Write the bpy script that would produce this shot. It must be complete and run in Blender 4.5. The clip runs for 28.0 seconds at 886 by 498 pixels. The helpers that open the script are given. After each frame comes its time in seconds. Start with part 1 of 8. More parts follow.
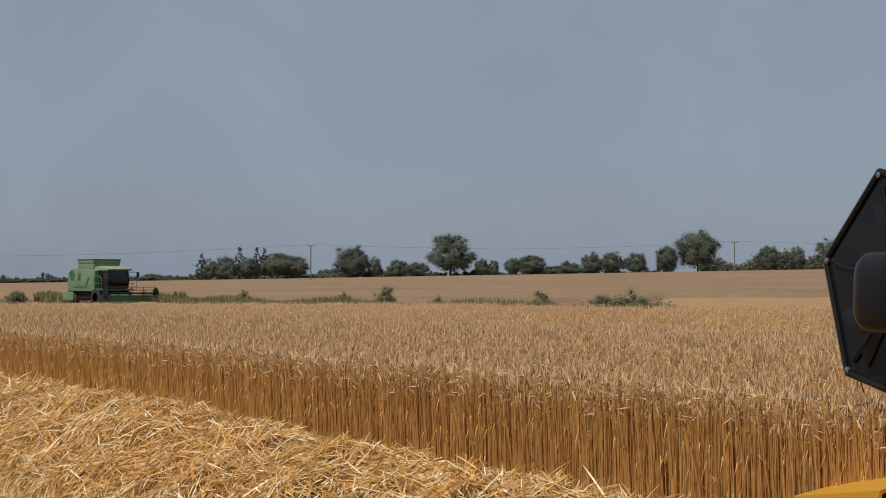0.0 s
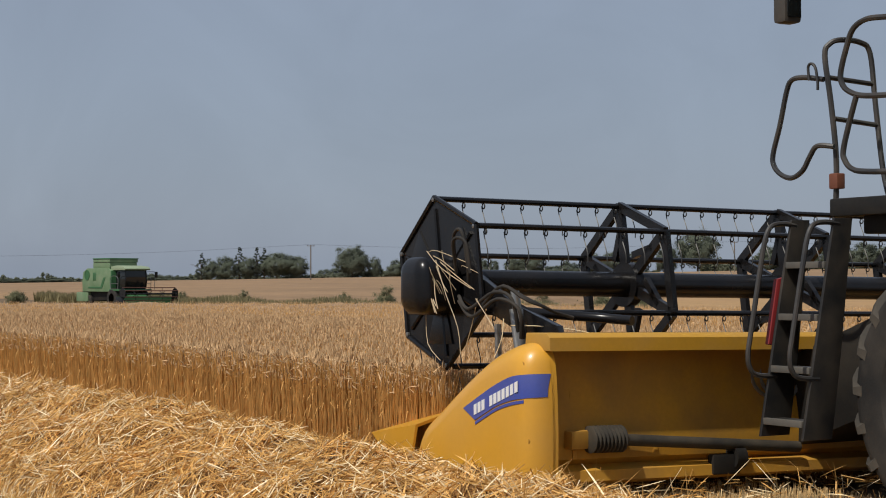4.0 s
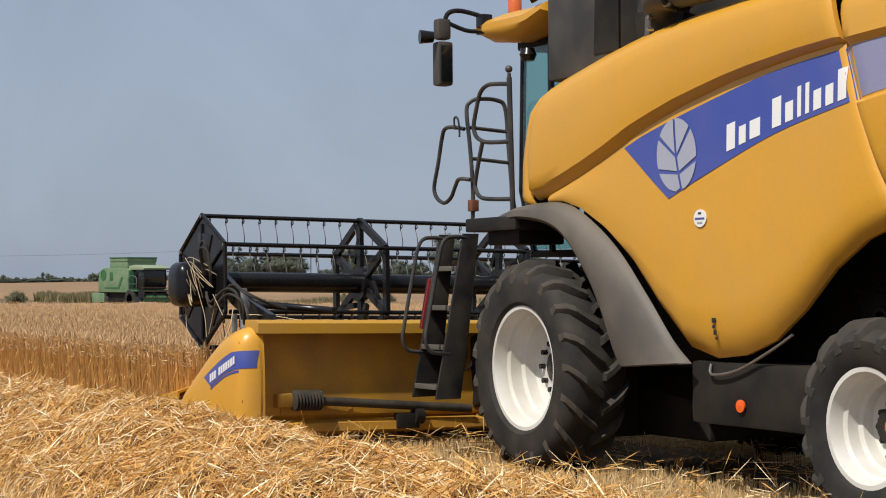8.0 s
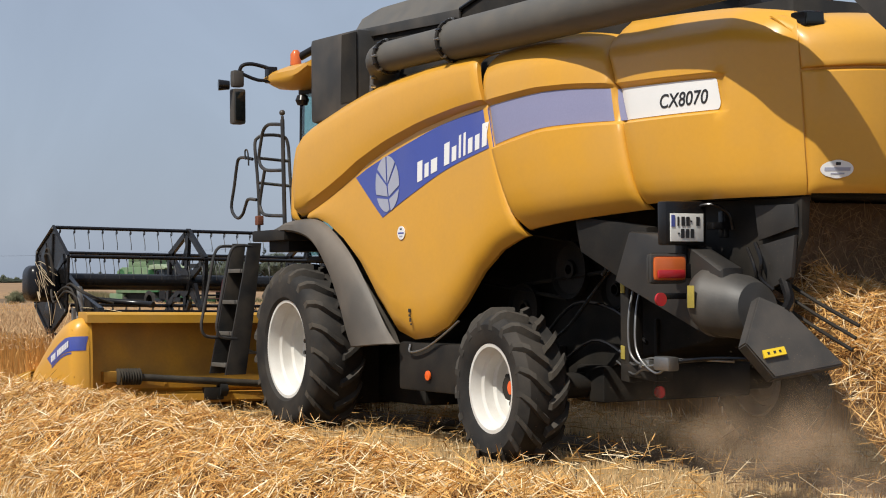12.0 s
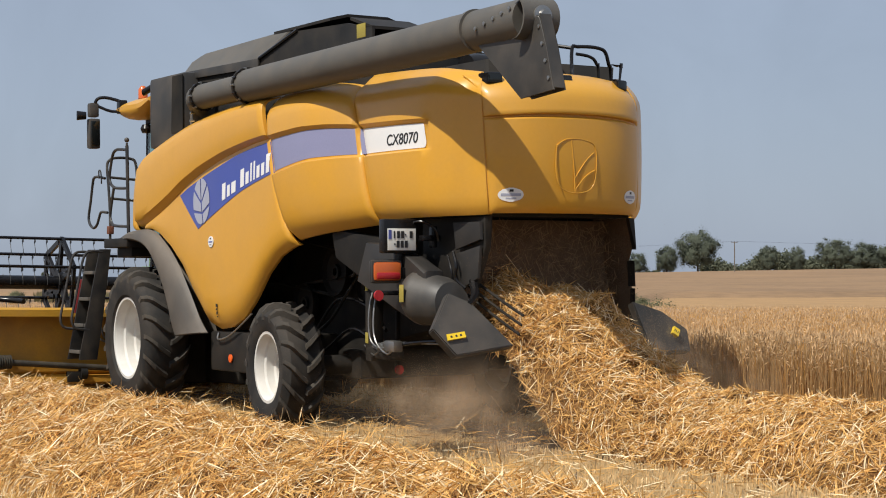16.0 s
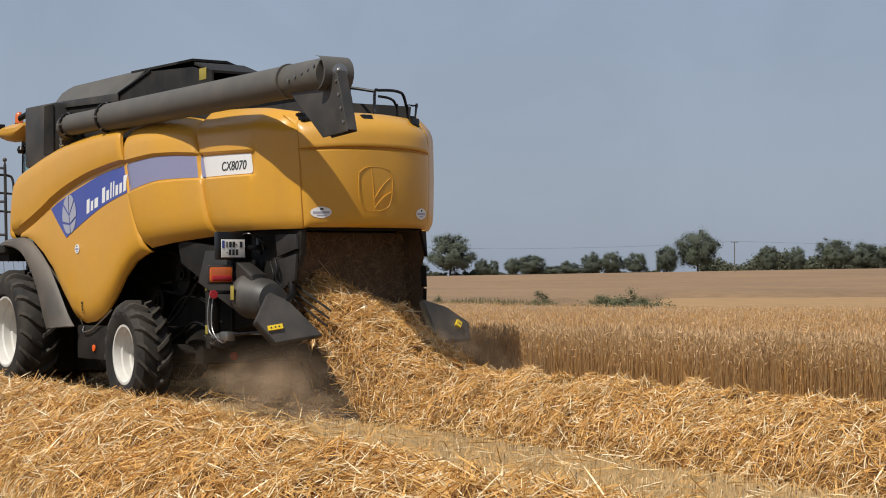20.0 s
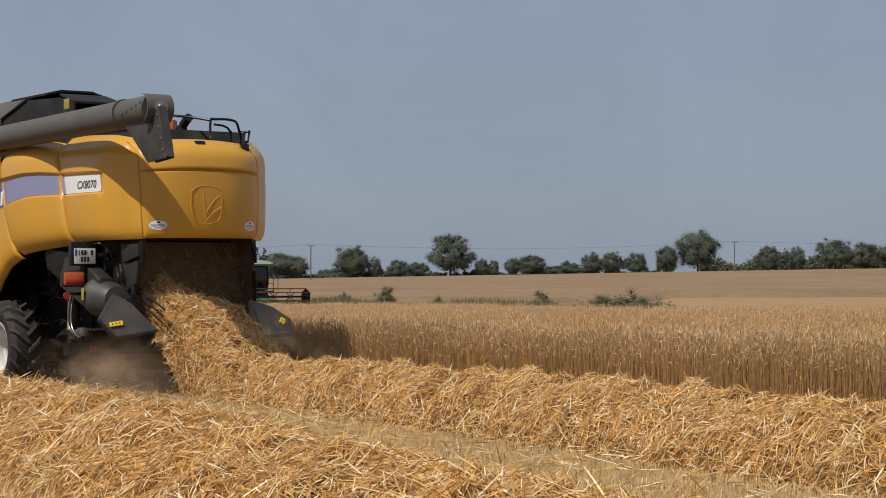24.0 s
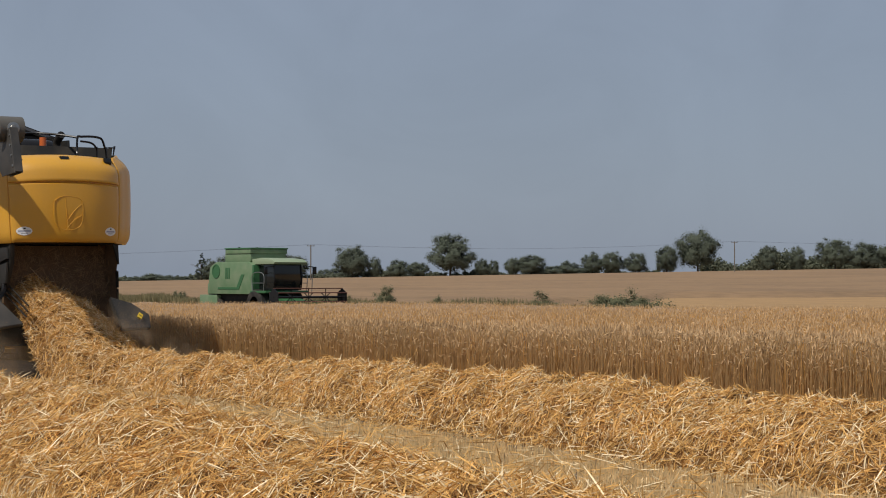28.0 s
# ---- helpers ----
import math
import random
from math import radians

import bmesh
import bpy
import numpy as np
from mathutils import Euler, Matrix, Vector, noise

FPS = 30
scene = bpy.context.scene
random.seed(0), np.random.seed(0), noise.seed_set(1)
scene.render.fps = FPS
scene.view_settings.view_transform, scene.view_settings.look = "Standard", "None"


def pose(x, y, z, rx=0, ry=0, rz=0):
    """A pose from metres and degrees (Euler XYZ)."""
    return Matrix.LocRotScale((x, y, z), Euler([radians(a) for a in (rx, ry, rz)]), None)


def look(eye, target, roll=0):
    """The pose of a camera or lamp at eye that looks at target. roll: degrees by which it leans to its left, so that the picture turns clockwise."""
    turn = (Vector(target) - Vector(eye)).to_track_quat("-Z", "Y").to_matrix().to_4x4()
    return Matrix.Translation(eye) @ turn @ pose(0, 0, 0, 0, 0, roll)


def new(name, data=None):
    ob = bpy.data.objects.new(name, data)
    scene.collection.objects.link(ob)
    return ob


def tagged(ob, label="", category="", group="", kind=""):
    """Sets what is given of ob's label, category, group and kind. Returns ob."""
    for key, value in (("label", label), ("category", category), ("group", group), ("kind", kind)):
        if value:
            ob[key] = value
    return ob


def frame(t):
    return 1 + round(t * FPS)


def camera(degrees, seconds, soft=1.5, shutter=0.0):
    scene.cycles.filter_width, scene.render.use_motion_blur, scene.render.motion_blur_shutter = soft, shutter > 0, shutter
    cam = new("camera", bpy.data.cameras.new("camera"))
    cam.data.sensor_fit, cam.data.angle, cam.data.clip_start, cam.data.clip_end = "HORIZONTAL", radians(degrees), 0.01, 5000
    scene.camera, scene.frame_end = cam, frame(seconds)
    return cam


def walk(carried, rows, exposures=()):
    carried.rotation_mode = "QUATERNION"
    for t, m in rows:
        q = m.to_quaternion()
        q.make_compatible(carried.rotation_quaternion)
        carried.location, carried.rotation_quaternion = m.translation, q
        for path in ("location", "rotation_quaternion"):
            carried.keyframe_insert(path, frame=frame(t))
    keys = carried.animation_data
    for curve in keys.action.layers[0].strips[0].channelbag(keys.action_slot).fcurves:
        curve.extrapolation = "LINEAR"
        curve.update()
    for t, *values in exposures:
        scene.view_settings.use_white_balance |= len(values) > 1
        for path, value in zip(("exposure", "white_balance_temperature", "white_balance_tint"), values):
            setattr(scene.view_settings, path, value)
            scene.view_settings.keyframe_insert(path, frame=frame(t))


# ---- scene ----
from mathutils.bvhtree import BVHTree

# Camera: on a tripod at the edge of the stubble, 1.66 m up, level but for one degree
cam = camera(27.53, 28.0, soft=1.03)
EYE = pose(0, 0, 1.66, 91.0, 0, 0)
walk(cam, [(0, EYE), (28.0, EYE)],
     exposures=[(0, 0.0), (3, 0.06), (6, 0.28), (8, 0.40), (11, 0.50), (14, 0.50), (17, 0.42), (20, 0.28), (24, 0.08), (28, 0.0)])

# World and sun: hazy summer noon, the sun behind the camera and a little to its left
world = bpy.data.worlds.new("world")
scene.world = world
world.use_nodes = True
SUN_EL, SUN_AZ = radians(53), radians(219)      # azimuth clockwise from +y, where the sun stands
wn = world.node_tree.nodes
wl = world.node_tree.links
sky = wn.new("ShaderNodeTexSky")
sky.sky_type = "NISHITA"
sky.sun_disc = False
sky.sun_elevation, sky.sun_rotation = SUN_EL, SUN_AZ
sky.air_density, sky.dust_density, sky.ozone_density = 1.0, 1.5, 2.0
haze = wn.new("ShaderNodeMix")                 # thin high cloud and summer haze all over the sky
haze.data_type = "RGBA"
haze.inputs["Factor"].default_value = 0.8
wl.new(sky.outputs[0], haze.inputs["A"])
haze.inputs["B"].default_value = (3.52, 4.13, 5.26, 1)
wisps = wn.new("ShaderNodeTexNoise")           # faint veils in the haze
wisps.inputs["Scale"].default_value, wisps.inputs["Detail"].default_value, wisps.inputs["Roughness"].default_value, wisps.inputs["Distortion"].default_value = 7.0, 6.0, 0.55, 1.2
wisp_range = wn.new("ShaderNodeMapRange")
wisp_range.inputs["From Min"].default_value, wisp_range.inputs["From Max"].default_value = 0.3, 0.7
wisp_range.inputs["To Min"].default_value, wisp_range.inputs["To Max"].default_value = 0.95, 1.05
wl.new(wisps.outputs["Fac"], wisp_range.inputs["Value"])
veil = wn.new("ShaderNodeVectorMath")
veil.operation = "SCALE"
wl.new(haze.outputs["Result"], veil.inputs[0])
wl.new(wisp_range.outputs["Result"], veil.inputs["Scale"])
wl.new(veil.outputs[0], wn["Background"].inputs[0])
wn["Background"].inputs[1].default_value = 0.075
sun = bpy.data.lights.new("sun", "SUN")
sun.energy, sun.angle, sun.color = 3.3, radians(0.6), (1.0, 0.95, 0.86)
sun_ob = new("sun", sun)
to_sun = Vector((math.sin(SUN_AZ) * math.cos(SUN_EL), math.cos(SUN_AZ) * math.cos(SUN_EL), math.sin(SUN_EL)))
sun_ob.matrix_world = look(to_sun * 50, (0, 0, 0))


# ---- materials ----
def material(name, color, rough=0.6, metal=0.0, var=0.12, scale=6.0, fine=60.0, bump=0.0, island=0.0, obj=0.0,
             spec=0.5, coat=0.0, dirt=None, dirt_amount=0.0, dirt_scale=2.5):
    """A surface with broad and fine variation of its colour, some relief and, if asked for, patches of dust."""
    m = bpy.data.materials.new(name)
    m.use_nodes = True
    n, l = m.node_tree.nodes, m.node_tree.links
    b = n["Principled BSDF"]
    b.inputs["Roughness"].default_value = rough
    b.inputs["Metallic"].default_value = metal
    b.inputs["Specular IOR Level"].default_value = spec
    b.inputs["Coat Weight"].default_value = coat
    b.inputs["Coat Roughness"].default_value = 0.12
    tc = n.new("ShaderNodeTexCoord")
    big, small = n.new("ShaderNodeTexNoise"), n.new("ShaderNodeTexNoise")
    big.inputs["Scale"].default_value, big.inputs["Detail"].default_value = scale, 4.0
    small.inputs["Scale"].default_value, small.inputs["Detail"].default_value = fine, 3.0
    l.new(tc.outputs["Object"], big.inputs["Vector"])
    l.new(tc.outputs["Object"], small.inputs["Vector"])
    add = n.new("ShaderNodeMath")
    add.operation = "ADD"
    l.new(big.outputs["Fac"], add.inputs[0])
    l.new(small.outputs["Fac"], add.inputs[1])
    last = add.outputs[0]
    mid = 1.0
    if island:
        geo = n.new("ShaderNodeNewGeometry")
        mul = n.new("ShaderNodeMath")
        mul.operation = "MULTIPLY_ADD"
        l.new(geo.outputs["Random Per Island"], mul.inputs[0])
        mul.inputs[1].default_value = island
        l.new(last, mul.inputs[2])
        last = mul.outputs[0]
        mid += island / 2
    if obj:
        info = n.new("ShaderNodeObjectInfo")
        mul = n.new("ShaderNodeMath")
        mul.operation = "MULTIPLY_ADD"
        l.new(info.outputs["Random"], mul.inputs[0])
        mul.inputs[1].default_value = obj
        l.new(last, mul.inputs[2])
        last = mul.outputs[0]
        mid += obj / 2
    ramp = n.new("ShaderNodeMapRange")
    ramp.inputs["From Min"].default_value, ramp.inputs["From Max"].default_value = mid - 0.6 - island / 2, mid + 0.6 + island / 2
    ramp.inputs["To Min"].default_value, ramp.inputs["To Max"].default_value = 1 - var, 1 + var
    l.new(last, ramp.inputs["Value"])
    rgb = n.new("ShaderNodeVectorMath")
    rgb.operation = "SCALE"
    rgb.inputs[0].default_value = color
    l.new(ramp.outputs["Result"], rgb.inputs["Scale"])
    colour = rgb.outputs["Vector"]
    if dirt:
        patch = n.new("ShaderNodeTexNoise")
        patch.inputs["Scale"].default_value, patch.inputs["Detail"].default_value = dirt_scale, 6.0
        l.new(tc.outputs["Object"], patch.inputs["Vector"])
        pr = n.new("ShaderNodeMapRange")
        pr.inputs["From Min"].default_value, pr.inputs["From Max"].default_value = 0.38, 0.72
        pr.inputs["To Max"].default_value = dirt_amount
        l.new(patch.outputs["Fac"], pr.inputs["Value"])
        mix = n.new("ShaderNodeMix")
        mix.data_type = "RGBA"
        l.new(pr.outputs["Result"], mix.inputs["Factor"])
        l.new(colour, mix.inputs["A"])
        mix.inputs["B"].default_value = (*dirt, 1)
        colour = mix.outputs["Result"]
        rr = n.new("ShaderNodeMapRange")
        rr.inputs["To Min"].default_value, rr.inputs["To Max"].default_value = rough, 0.85
        l.new(pr.outputs["Result"], rr.inputs["Value"])
        l.new(rr.outputs["Result"], b.inputs["Roughness"])
    l.new(colour, b.inputs["Base Color"])
    if bump:
        bp = n.new("ShaderNodeBump")
        bp.inputs["Strength"].default_value, bp.inputs["Distance"].default_value = 0.7, bump
        l.new(add.outputs[0], bp.inputs["Height"])
        l.new(bp.outputs["Normal"], b.inputs["Normal"])
    return m


DUST = (0.36, 0.27, 0.17)
M_YELLOW = material("yellow_paint", (0.67, 0.335, 0.027), 0.34, var=0.05, scale=1.2, fine=25, coat=0.25, dirt=(0.50, 0.30, 0.11), dirt_amount=0.28, dirt_scale=1.4)
# Header back: dust, with the shade under the top beam mixed into the brown.
M_YELLOW_DUST_SHADE = material("yellow_paint_dust_and_shade", (0.53, 0.265, 0.025), 0.55, var=0.15, scale=2.0, fine=30, dirt=(0.22, 0.13, 0.05), dirt_amount=0.55, dirt_scale=2.2)
M_YELLOW_BEAM = material("weathered_yellow_paint", (0.47, 0.245, 0.02), 0.5, var=0.12, scale=2.0, fine=30, dirt=(0.30, 0.19, 0.08), dirt_amount=0.45, dirt_scale=2.0)
M_BLUE = material("blue_decal", (0.052, 0.080, 0.35), 0.32, var=0.12, scale=1.5, dirt=(0.22, 0.22, 0.30), dirt_amount=0.25, dirt_scale=1.2)
M_BLUE_PALE = material("silver_blue_decal", (0.25, 0.255, 0.40), 0.35, var=0.10, scale=1.0)
M_SILVER = material("silver_grey_decal", (0.37, 0.385, 0.47), 0.35, var=0.06)
M_WHITE = material("white_paint", (0.70, 0.69, 0.65), 0.4, var=0.06, dirt=DUST, dirt_amount=0.35)
M_DECAL_WHITE = material("white_decal", (0.8, 0.8, 0.79), 0.4, var=0.02)
M_INK = material("black_print", (0.02, 0.02, 0.022), 0.5, var=0.02)
M_BLACK = material("black_paint", (0.007, 0.007, 0.008), 0.26, spec=0.35, var=0.3, scale=4, dirt=DUST, dirt_amount=0.02, dirt_scale=3)
M_CHASSIS = material("dark_chassis_steel", (0.015, 0.0143, 0.0135), 0.6, spec=0.22, var=0.4, scale=3, dirt=DUST, dirt_amount=0.06)
# Near-black, unglossy tone for inner housings, pulleys, belts and axle.
M_NEAR_BLACK = material("near_black_housing", (0.017, 0.016, 0.0145), 0.7, spec=0.15, var=0.5, scale=4, dirt=DUST, dirt_amount=0.05)
M_GREY = material("dusty_grey_plastic", (0.036, 0.034, 0.031), 0.5, var=0.15, scale=3, bump=0.001, dirt=(0.20, 0.165, 0.13), dirt_amount=0.28)
M_ARM = material("grimy_black_plastic", (0.019, 0.018, 0.017), 0.5, var=0.2, scale=3, dirt=(0.13, 0.105, 0.08), dirt_amount=0.2)
M_AUGER = material("dusty_grey_auger_paint", (0.092, 0.086, 0.075), 0.55, var=0.10, scale=3, dirt=(0.18, 0.15, 0.115), dirt_amount=0.30, dirt_scale=4.5)
M_MUDGUARD = material("dusty_mudguard_plastic", (0.085, 0.075, 0.063), 0.55, var=0.12, scale=3, dirt=(0.22, 0.18, 0.14), dirt_amount=0.45, dirt_scale=1.6)
M_SHAFT = material("grimy_shaft_guard", (0.030, 0.026, 0.021), 0.6, var=0.3, scale=6, dirt=(0.12, 0.095, 0.06), dirt_amount=0.4, dirt_scale=5)
# A duller, darker yellow than M_LABEL.
M_LABEL_DULL = material("dull_yellow_label", (0.34, 0.27, 0.05), 0.7, var=0.2, scale=12)
M_RUBBER = material("tyre_rubber", (0.019, 0.018, 0.017), 0.75, spec=0.3, var=0.25, scale=5, bump=0.002, dirt=(0.13, 0.105, 0.08), dirt_amount=0.32, dirt_scale=3)
M_LUG = material("dusty_tyre_lug_rubber", (0.035, 0.032, 0.028), 0.8, spec=0.3, var=0.3, scale=6, bump=0.002, dirt=(0.16, 0.13, 0.095), dirt_amount=0.4)
M_DUSTED = material("chaff_coated_sheet", (0.15, 0.092, 0.05), 0.9, var=0.5, scale=5, fine=60, bump=0.02)
M_RAIL = material("grey_rail_paint", (0.028, 0.028, 0.029), 0.4, var=0.2, scale=4, dirt=DUST, dirt_amount=0.10, dirt_scale=4)
M_LADDER = material("worn_dark_ladder_steel", (0.014, 0.0135, 0.013), 0.5, var=0.3, scale=4, dirt=DUST, dirt_amount=0.10, dirt_scale=4)
M_HINGE = material("primer_brown_hinge", (0.16, 0.055, 0.03), 0.6, var=0.2)
M_TINE = material("dark_spring_steel", (0.05, 0.048, 0.045), 0.45, metal=0.5, var=0.2, scale=8)
M_STEEL = material("worn_bare_steel", (0.35, 0.34, 0.32), 0.4, metal=0.9, var=0.2, scale=8)
M_ORANGE = material("orange_reflector", (0.85, 0.13, 0.02), 0.25, var=0.04)
M_RED = material("red_lens", (0.42, 0.02, 0.025), 0.22, var=0.04)
M_RED_DULL = material("dull_red_paint", (0.22, 0.02, 0.02), 0.5, var=0.1)
M_AMBER = material("amber_lens", (0.58, 0.13, 0.03), 0.22, var=0.04)
M_LABEL = material("yellow_warning_label", (0.8, 0.55, 0.02), 0.5, var=0.03)
M_GREEN = material("faded_green_paint", (0.13, 0.215, 0.11), 0.55, var=0.12, scale=1.5, dirt=(0.26, 0.28, 0.19), dirt_amount=0.45, dirt_scale=1.5)
M_GREEN_DARK = material("dark_green_paint", (0.04, 0.13, 0.05), 0.5, var=0.12, scale=1.5)
M_REEL_OLD = material("rust_brown_reel_paint", (0.10, 0.038, 0.026), 0.7, var=0.25)
M_CREAM = material("pale_green_roof_paint", (0.27, 0.33, 0.21), 0.5, var=0.1)
M_PLATE = material("white_number_plate", (0.72, 0.72, 0.68), 0.4, var=0.04)
M_WOOD = material("weathered_pole_wood", (0.14, 0.12, 0.10), 0.85, var=0.2)
M_GLASS = bpy.data.materials.new("cab_glass")
M_GLASS.use_nodes = True
_g = M_GLASS.node_tree.nodes["Principled BSDF"]
_g.inputs["Base Color"].default_value = (0.56, 0.78, 0.74, 1)
_g.inputs["Roughness"].default_value = 0.03
_g.inputs["Transmission Weight"].default_value = 1.0
M_DARKGLASS = material("tinted_cab_glass", (0.012, 0.014, 0.014), 0.08, var=0.05)
M_STEM = material("ripe_wheat_stem", (0.66, 0.38, 0.13), 0.7, spec=0.15, var=0.55, scale=0.9, fine=14, island=0.8)
# Greyer stem copy: settled dust, with hanging dust haze put into the colour.
M_STEM_DUST_HAZE = material("wheat_stem_dust_haze", (0.52, 0.335, 0.16), 0.85, spec=0.05, var=0.45, scale=0.9, fine=14, island=0.6)
M_EAR = material("ripe_wheat_ear", (0.52, 0.345, 0.188), 0.85, spec=0.1, var=0.7, scale=0.5, fine=30, island=0.8)
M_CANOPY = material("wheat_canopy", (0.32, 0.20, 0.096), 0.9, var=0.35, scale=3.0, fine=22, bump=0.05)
M_STRAW = material("fresh_straw", (0.64, 0.365, 0.115), 0.6, spec=0.25, var=0.6, scale=1.5, fine=14, island=1.0)
M_STRAW_PALE = material("bleached_straw", (0.90, 0.72, 0.44), 0.35, var=0.25, scale=2, fine=14, island=0.8)
M_STRAW_CAUGHT = material("grimy_caught_straw", (0.46, 0.35, 0.21), 0.55, var=0.3, scale=4, fine=20)
M_HOOD_STRAW = material("dusty_hood_straw_shade_toned", (0.27, 0.17, 0.085), 0.85, var=0.5, scale=3, fine=20)
# Sheet under the straws, darkened so the gaps between them read as shade.
M_MOUND = material("straw_heap_gap_shade", (0.23, 0.12, 0.045), 0.9, spec=0.1, var=0.75, scale=14, fine=95, bump=0.03)
M_STUBBLE = material("wheat_stubble_stem", (0.82, 0.60, 0.31), 0.65, var=0.5, scale=2, fine=14, island=1.0)
M_FARWHEAT = material("far_wheat_canopy", (0.262, 0.160, 0.079), 0.9, var=0.42, scale=0.035, fine=0.5, bump=0.15)
# Skyline leaves and needles: distance haze is put into these paler, bluish colours.
M_LEAF = material("oak_leaves", (0.165, 0.188, 0.142), 0.8, spec=0.05, var=0.25, scale=0.4, fine=3, island=0.7, obj=0.3)
M_LEAF_BUSH = material("bush_leaves", (0.21, 0.212, 0.125), 0.8, spec=0.05, var=0.4, scale=0.6, fine=3, island=0.7, obj=0.3)
M_LEAF_HEDGE = material("hedge_leaves", (0.17, 0.185, 0.13), 0.8, spec=0.05, var=0.4, scale=0.6, fine=3, island=0.7, obj=0.4)
M_NEEDLE = material("conifer_needles", (0.125, 0.145, 0.118), 0.8, spec=0.05, var=0.35, scale=0.6, fine=4, island=0.6)
M_GRASS = material("rank_grass", (0.27, 0.225, 0.11), 0.7, var=0.4, scale=0.4, fine=6, island=0.8)
M_BARK = material("bark", (0.10, 0.08, 0.06), 0.9, var=0.3, scale=3, bump=0.02)


def let_light_through(m, share):
    """Leaves pass part of the light on to their other side."""
    n, l = m.node_tree.nodes, m.node_tree.links
    b, o = n["Principled BSDF"], n["Material Output"]
    t, mix = n.new("ShaderNodeBsdfTranslucent"), n.new("ShaderNodeMixShader")
    src = b.inputs["Base Color"].links
    if src:
        l.new(src[0].from_socket, t.inputs["Color"])
    mix.inputs[0].default_value = share
    l.new(b.outputs[0], mix.inputs[1])
    l.new(t.outputs[0], mix.inputs[2])
    l.new(mix.outputs[0], o.inputs["Surface"])


for m_ in (M_LEAF, M_LEAF_HEDGE, M_LEAF_BUSH, M_NEEDLE, M_GRASS):
    let_light_through(m_, 0.45)


# ---- mesh helpers ----
def part(name, bm, mat, parent=None, label="", smooth=True):
    """Links a bmesh as one mesh object, under a thing or under a part."""
    me = bpy.data.meshes.new(name)
    bmesh.ops.recalc_face_normals(bm, faces=bm.faces)
    bm.to_mesh(me)
    bm.free()
    for mm in (mat if isinstance(mat, (list, tuple)) else [mat]):
        me.materials.append(mm)
    if smooth:
        me.set_sharp_from_angle(angle=radians(38))
        me.shade_smooth()
        me.set_sharp_from_angle(angle=radians(38))
    ob = new(name, me)
    if parent:
        ob.parent = parent
    if label:
        ob["label"] = label
    return ob


def tri_mesh(name, verts, tris, mats, index=None, smooth=False):
    """A mesh from arrays of corners and triangles."""
    me = bpy.data.meshes.new(name)
    nv, nt = len(verts), len(tris)
    me.vertices.add(nv)
    me.vertices.foreach_set("co", np.asarray(verts, dtype=np.float32).ravel())
    me.loops.add(nt * 3)
    me.loops.foreach_set("vertex_index", np.asarray(tris, dtype=np.int32).ravel())
    me.polygons.add(nt)
    me.polygons.foreach_set("loop_start", np.arange(0, nt * 3, 3, dtype=np.int32))
    if index is not None:
        me.polygons.foreach_set("material_index", np.asarray(index, dtype=np.int32))
    me.polygons.foreach_set("use_smooth", np.full(nt, smooth))
    for mm in mats:
        me.materials.append(mm)
    me.update(calc_edges=True)
    return me


def box(bm, x0, x1, y0, y1, z0, z1, bevel=0.01, m=None):
    vs = [bm.verts.new((x, y, z)) for x in (x0, x1) for y in (y0, y1) for z in (z0, z1)]
    fs = [bm.faces.new([vs[i] for i in q]) for q in ((0, 1, 3, 2), (4, 6, 7, 5), (0, 4, 5, 1), (2, 3, 7, 6), (0, 2, 6, 4), (1, 5, 7, 3))]
    if m is not None:
        for v in vs:
            v.co = m @ v.co
    if bevel > 0:
        es = list({e for f in fs for e in f.edges})
        bmesh.ops.bevel(bm, geom=es, offset=bevel, segments=2, profile=0.6, affect="EDGES")


def prism(bm, outline, y0, y1, bevel=0.0, plane="xz"):
    """A plate: an outline in the x-z plane (or x-y, y-z) carried from y0 to y1."""
    def at(p, q):
        return {"xz": (p[0], q, p[1]), "xy": (p[0], p[1], q), "yz": (q, p[0], p[1])}[plane]
    a = [bm.verts.new(at(p, y0)) for p in outline]
    b = [bm.verts.new(at(p, y1)) for p in outline]
    n = len(outline)
    fs = [bm.faces.new(a), bm.faces.new(b)] + [bm.faces.new((a[i], a[(i + 1) % n], b[(i + 1) % n], b[i])) for i in range(n)]
    if bevel > 0:
        es = list(set(fs[0].edges) | set(fs[1].edges))
        bmesh.ops.bevel(bm, geom=es, offset=bevel, segments=2, profile=0.6, affect="EDGES")


def smooth_path(pts, per=6):
    """Points of a smooth curve through the given ones."""
    p = [Vector(q) for q in pts]
    out = []
    for i in range(len(p) - 1):
        a, b, c, d = p[max(i - 1, 0)], p[i], p[i + 1], p[min(i + 2, len(p) - 1)]
        for k in range(per):
            t = k / per
            out.append(0.5 * ((2 * b) + (c - a) * t + (2 * a - 5 * b + 4 * c - d) * t * t + (3 * b - a - 3 * c + d) * t ** 3))
    out.append(p[-1])
    return out


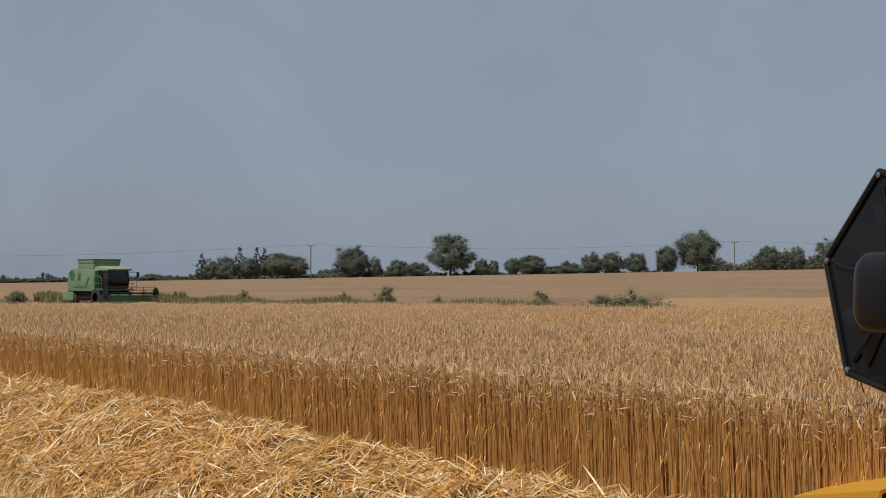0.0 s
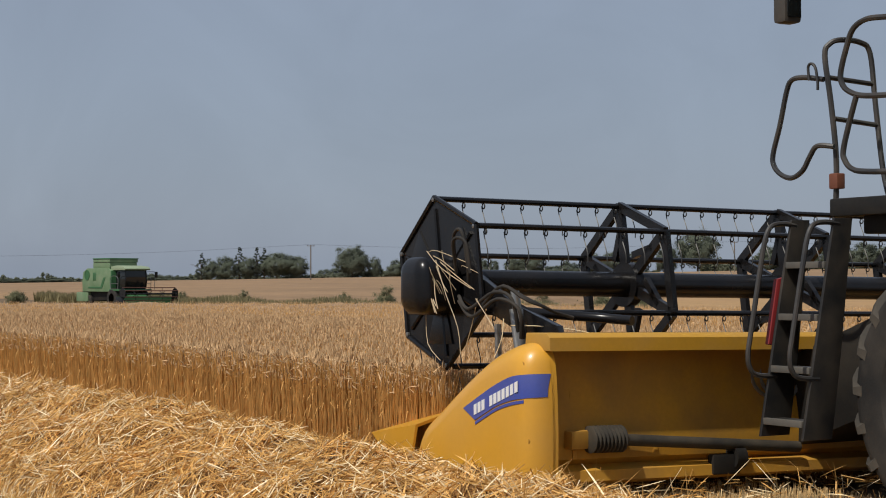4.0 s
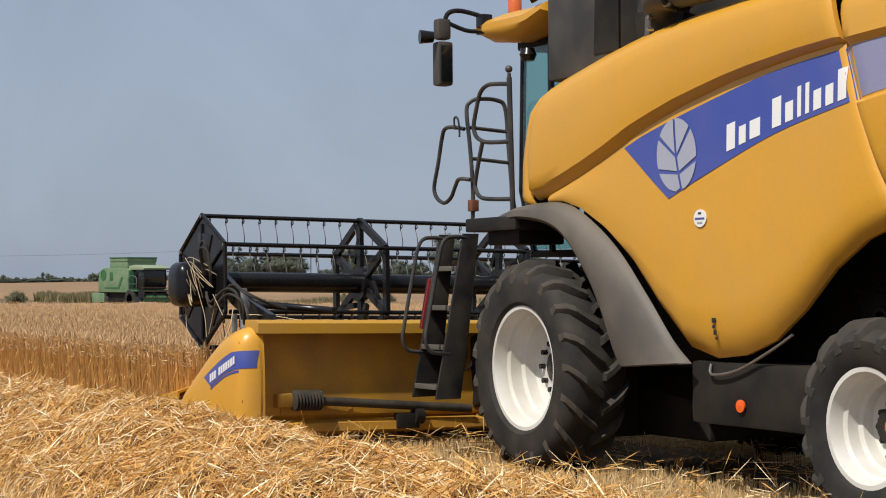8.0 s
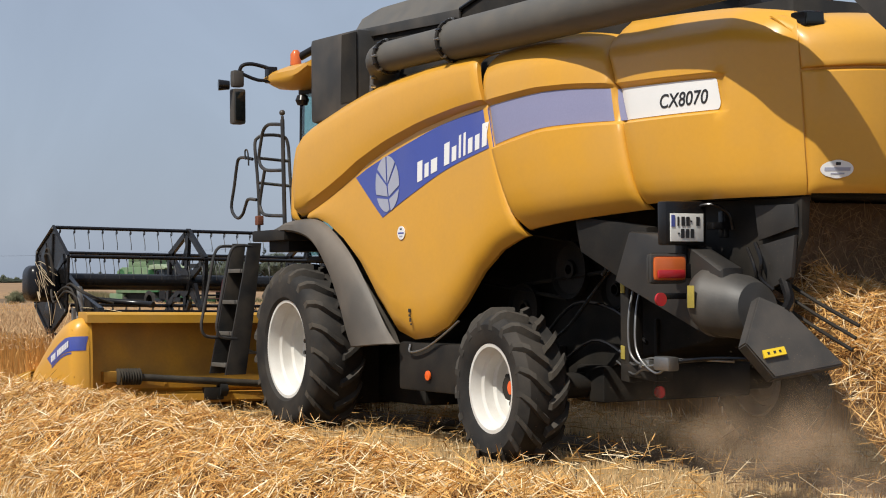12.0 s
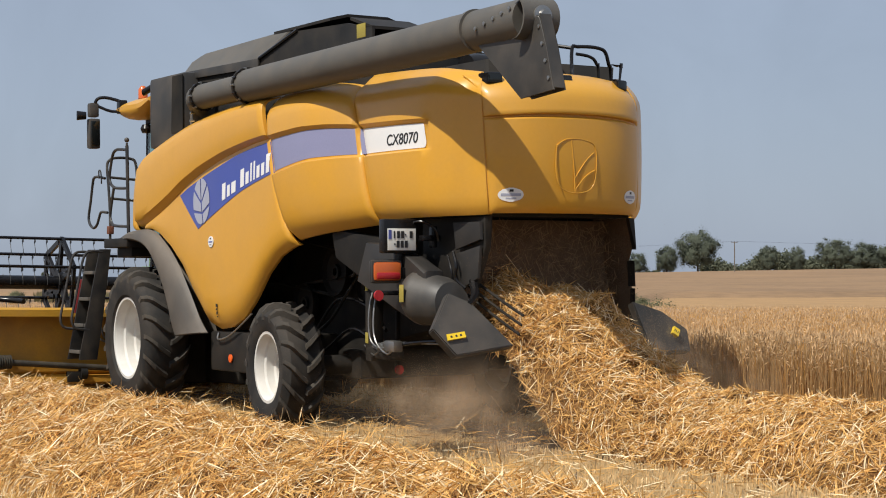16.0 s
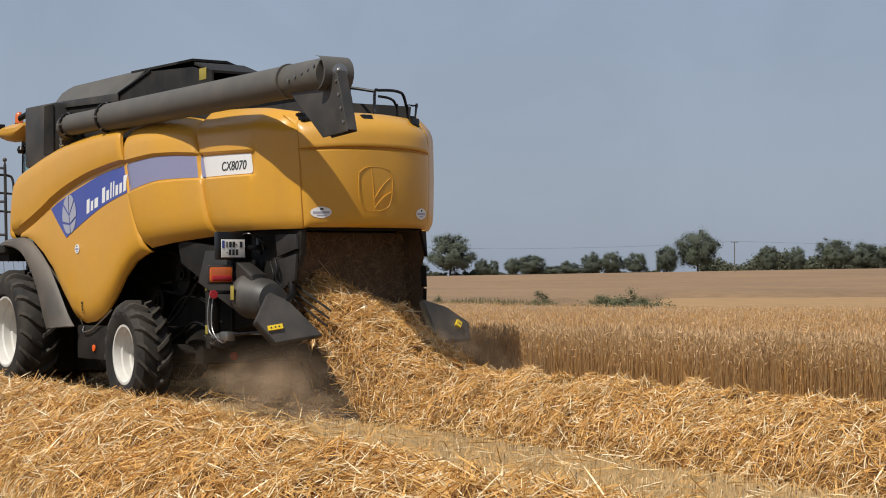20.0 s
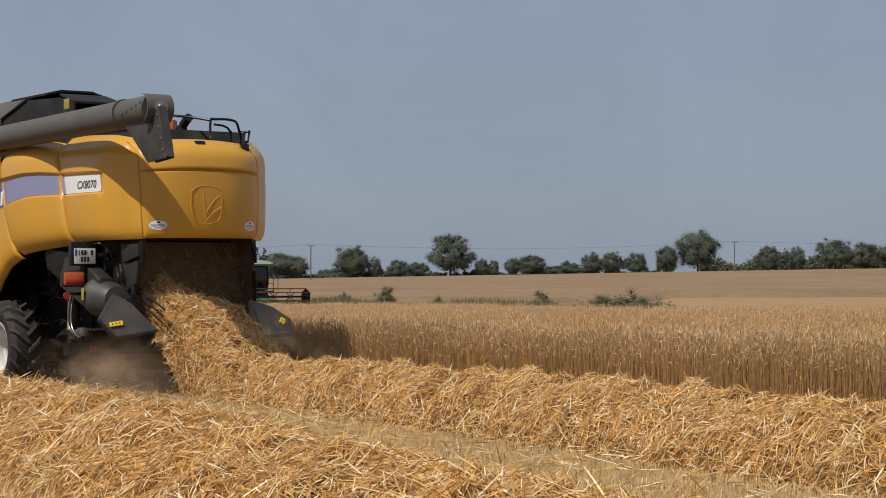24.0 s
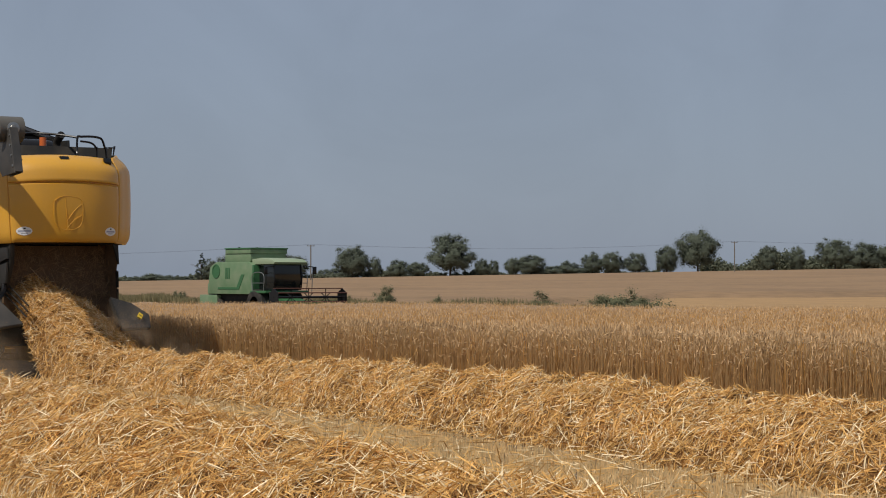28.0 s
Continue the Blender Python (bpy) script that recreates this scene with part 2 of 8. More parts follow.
def pipe(bm, pts, r, seg=8, round_path=True, per=5, caps=True):
    """A round bar along a path; r is one radius or one for each point of the path."""
    path = smooth_path(pts, per) if round_path and len(pts) > 2 else [Vector(q) for q in pts]
    n = len(path)
    rad = (lambda i: r) if not isinstance(r, (list, tuple)) else (lambda i: r[min(int(i / max(n - 1, 1) * (len(r) - 1) + 0.5), len(r) - 1)])
    up = Vector((0, 0, 1))
    rings = []
    side = None
    for i, q in enumerate(path):
        d = (path[min(i + 1, n - 1)] - path[max(i - 1, 0)]).normalized()
        if side is None:
            side = d.cross(up if abs(d.z) < 0.9 else Vector((1, 0, 0))).normalized()
        side = (side - d * side.dot(d)).normalized()
        oth = d.cross(side)
        rings.append([bm.verts.new(q + (side * math.cos(a) + oth * math.sin(a)) * rad(i)) for a in (2 * math.pi * k / seg for k in range(seg))])
    for a, b in zip(rings, rings[1:]):
        for k in range(seg):
            bm.faces.new((a[k], a[(k + 1) % seg], b[(k + 1) % seg], b[k]))
    if caps:
        bm.faces.new(rings[0])
        bm.faces.new(rings[-1])


def lathe(bm, profile, seg=40, centre=(0, 0, 0), closed=False):
    """Turns a profile of (radius, y) about the y axis."""
    rings = []
    for r, y in profile:
        rings.append([bm.verts.new((centre[0] + r * math.cos(a), centre[1] + y, centre[2] + r * math.sin(a))) for a in (2 * math.pi * k / seg for k in range(seg))])
    pairs = list(zip(rings, rings[1:])) + ([(rings[-1], rings[0])] if closed else [])
    for a, b in pairs:
        for k in range(seg):
            bm.faces.new((a[k], a[(k + 1) % seg], b[(k + 1) % seg], b[k]))
    return rings


def sheet(bm, rows, off):
    """A curved panel through rows of points, made solid by a second skin at the offset off."""
    off = Vector(off)
    outer = [[bm.verts.new(p) for p in row] for row in rows]
    inner = [[bm.verts.new(Vector(p) + off) for p in row] for row in rows]
    nr, nc = len(rows), len(rows[0])
    for i in range(nr - 1):
        for j in range(nc - 1):
            bm.faces.new((outer[i][j], outer[i][j + 1], outer[i + 1][j + 1], outer[i + 1][j]))
            bm.faces.new((inner[i][j], inner[i + 1][j], inner[i + 1][j + 1], inner[i][j + 1]))
    for i in range(nr - 1):
        for j in (0, nc - 1):
            bm.faces.new((outer[i][j], outer[i + 1][j], inner[i + 1][j], inner[i][j]))
    for j in range(nc - 1):
        for i in (0, nr - 1):
            bm.faces.new((outer[i][j], outer[i][j + 1], inner[i][j + 1], inner[i][j]))


def lerp_curve(pts, x):
    """The height at x of a line through points in falling or rising order of x."""
    p = sorted(pts)
    return float(np.interp(x, [q[0] for q in p], [q[1] for q in p]))


def empty(name, label, category, group="", kind=""):
    return tagged(new(name), label, category, group, kind)


# ---- the machine's way over the field ----
WAY = [(0, 8.29, 6.5, 117), (1, 7.73, 7.72, 117.9), (2, 7.07, 8.94, 118.9), (3, 6.43, 10.12, 119.7), (4, 5.79, 11.24, 120.3), (5, 5.14, 12.32, 120.7),
       (6, 4.48, 13.39, 120.5), (7, 3.82, 14.49, 120), (8, 3.19, 15.59, 119.9), (9, 2.56, 16.71, 119.9), (10, 1.96, 17.84, 120.3), (11, 1.33, 18.98, 120.7),
       (12, 0.7, 20.08, 121.1), (13, 0.06, 21.13, 121.3), (14, -0.56, 22.15, 121.4), (15, -1.19, 23.18, 121.7), (16, -1.83, 24.23, 122.2), (17, -2.43, 25.28, 123.7),
       (18, -3.08, 26.31, 124.7), (19, -3.75, 27.31, 125.3), (20, -4.42, 28.3, 125.9), (21, -5.07, 29.27, 126.5), (22, -5.73, 30.21, 126.6), (23, -6.41, 31.13, 126.4),
       (24, -7.08, 32.05, 126.1), (25, -7.76, 32.95, 125.5), (26, -8.41, 33.86, 125.2), (27, -9.03, 34.75, 124.8), (28, -9.66, 35.63, 124.2)]
_wx, _wy, _wa = (np.array([w[k] for w in WAY]) for k in (1, 2, 3))


def way(t):
    """Place and heading of the harvester at t; before and after the clip it drives straight on."""
    if t < 0:
        return 8.29 - 0.66 * t, 6.5 + 1.22 * t, 117
    if t > 28:
        return -9.66 - 0.63 * (t - 28), 35.63 + 0.88 * (t - 28), 124.2
    i = min(int(t), 27)
    f = t - i
    v = []
    for arr in (_wx, _wy, _wa):
        a, b, c, d = arr[max(i - 1, 0)], arr[i], arr[i + 1], arr[min(i + 2, 28)]
        v.append(0.5 * (2 * b + (c - a) * f + (2 * a - 5 * b + 4 * c - d) * f * f + (3 * b - a - 3 * c + d) * f ** 3))
    return tuple(v)


def ground_z(x, y):
    """Height of the land: level near the camera, a shallow dip, then a long rise to the trees, higher on the right."""
    x, y = np.asarray(x, float), np.asarray(y, float)
    near = -0.0055 * np.clip(y - 18, 0, 110)
    far = 2.5 + 0.0175 * np.clip(x, -150, 400)
    k = np.clip((y - 125) / 495.0, 0, 1)
    k = k * k * (3 - 2 * k)
    return near * (1 - k) + far * k


def machine(t):
    x, y, a = way(t)
    z = float(np.interp(t, [0, 4, 13, 17, 21, 24, 28], [-0.07, -0.045, -0.04, -0.045, -0.07, -0.11, -0.10]))
    return pose(x, y, z, 0, 0, a) @ pose(0, 0, 0, -0.4, 0.13, 0)


# line of the cut, for telling how far a point lies to the left of the machine's middle
_ls = np.array([way(t)[:2] for t in np.arange(-14, 60, 0.5)])


def left_of_way(x, y):
    x, y = np.asarray(x, float), np.asarray(y, float)
    best = np.full(x.shape, 1e9)
    res = np.zeros(x.shape)
    for a, b in zip(_ls[:-1:4], _ls[4::4]):
        d = (b - a) / np.hypot(*(b - a))
        u = np.clip((x - a[0]) * d[0] + (y - a[1]) * d[1], 0, np.hypot(*(b - a)))
        px, py = x - a[0] - u * d[0], y - a[1] - u * d[1]
        dist = np.hypot(px, py)
        side = -d[1] * px + d[0] * py
        take = dist < best
        best = np.where(take, dist, best)
        res = np.where(take, side, res)
    return res
# ---- the yellow combine harvester: x ahead, y to its left, z up from the ground ----
harvester = empty("combine_harvester", "yellow combine harvester with black reel cutting standing wheat", "combine harvester")
harvester.matrix_basis = machine(0)

TOP = [(2.02, 3.48), (1.6, 3.57), (0.98, 3.70), (0.4, 3.78), (-0.12, 3.85), (-0.8, 3.92), (-1.36, 3.95), (-1.9, 3.95)]
CREASE = [(2.22, 2.42), (1.75, 2.48), (1.3, 2.62), (0.95, 2.74), (0.62, 2.87), (0.0, 3.07), (-0.7, 3.25), (-1.4, 3.37), (-2.02, 3.45)]
LOW = [(1.86, 2.40), (1.6, 2.40), (1.38, 2.33), (1.1, 2.16), (0.87, 1.98), (0.63, 1.74), (0.44, 1.52), (0.26, 1.30), (0.05, 1.11), (-0.22, 1.0),
       (-0.64, 1.04), (-1.0, 1.17), (-1.25, 1.34), (-1.5, 1.60), (-1.75, 1.83), (-2.0, 1.97), (-2.3, 2.06), (-2.58, 2.13)]


def arc(a, b, n):
    return [a + (b - a) * i / n for i in range(n + 1)]


SEAM_A = [(2.0, -2.50), (2.16, -2.40), (2.5, -2.22), (2.98, -2.02), (3.38, -1.89), (3.87, -1.78)]      # front to middle panel: z, x
SEAM_B = [(2.2, -4.32), (3.1, -4.14), (3.4, -4.05), (3.66, -3.95), (3.9, -3.78)]                       # middle to rear panel
SEAM_F = [(2.40, 2.02), (2.47, 2.06), (2.82, 2.05), (3.19, 1.97), (3.47, 1.81)]                        # front corner
BAND_LOW = [(-1.99, 3.03), (-2.9, 3.14), (-3.5, 3.16), (-4.22, 3.16), (-5.5, 3.16)]
BAND_HIGH = [(-1.88, 3.42), (-2.9, 3.48), (-3.5, 3.48), (-4.11, 3.45), (-5.5, 3.42)]


def ramp(f):
    f = min(max(f, 0.0), 1.0)
    return f * f * (3 - 2 * f)


def band_depth(x, z):
    """Depth of the sunk band that carries the stripe across the middle and rear panels."""
    lo, hi = lerp_curve(BAND_LOW, x), lerp_curve(BAND_HIGH, x)
    return 0.05 * ramp((z - lo + 0.03) / 0.03) * ramp((hi + 0.045 - z) / 0.045) * ramp((x + 5.40) / 0.09)


def band_levels(x, z0, z1):
    lo, hi = lerp_curve(BAND_LOW, x), lerp_curve(BAND_HIGH, x)
    return ([z0 + (lo - 0.03 - z0) * f for f in (0, 0.015, 0.04, 0.09, 0.16, 0.3, 0.5, 0.7, 0.9)] + [lo - 0.03, lo - 0.02, lo - 0.01, lo, (lo * 2 + hi) / 3, (lo + hi * 2) / 3, hi, hi + 0.015, hi + 0.03, hi + 0.045]
            + [hi + 0.045 + (z1 - hi - 0.045) * f for f in (0.15, 0.35, 0.5, 0.65, 0.78, 0.88, 0.95, 1.0)])


EDGED = [0, 0.006, 0.014, 0.03, 0.06] + [0.12 + 0.076 * k for k in range(11)] + [0.94, 0.97, 0.986, 0.994, 1.0]


def lip(u, w=0.03):
    """How far a panel's edge is rolled in, near either end of u."""
    e = min(u, 1 - u)
    return 0.035 * max(0, 1 - e / w) ** 2


SKIN = {}
for s in (1, -1):
    # front quarter: upper shell laid over the lower one
    skins = []
    bm = bmesh.new()
    rows = []
    for u in EDGED:
        row = []
        for v in (0, 0.02, 0.05, 0.1, 0.2, 0.35, 0.5, 0.65, 0.78, 0.86, 0.92, 0.96, 1.0):
            x, z = 2.0 - 3.95 * u, 3.0
            for _ in range(4):
                z = lerp_curve(CREASE, x) + (lerp_curve([(2.2, 3.42)] + TOP, x) - lerp_curve(CREASE, x)) * v
                x = lerp_curve(SEAM_F, z) + (lerp_curve(SEAM_A, z) + 0.006 - lerp_curve(SEAM_F, z)) * u
            out = 0.075 * math.sin(math.pi * (0.14 + 0.76 * v)) ** 0.7 - 0.22 * max(0, (v - 0.76) / 0.24) ** 2.2 - 0.085 * max(0, (0.10 - v) / 0.10) - lip(u, 0.02)
            row.append((x, s * (1.505 + out), z))
        rows.append(row)
    sheet(bm, rows, (0, -s * 0.045, 0))
    skins.append(bm.copy())
    part("upper_side_panel", bm, M_YELLOW, harvester)
    bm = bmesh.new()
    rows = []
    for u in EDGED:
        row = []
        for v in (0, 0.02, 0.05, 0.1, 0.2, 0.35, 0.5, 0.65, 0.8, 0.9, 1.0):
            x, z = 1.84 - 4.0 * u, 2.6
            for _ in range(5):
                z = lerp_curve(LOW, x) + (lerp_curve([(1.9, 2.44)] + CREASE[1:] + [(-2.6, 3.44)], x) + 0.01 - lerp_curve(LOW, x)) * v
                x = 1.84 + (lerp_curve(SEAM_A, z) + 0.006 - 1.84) * u
            row.append((x, s * (1.475 + 0.03 * math.sin(math.pi * (0.12 + 0.8 * v)) - 0.10 * max(0, (0.12 - v) / 0.12) ** 2 - lip(u, 0.015)), z))
        rows.append(row)
    sheet(bm, rows, (0, -s * 0.035, 0))
    skins.append(bm.copy())
    part("lower_side_panel", bm, M_YELLOW, harvester)
    bm = bmesh.new()
    rows = []
    for v in (0, 0.03, 0.08, 0.2, 0.35, 0.5, 0.65, 0.8, 0.92, 1.0):
        z = 2.41 + 1.05 * v
        row = []
        for a in arc(0, 90, 9):
            e = 0.03 * max(0, 1 - v / 0.05) ** 2 + 0.12 * max(0, (v - 0.8) / 0.2) ** 2
            reach = 0.30 - 0.06 * v * v - e
            row.append((lerp_curve(SEAM_F, z) + 0.022 + reach * math.sin(radians(a)), s * (1.24 + (0.285 - e) * math.cos(radians(a)) - (0.02 if a == 0 else 0)), z))
        row.append((row[-1][0], s * 0.95, z))
        rows.append(row)
    sheet(bm, rows, (-0.03, -s * 0.02, 0))
    part("front_corner_panel", bm, M_YELLOW, harvester)
    # middle bulge between the two curved seams
    bm = bmesh.new()
    rows = []
    for u in EDGED:
        zm = -1.9 - 2.12 * u
        row = []
        for z in band_levels(zm, 2.15 + 0.17 * u, 3.95 + 0.06 * math.sin(math.pi * u) ** 0.6):
            v = (z - 2.15 - 0.17 * u) / (1.80 + 0.06 * math.sin(math.pi * u) ** 0.6 - 0.17 * u)
            x = lerp_curve(SEAM_A, z) - 0.006 + (lerp_curve(SEAM_B, z) - lerp_curve(SEAM_A, z) + 0.012) * u
            out = 0.085 * math.sin(math.pi * (0.1 + 0.8 * v)) + 0.075 * math.sin(math.pi * u) ** 0.55 - 0.24 * max(0, (v - 0.82) / 0.18) ** 2 - 0.13 * max(0, (0.14 - v) / 0.14) ** 2
            row.append((x, s * (1.455 + out - 0.03 * u - lip(u, 0.03) - band_depth(zm, z)), z))
        rows.append(row)
    sheet(bm, rows, (0, -s * 0.035, 0))
    skins.append(bm.copy())
    part("middle_side_panel", bm, M_YELLOW, harvester)
    # rear quarter: side and rounded corner in one
    bm = bmesh.new()
    rows = []
    ends = ((-5.7, 1.335, 0), (-5.85, 1.28, 0), (-5.96, 1.23, 0), (-6.03, 1.19, 0), (-6.055, 1.165, 0), (-6.045, 1.15, 0)) if s > 0 else ((-5.7, 1.31, 0), (-5.85, 1.235, 0), (-5.96, 1.155, 0), (-6.03, 1.085, 0), (-6.055, 1.055, 0), (-6.045, 1.04, 0))
    plan = smooth_path([(-4.06, 1.45, 0), (-4.4, 1.47, 0), (-4.8, 1.47, 0), (-5.15, 1.445, 0), (-5.4, 1.41, 0), (-5.55, 1.375, 0)] + list(ends), 3)
    for k, p in enumerate(plan):
        u = k / (len(plan) - 1)
        row = []
        for z in band_levels(p.x, 2.37 + 0.02 * u, 4.03 - 0.11 * u):
            v = (z - 2.37 - 0.02 * u) / (1.66 - 0.13 * u)
            x = p.x + (lerp_curve(SEAM_B, z) - 0.006 + 4.06) * (1 - ramp(u * 2.2))
            tuck = 0.30 * max(0, (v - 0.80) / 0.2) ** 2 + 0.08 * max(0, (0.12 - v) / 0.12) ** 2
            bend = 0.05 * math.sin(math.pi * v)
            row.append((x + tuck * u * 0.8, s * (p.y + 0.09 * u ** 3 * v * (s > 0) + bend * (1 - u) - tuck * (1 - 0.6 * u) - band_depth(x, z) * (1 - ramp(u * 4 - 2.6)) - (0.03 if k == 0 else 0)), z))
        rows.append(row)
    sheet(bm, rows, (0.0, -s * 0.035, 0))
    skins.append(bm.copy())
    part("rear_quarter_panel", bm, M_YELLOW, harvester)
    SKIN[s] = [BVHTree.FromBMesh(q) for q in skins]

    # blue, silver-blue and white stripe, laid on the panels
    def on_side(x, z, lift):
        ys = []
        for q in SKIN[s]:
            hit = q.ray_cast(Vector((x, s * 4.0, z)), Vector((0, -s, 0)))[0]
            if hit is not None:
                ys.append(abs(hit.y))
        return (x, s * ((max(ys) if ys else 1.47) + lift), z)

    def stripe(name, pts_low, pts_high, mat, n=22, lift=0.005, label="", round_end=0.0):
        bm = bmesh.new()
        rows = []
        a = smooth_path([(p[0], 0, p[1]) for p in pts_low], 8)
        b = smooth_path([(p[0], 0, p[1]) for p in pts_high], 8)
        for u in arc(0, 1, n) if not round_end else arc(0, 0.94, n) + [0.955, 0.97, 0.982, 0.991, 0.997, 1.0]:
            i, j = u * (len(a) - 1), u * (len(b) - 1)
            pa = a[int(i)].lerp(a[min(int(i) + 1, len(a) - 1)], i % 1)
            pb = b[int(j)].lerp(b[min(int(j) + 1, len(b) - 1)], j % 1)
            shr = round_end * (1 - math.sqrt(max(0.0, 1 - (max(0, u - 0.94) / 0.06) ** 2)))
            rows.append([on_side(pa.x + (pb.x - pa.x) * v, pa.z + shr + (pb.z - pa.z - 2 * shr) * v, lift) for v in arc(0, 1, 6)])
        sheet(bm, rows, (0, -s * 0.003, 0))
        return part(name, bm, mat, harvester, label)

    stripe("side_stripe", [(0.13, 2.36), (-0.5, 2.60), (-1.2, 2.84), (-1.99, 3.03)], [(0.74, 2.80), (0.0, 3.01), (-1.0, 3.265), (-1.87, 3.40)], M_BLUE, label="bright blue side stripe")
    stripe("side_stripe", [(-2.005, 3.035), (-2.9, 3.145), (-3.5, 3.165), (-4.155, 3.165)], [(-1.885, 3.41), (-2.9, 3.475), (-3.5, 3.475), (-4.068, 3.445)], M_BLUE_PALE, lift=0.004, label="silver-blue side stripe")
    stripe("model_plate", [(-4.165, 3.165), (-4.6, 3.165), (-5.0, 3.165), (-5.32, 3.165)], [(-4.075, 3.445), (-4.6, 3.435), (-5.0, 3.428), (-5.28, 3.42)], M_DECAL_WHITE, label="white model plate with black characters", round_end=0.06)
    # leaf emblem: petals parted by veins
    ec, ea, eb, er = Vector((0.03, 2.705)), 0.25, 0.29, radians(-10)

    def oval(a):
        q = Vector((ea * math.cos(a), eb * math.sin(a)))
        return Vector((ec.x + q.x * math.cos(er) - q.y * math.sin(er), ec.y + q.x * math.sin(er) + q.y * math.cos(er)))

    def stem(h):
        lo, hi = oval(radians(-95)), oval(radians(93))
        return lo.lerp(hi, h) + Vector((0.02 * math.sin(math.pi * h), 0))

    for sg in (1, -1):
        for h0, h1, d0, d1 in ((0.03, 0.22, -80, -20), (0.27, 0.46, -12, 34), (0.51, 0.97, 41, 86)):
            a0, a1 = (radians(d0), radians(d1)) if sg > 0 else (radians(180 - d0), radians(180 - d1))
            gap = Vector((0.012 * sg, 0))
            ring = [stem(h0) + gap] + [oval(a0 + (a1 - a0) * f) for f in arc(0, 1, 7)] + [stem(h1) + gap, stem((h0 + h1) / 2) + gap]
            mid = sum(ring, Vector((0, 0))) / len(ring)
            bm = bmesh.new()
            hub_v = bm.verts.new(on_side(mid.x, mid.y, 0.011))
            rim_v = [bm.verts.new(on_side(q.x, q.y, 0.011)) for q in ring]
            for i in range(len(rim_v)):
                bm.faces.new((hub_v, rim_v[i], rim_v[(i + 1) % len(rim_v)]))
            part("leaf_emblem", bm, M_SILVER, harvester, "pale petal of a leaf emblem")
    # bars where the maker's name stands
    x = -0.58
    for w, h in ((0.10, 0.205), (0.08, 0.14), (0.12, 0.14), (None, 0), (0.10, 0.22), (0.085, 0.145), (0.04, 0.225), (0.04, 0.225), (0.08, 0.145), (0.08, 0.145), (0.085, 0.225)):
        if w is None:
            x -= 0.09
            continue
        base = 2.705 + (-0.58 - x) * 0.255 + 0.02 * math.sin(math.pi * (-0.58 - x) / 1.35)
        bm = bmesh.new()
        sheet(bm, [[on_side(x - a * w, base + b * h + a * w * 0.245, 0.009) for b in (0, 0.5, 1)] for a in (0, 0.5, 1)], (0, -s * 0.003, 0))
        part("name_bar", bm, M_DECAL_WHITE, harvester)
        x -= w + 0.047


def panel_text(body, size, m, mat, parent, name, depth=0.002):
    cu = bpy.data.curves.new(name, "FONT")
    cu.body, cu.size, cu.extrude, cu.align_x, cu.align_y, cu.shear, cu.offset = body, size, depth, "CENTER", "CENTER", 0.12, 0.0012
    ob = bpy.data.objects.new(name, cu)
    scene.collection.objects.link(ob)
    me = bpy.data.meshes.new_from_object(ob.evaluated_get(bpy.context.evaluated_depsgraph_get()))
    bpy.data.objects.remove(ob)
    me.materials.append(mat)
    for v in me.vertices:
        q = m @ v.co
        hit = SKIN[1][3].ray_cast(Vector((q.x, 4.0, q.z)), Vector((0, -1, 0)))[0]
        v.co = (q.x, (hit.y if hit else 1.45) + (0.010 if q.y > m.translation.y else 0.007), q.z)
    t = new(name, me)
    t.parent = parent
    return t


# model designation on the left plate; seen from the left, its line runs from front to rear
side_face = Matrix(((-1, 0, 0, 0), (0, 0, 1, 0), (0, 1, 0, 0), (0, 0, 0, 1)))
panel_text("CX8070", 0.165, Matrix.Translation((-4.90, 1.5, 3.275)) @ side_face, M_INK, harvester, "model_number")

# tailgate across the back, with its groove and the raised leaf
bm = bmesh.new()
rows = []
for f in [0.0, 0.005, 0.015, 0.03] + arc(0.055, 0.945, 22) + [0.97, 0.985, 0.995, 1.0]:
    row = []
    for v in (0, 0.01, 0.025, 0.06, 0.12, 0.25, 0.4, 0.55, 0.655, 0.675, 0.684, 0.692, 0.70, 0.708, 0.718, 0.74, 0.78, 0.82, 0.86, 0.90, 0.94, 0.97, 1.0):
        left = 1.14 + 0.09 * v
        y = left + (-1.03 - left) * f
        z = 2.40 + 1.50 * v
        e = abs(2 * f - 1)
        x = -6.065 - 0.15 * (1 - e ** 2.2) - 0.05 * math.sin(math.pi * v) + 0.28 * max(0, (v - 0.80) / 0.20) ** 2.2 + 0.05 * max(0, (0.06 - v) / 0.06) ** 2
        x += 0.04 * max(0, (e - 0.955) / 0.045) ** 2
        x += {0.684: 0.012, 0.692: 0.04, 0.70: 0.04, 0.708: -0.008, 0.718: -0.016, 0.74: -0.012, 0.78: -0.006}.get(v, 0)
        row.append((x, y, z + 0.05 * (1 - e * e) * v))
    rows.append(row)
sheet(bm, rows, (0.035, 0, 0))
tailgate = part("tailgate", bm, M_YELLOW, harvester, "rounded yellow tailgate")
bm = bmesh.new()
pipe(bm, [(-6.262, 0.155 + a * 1.08, 2.94 + b) for a, b in ((0.26, 0.22), (0.27, -0.05), (0.2, -0.24), (0.0, -0.30), (-0.2, -0.24), (-0.27, -0.05), (-0.26, 0.22), (-0.1, 0.29), (0.12, 0.29), (0.26, 0.22))], 0.0055, 6)
for pts in (((0.02, -0.28), (0.03, 0.0), (0.06, 0.28)), ((0.02, -0.12), (-0.12, 0.06), (-0.24, 0.16)), ((0.02, -0.26), (-0.12, -0.1), (-0.26, -0.02))):
    pipe(bm, [(-6.262, 0.155 + a * 1.08, 2.94 + b) for a, b in pts], 0.0055, 6)
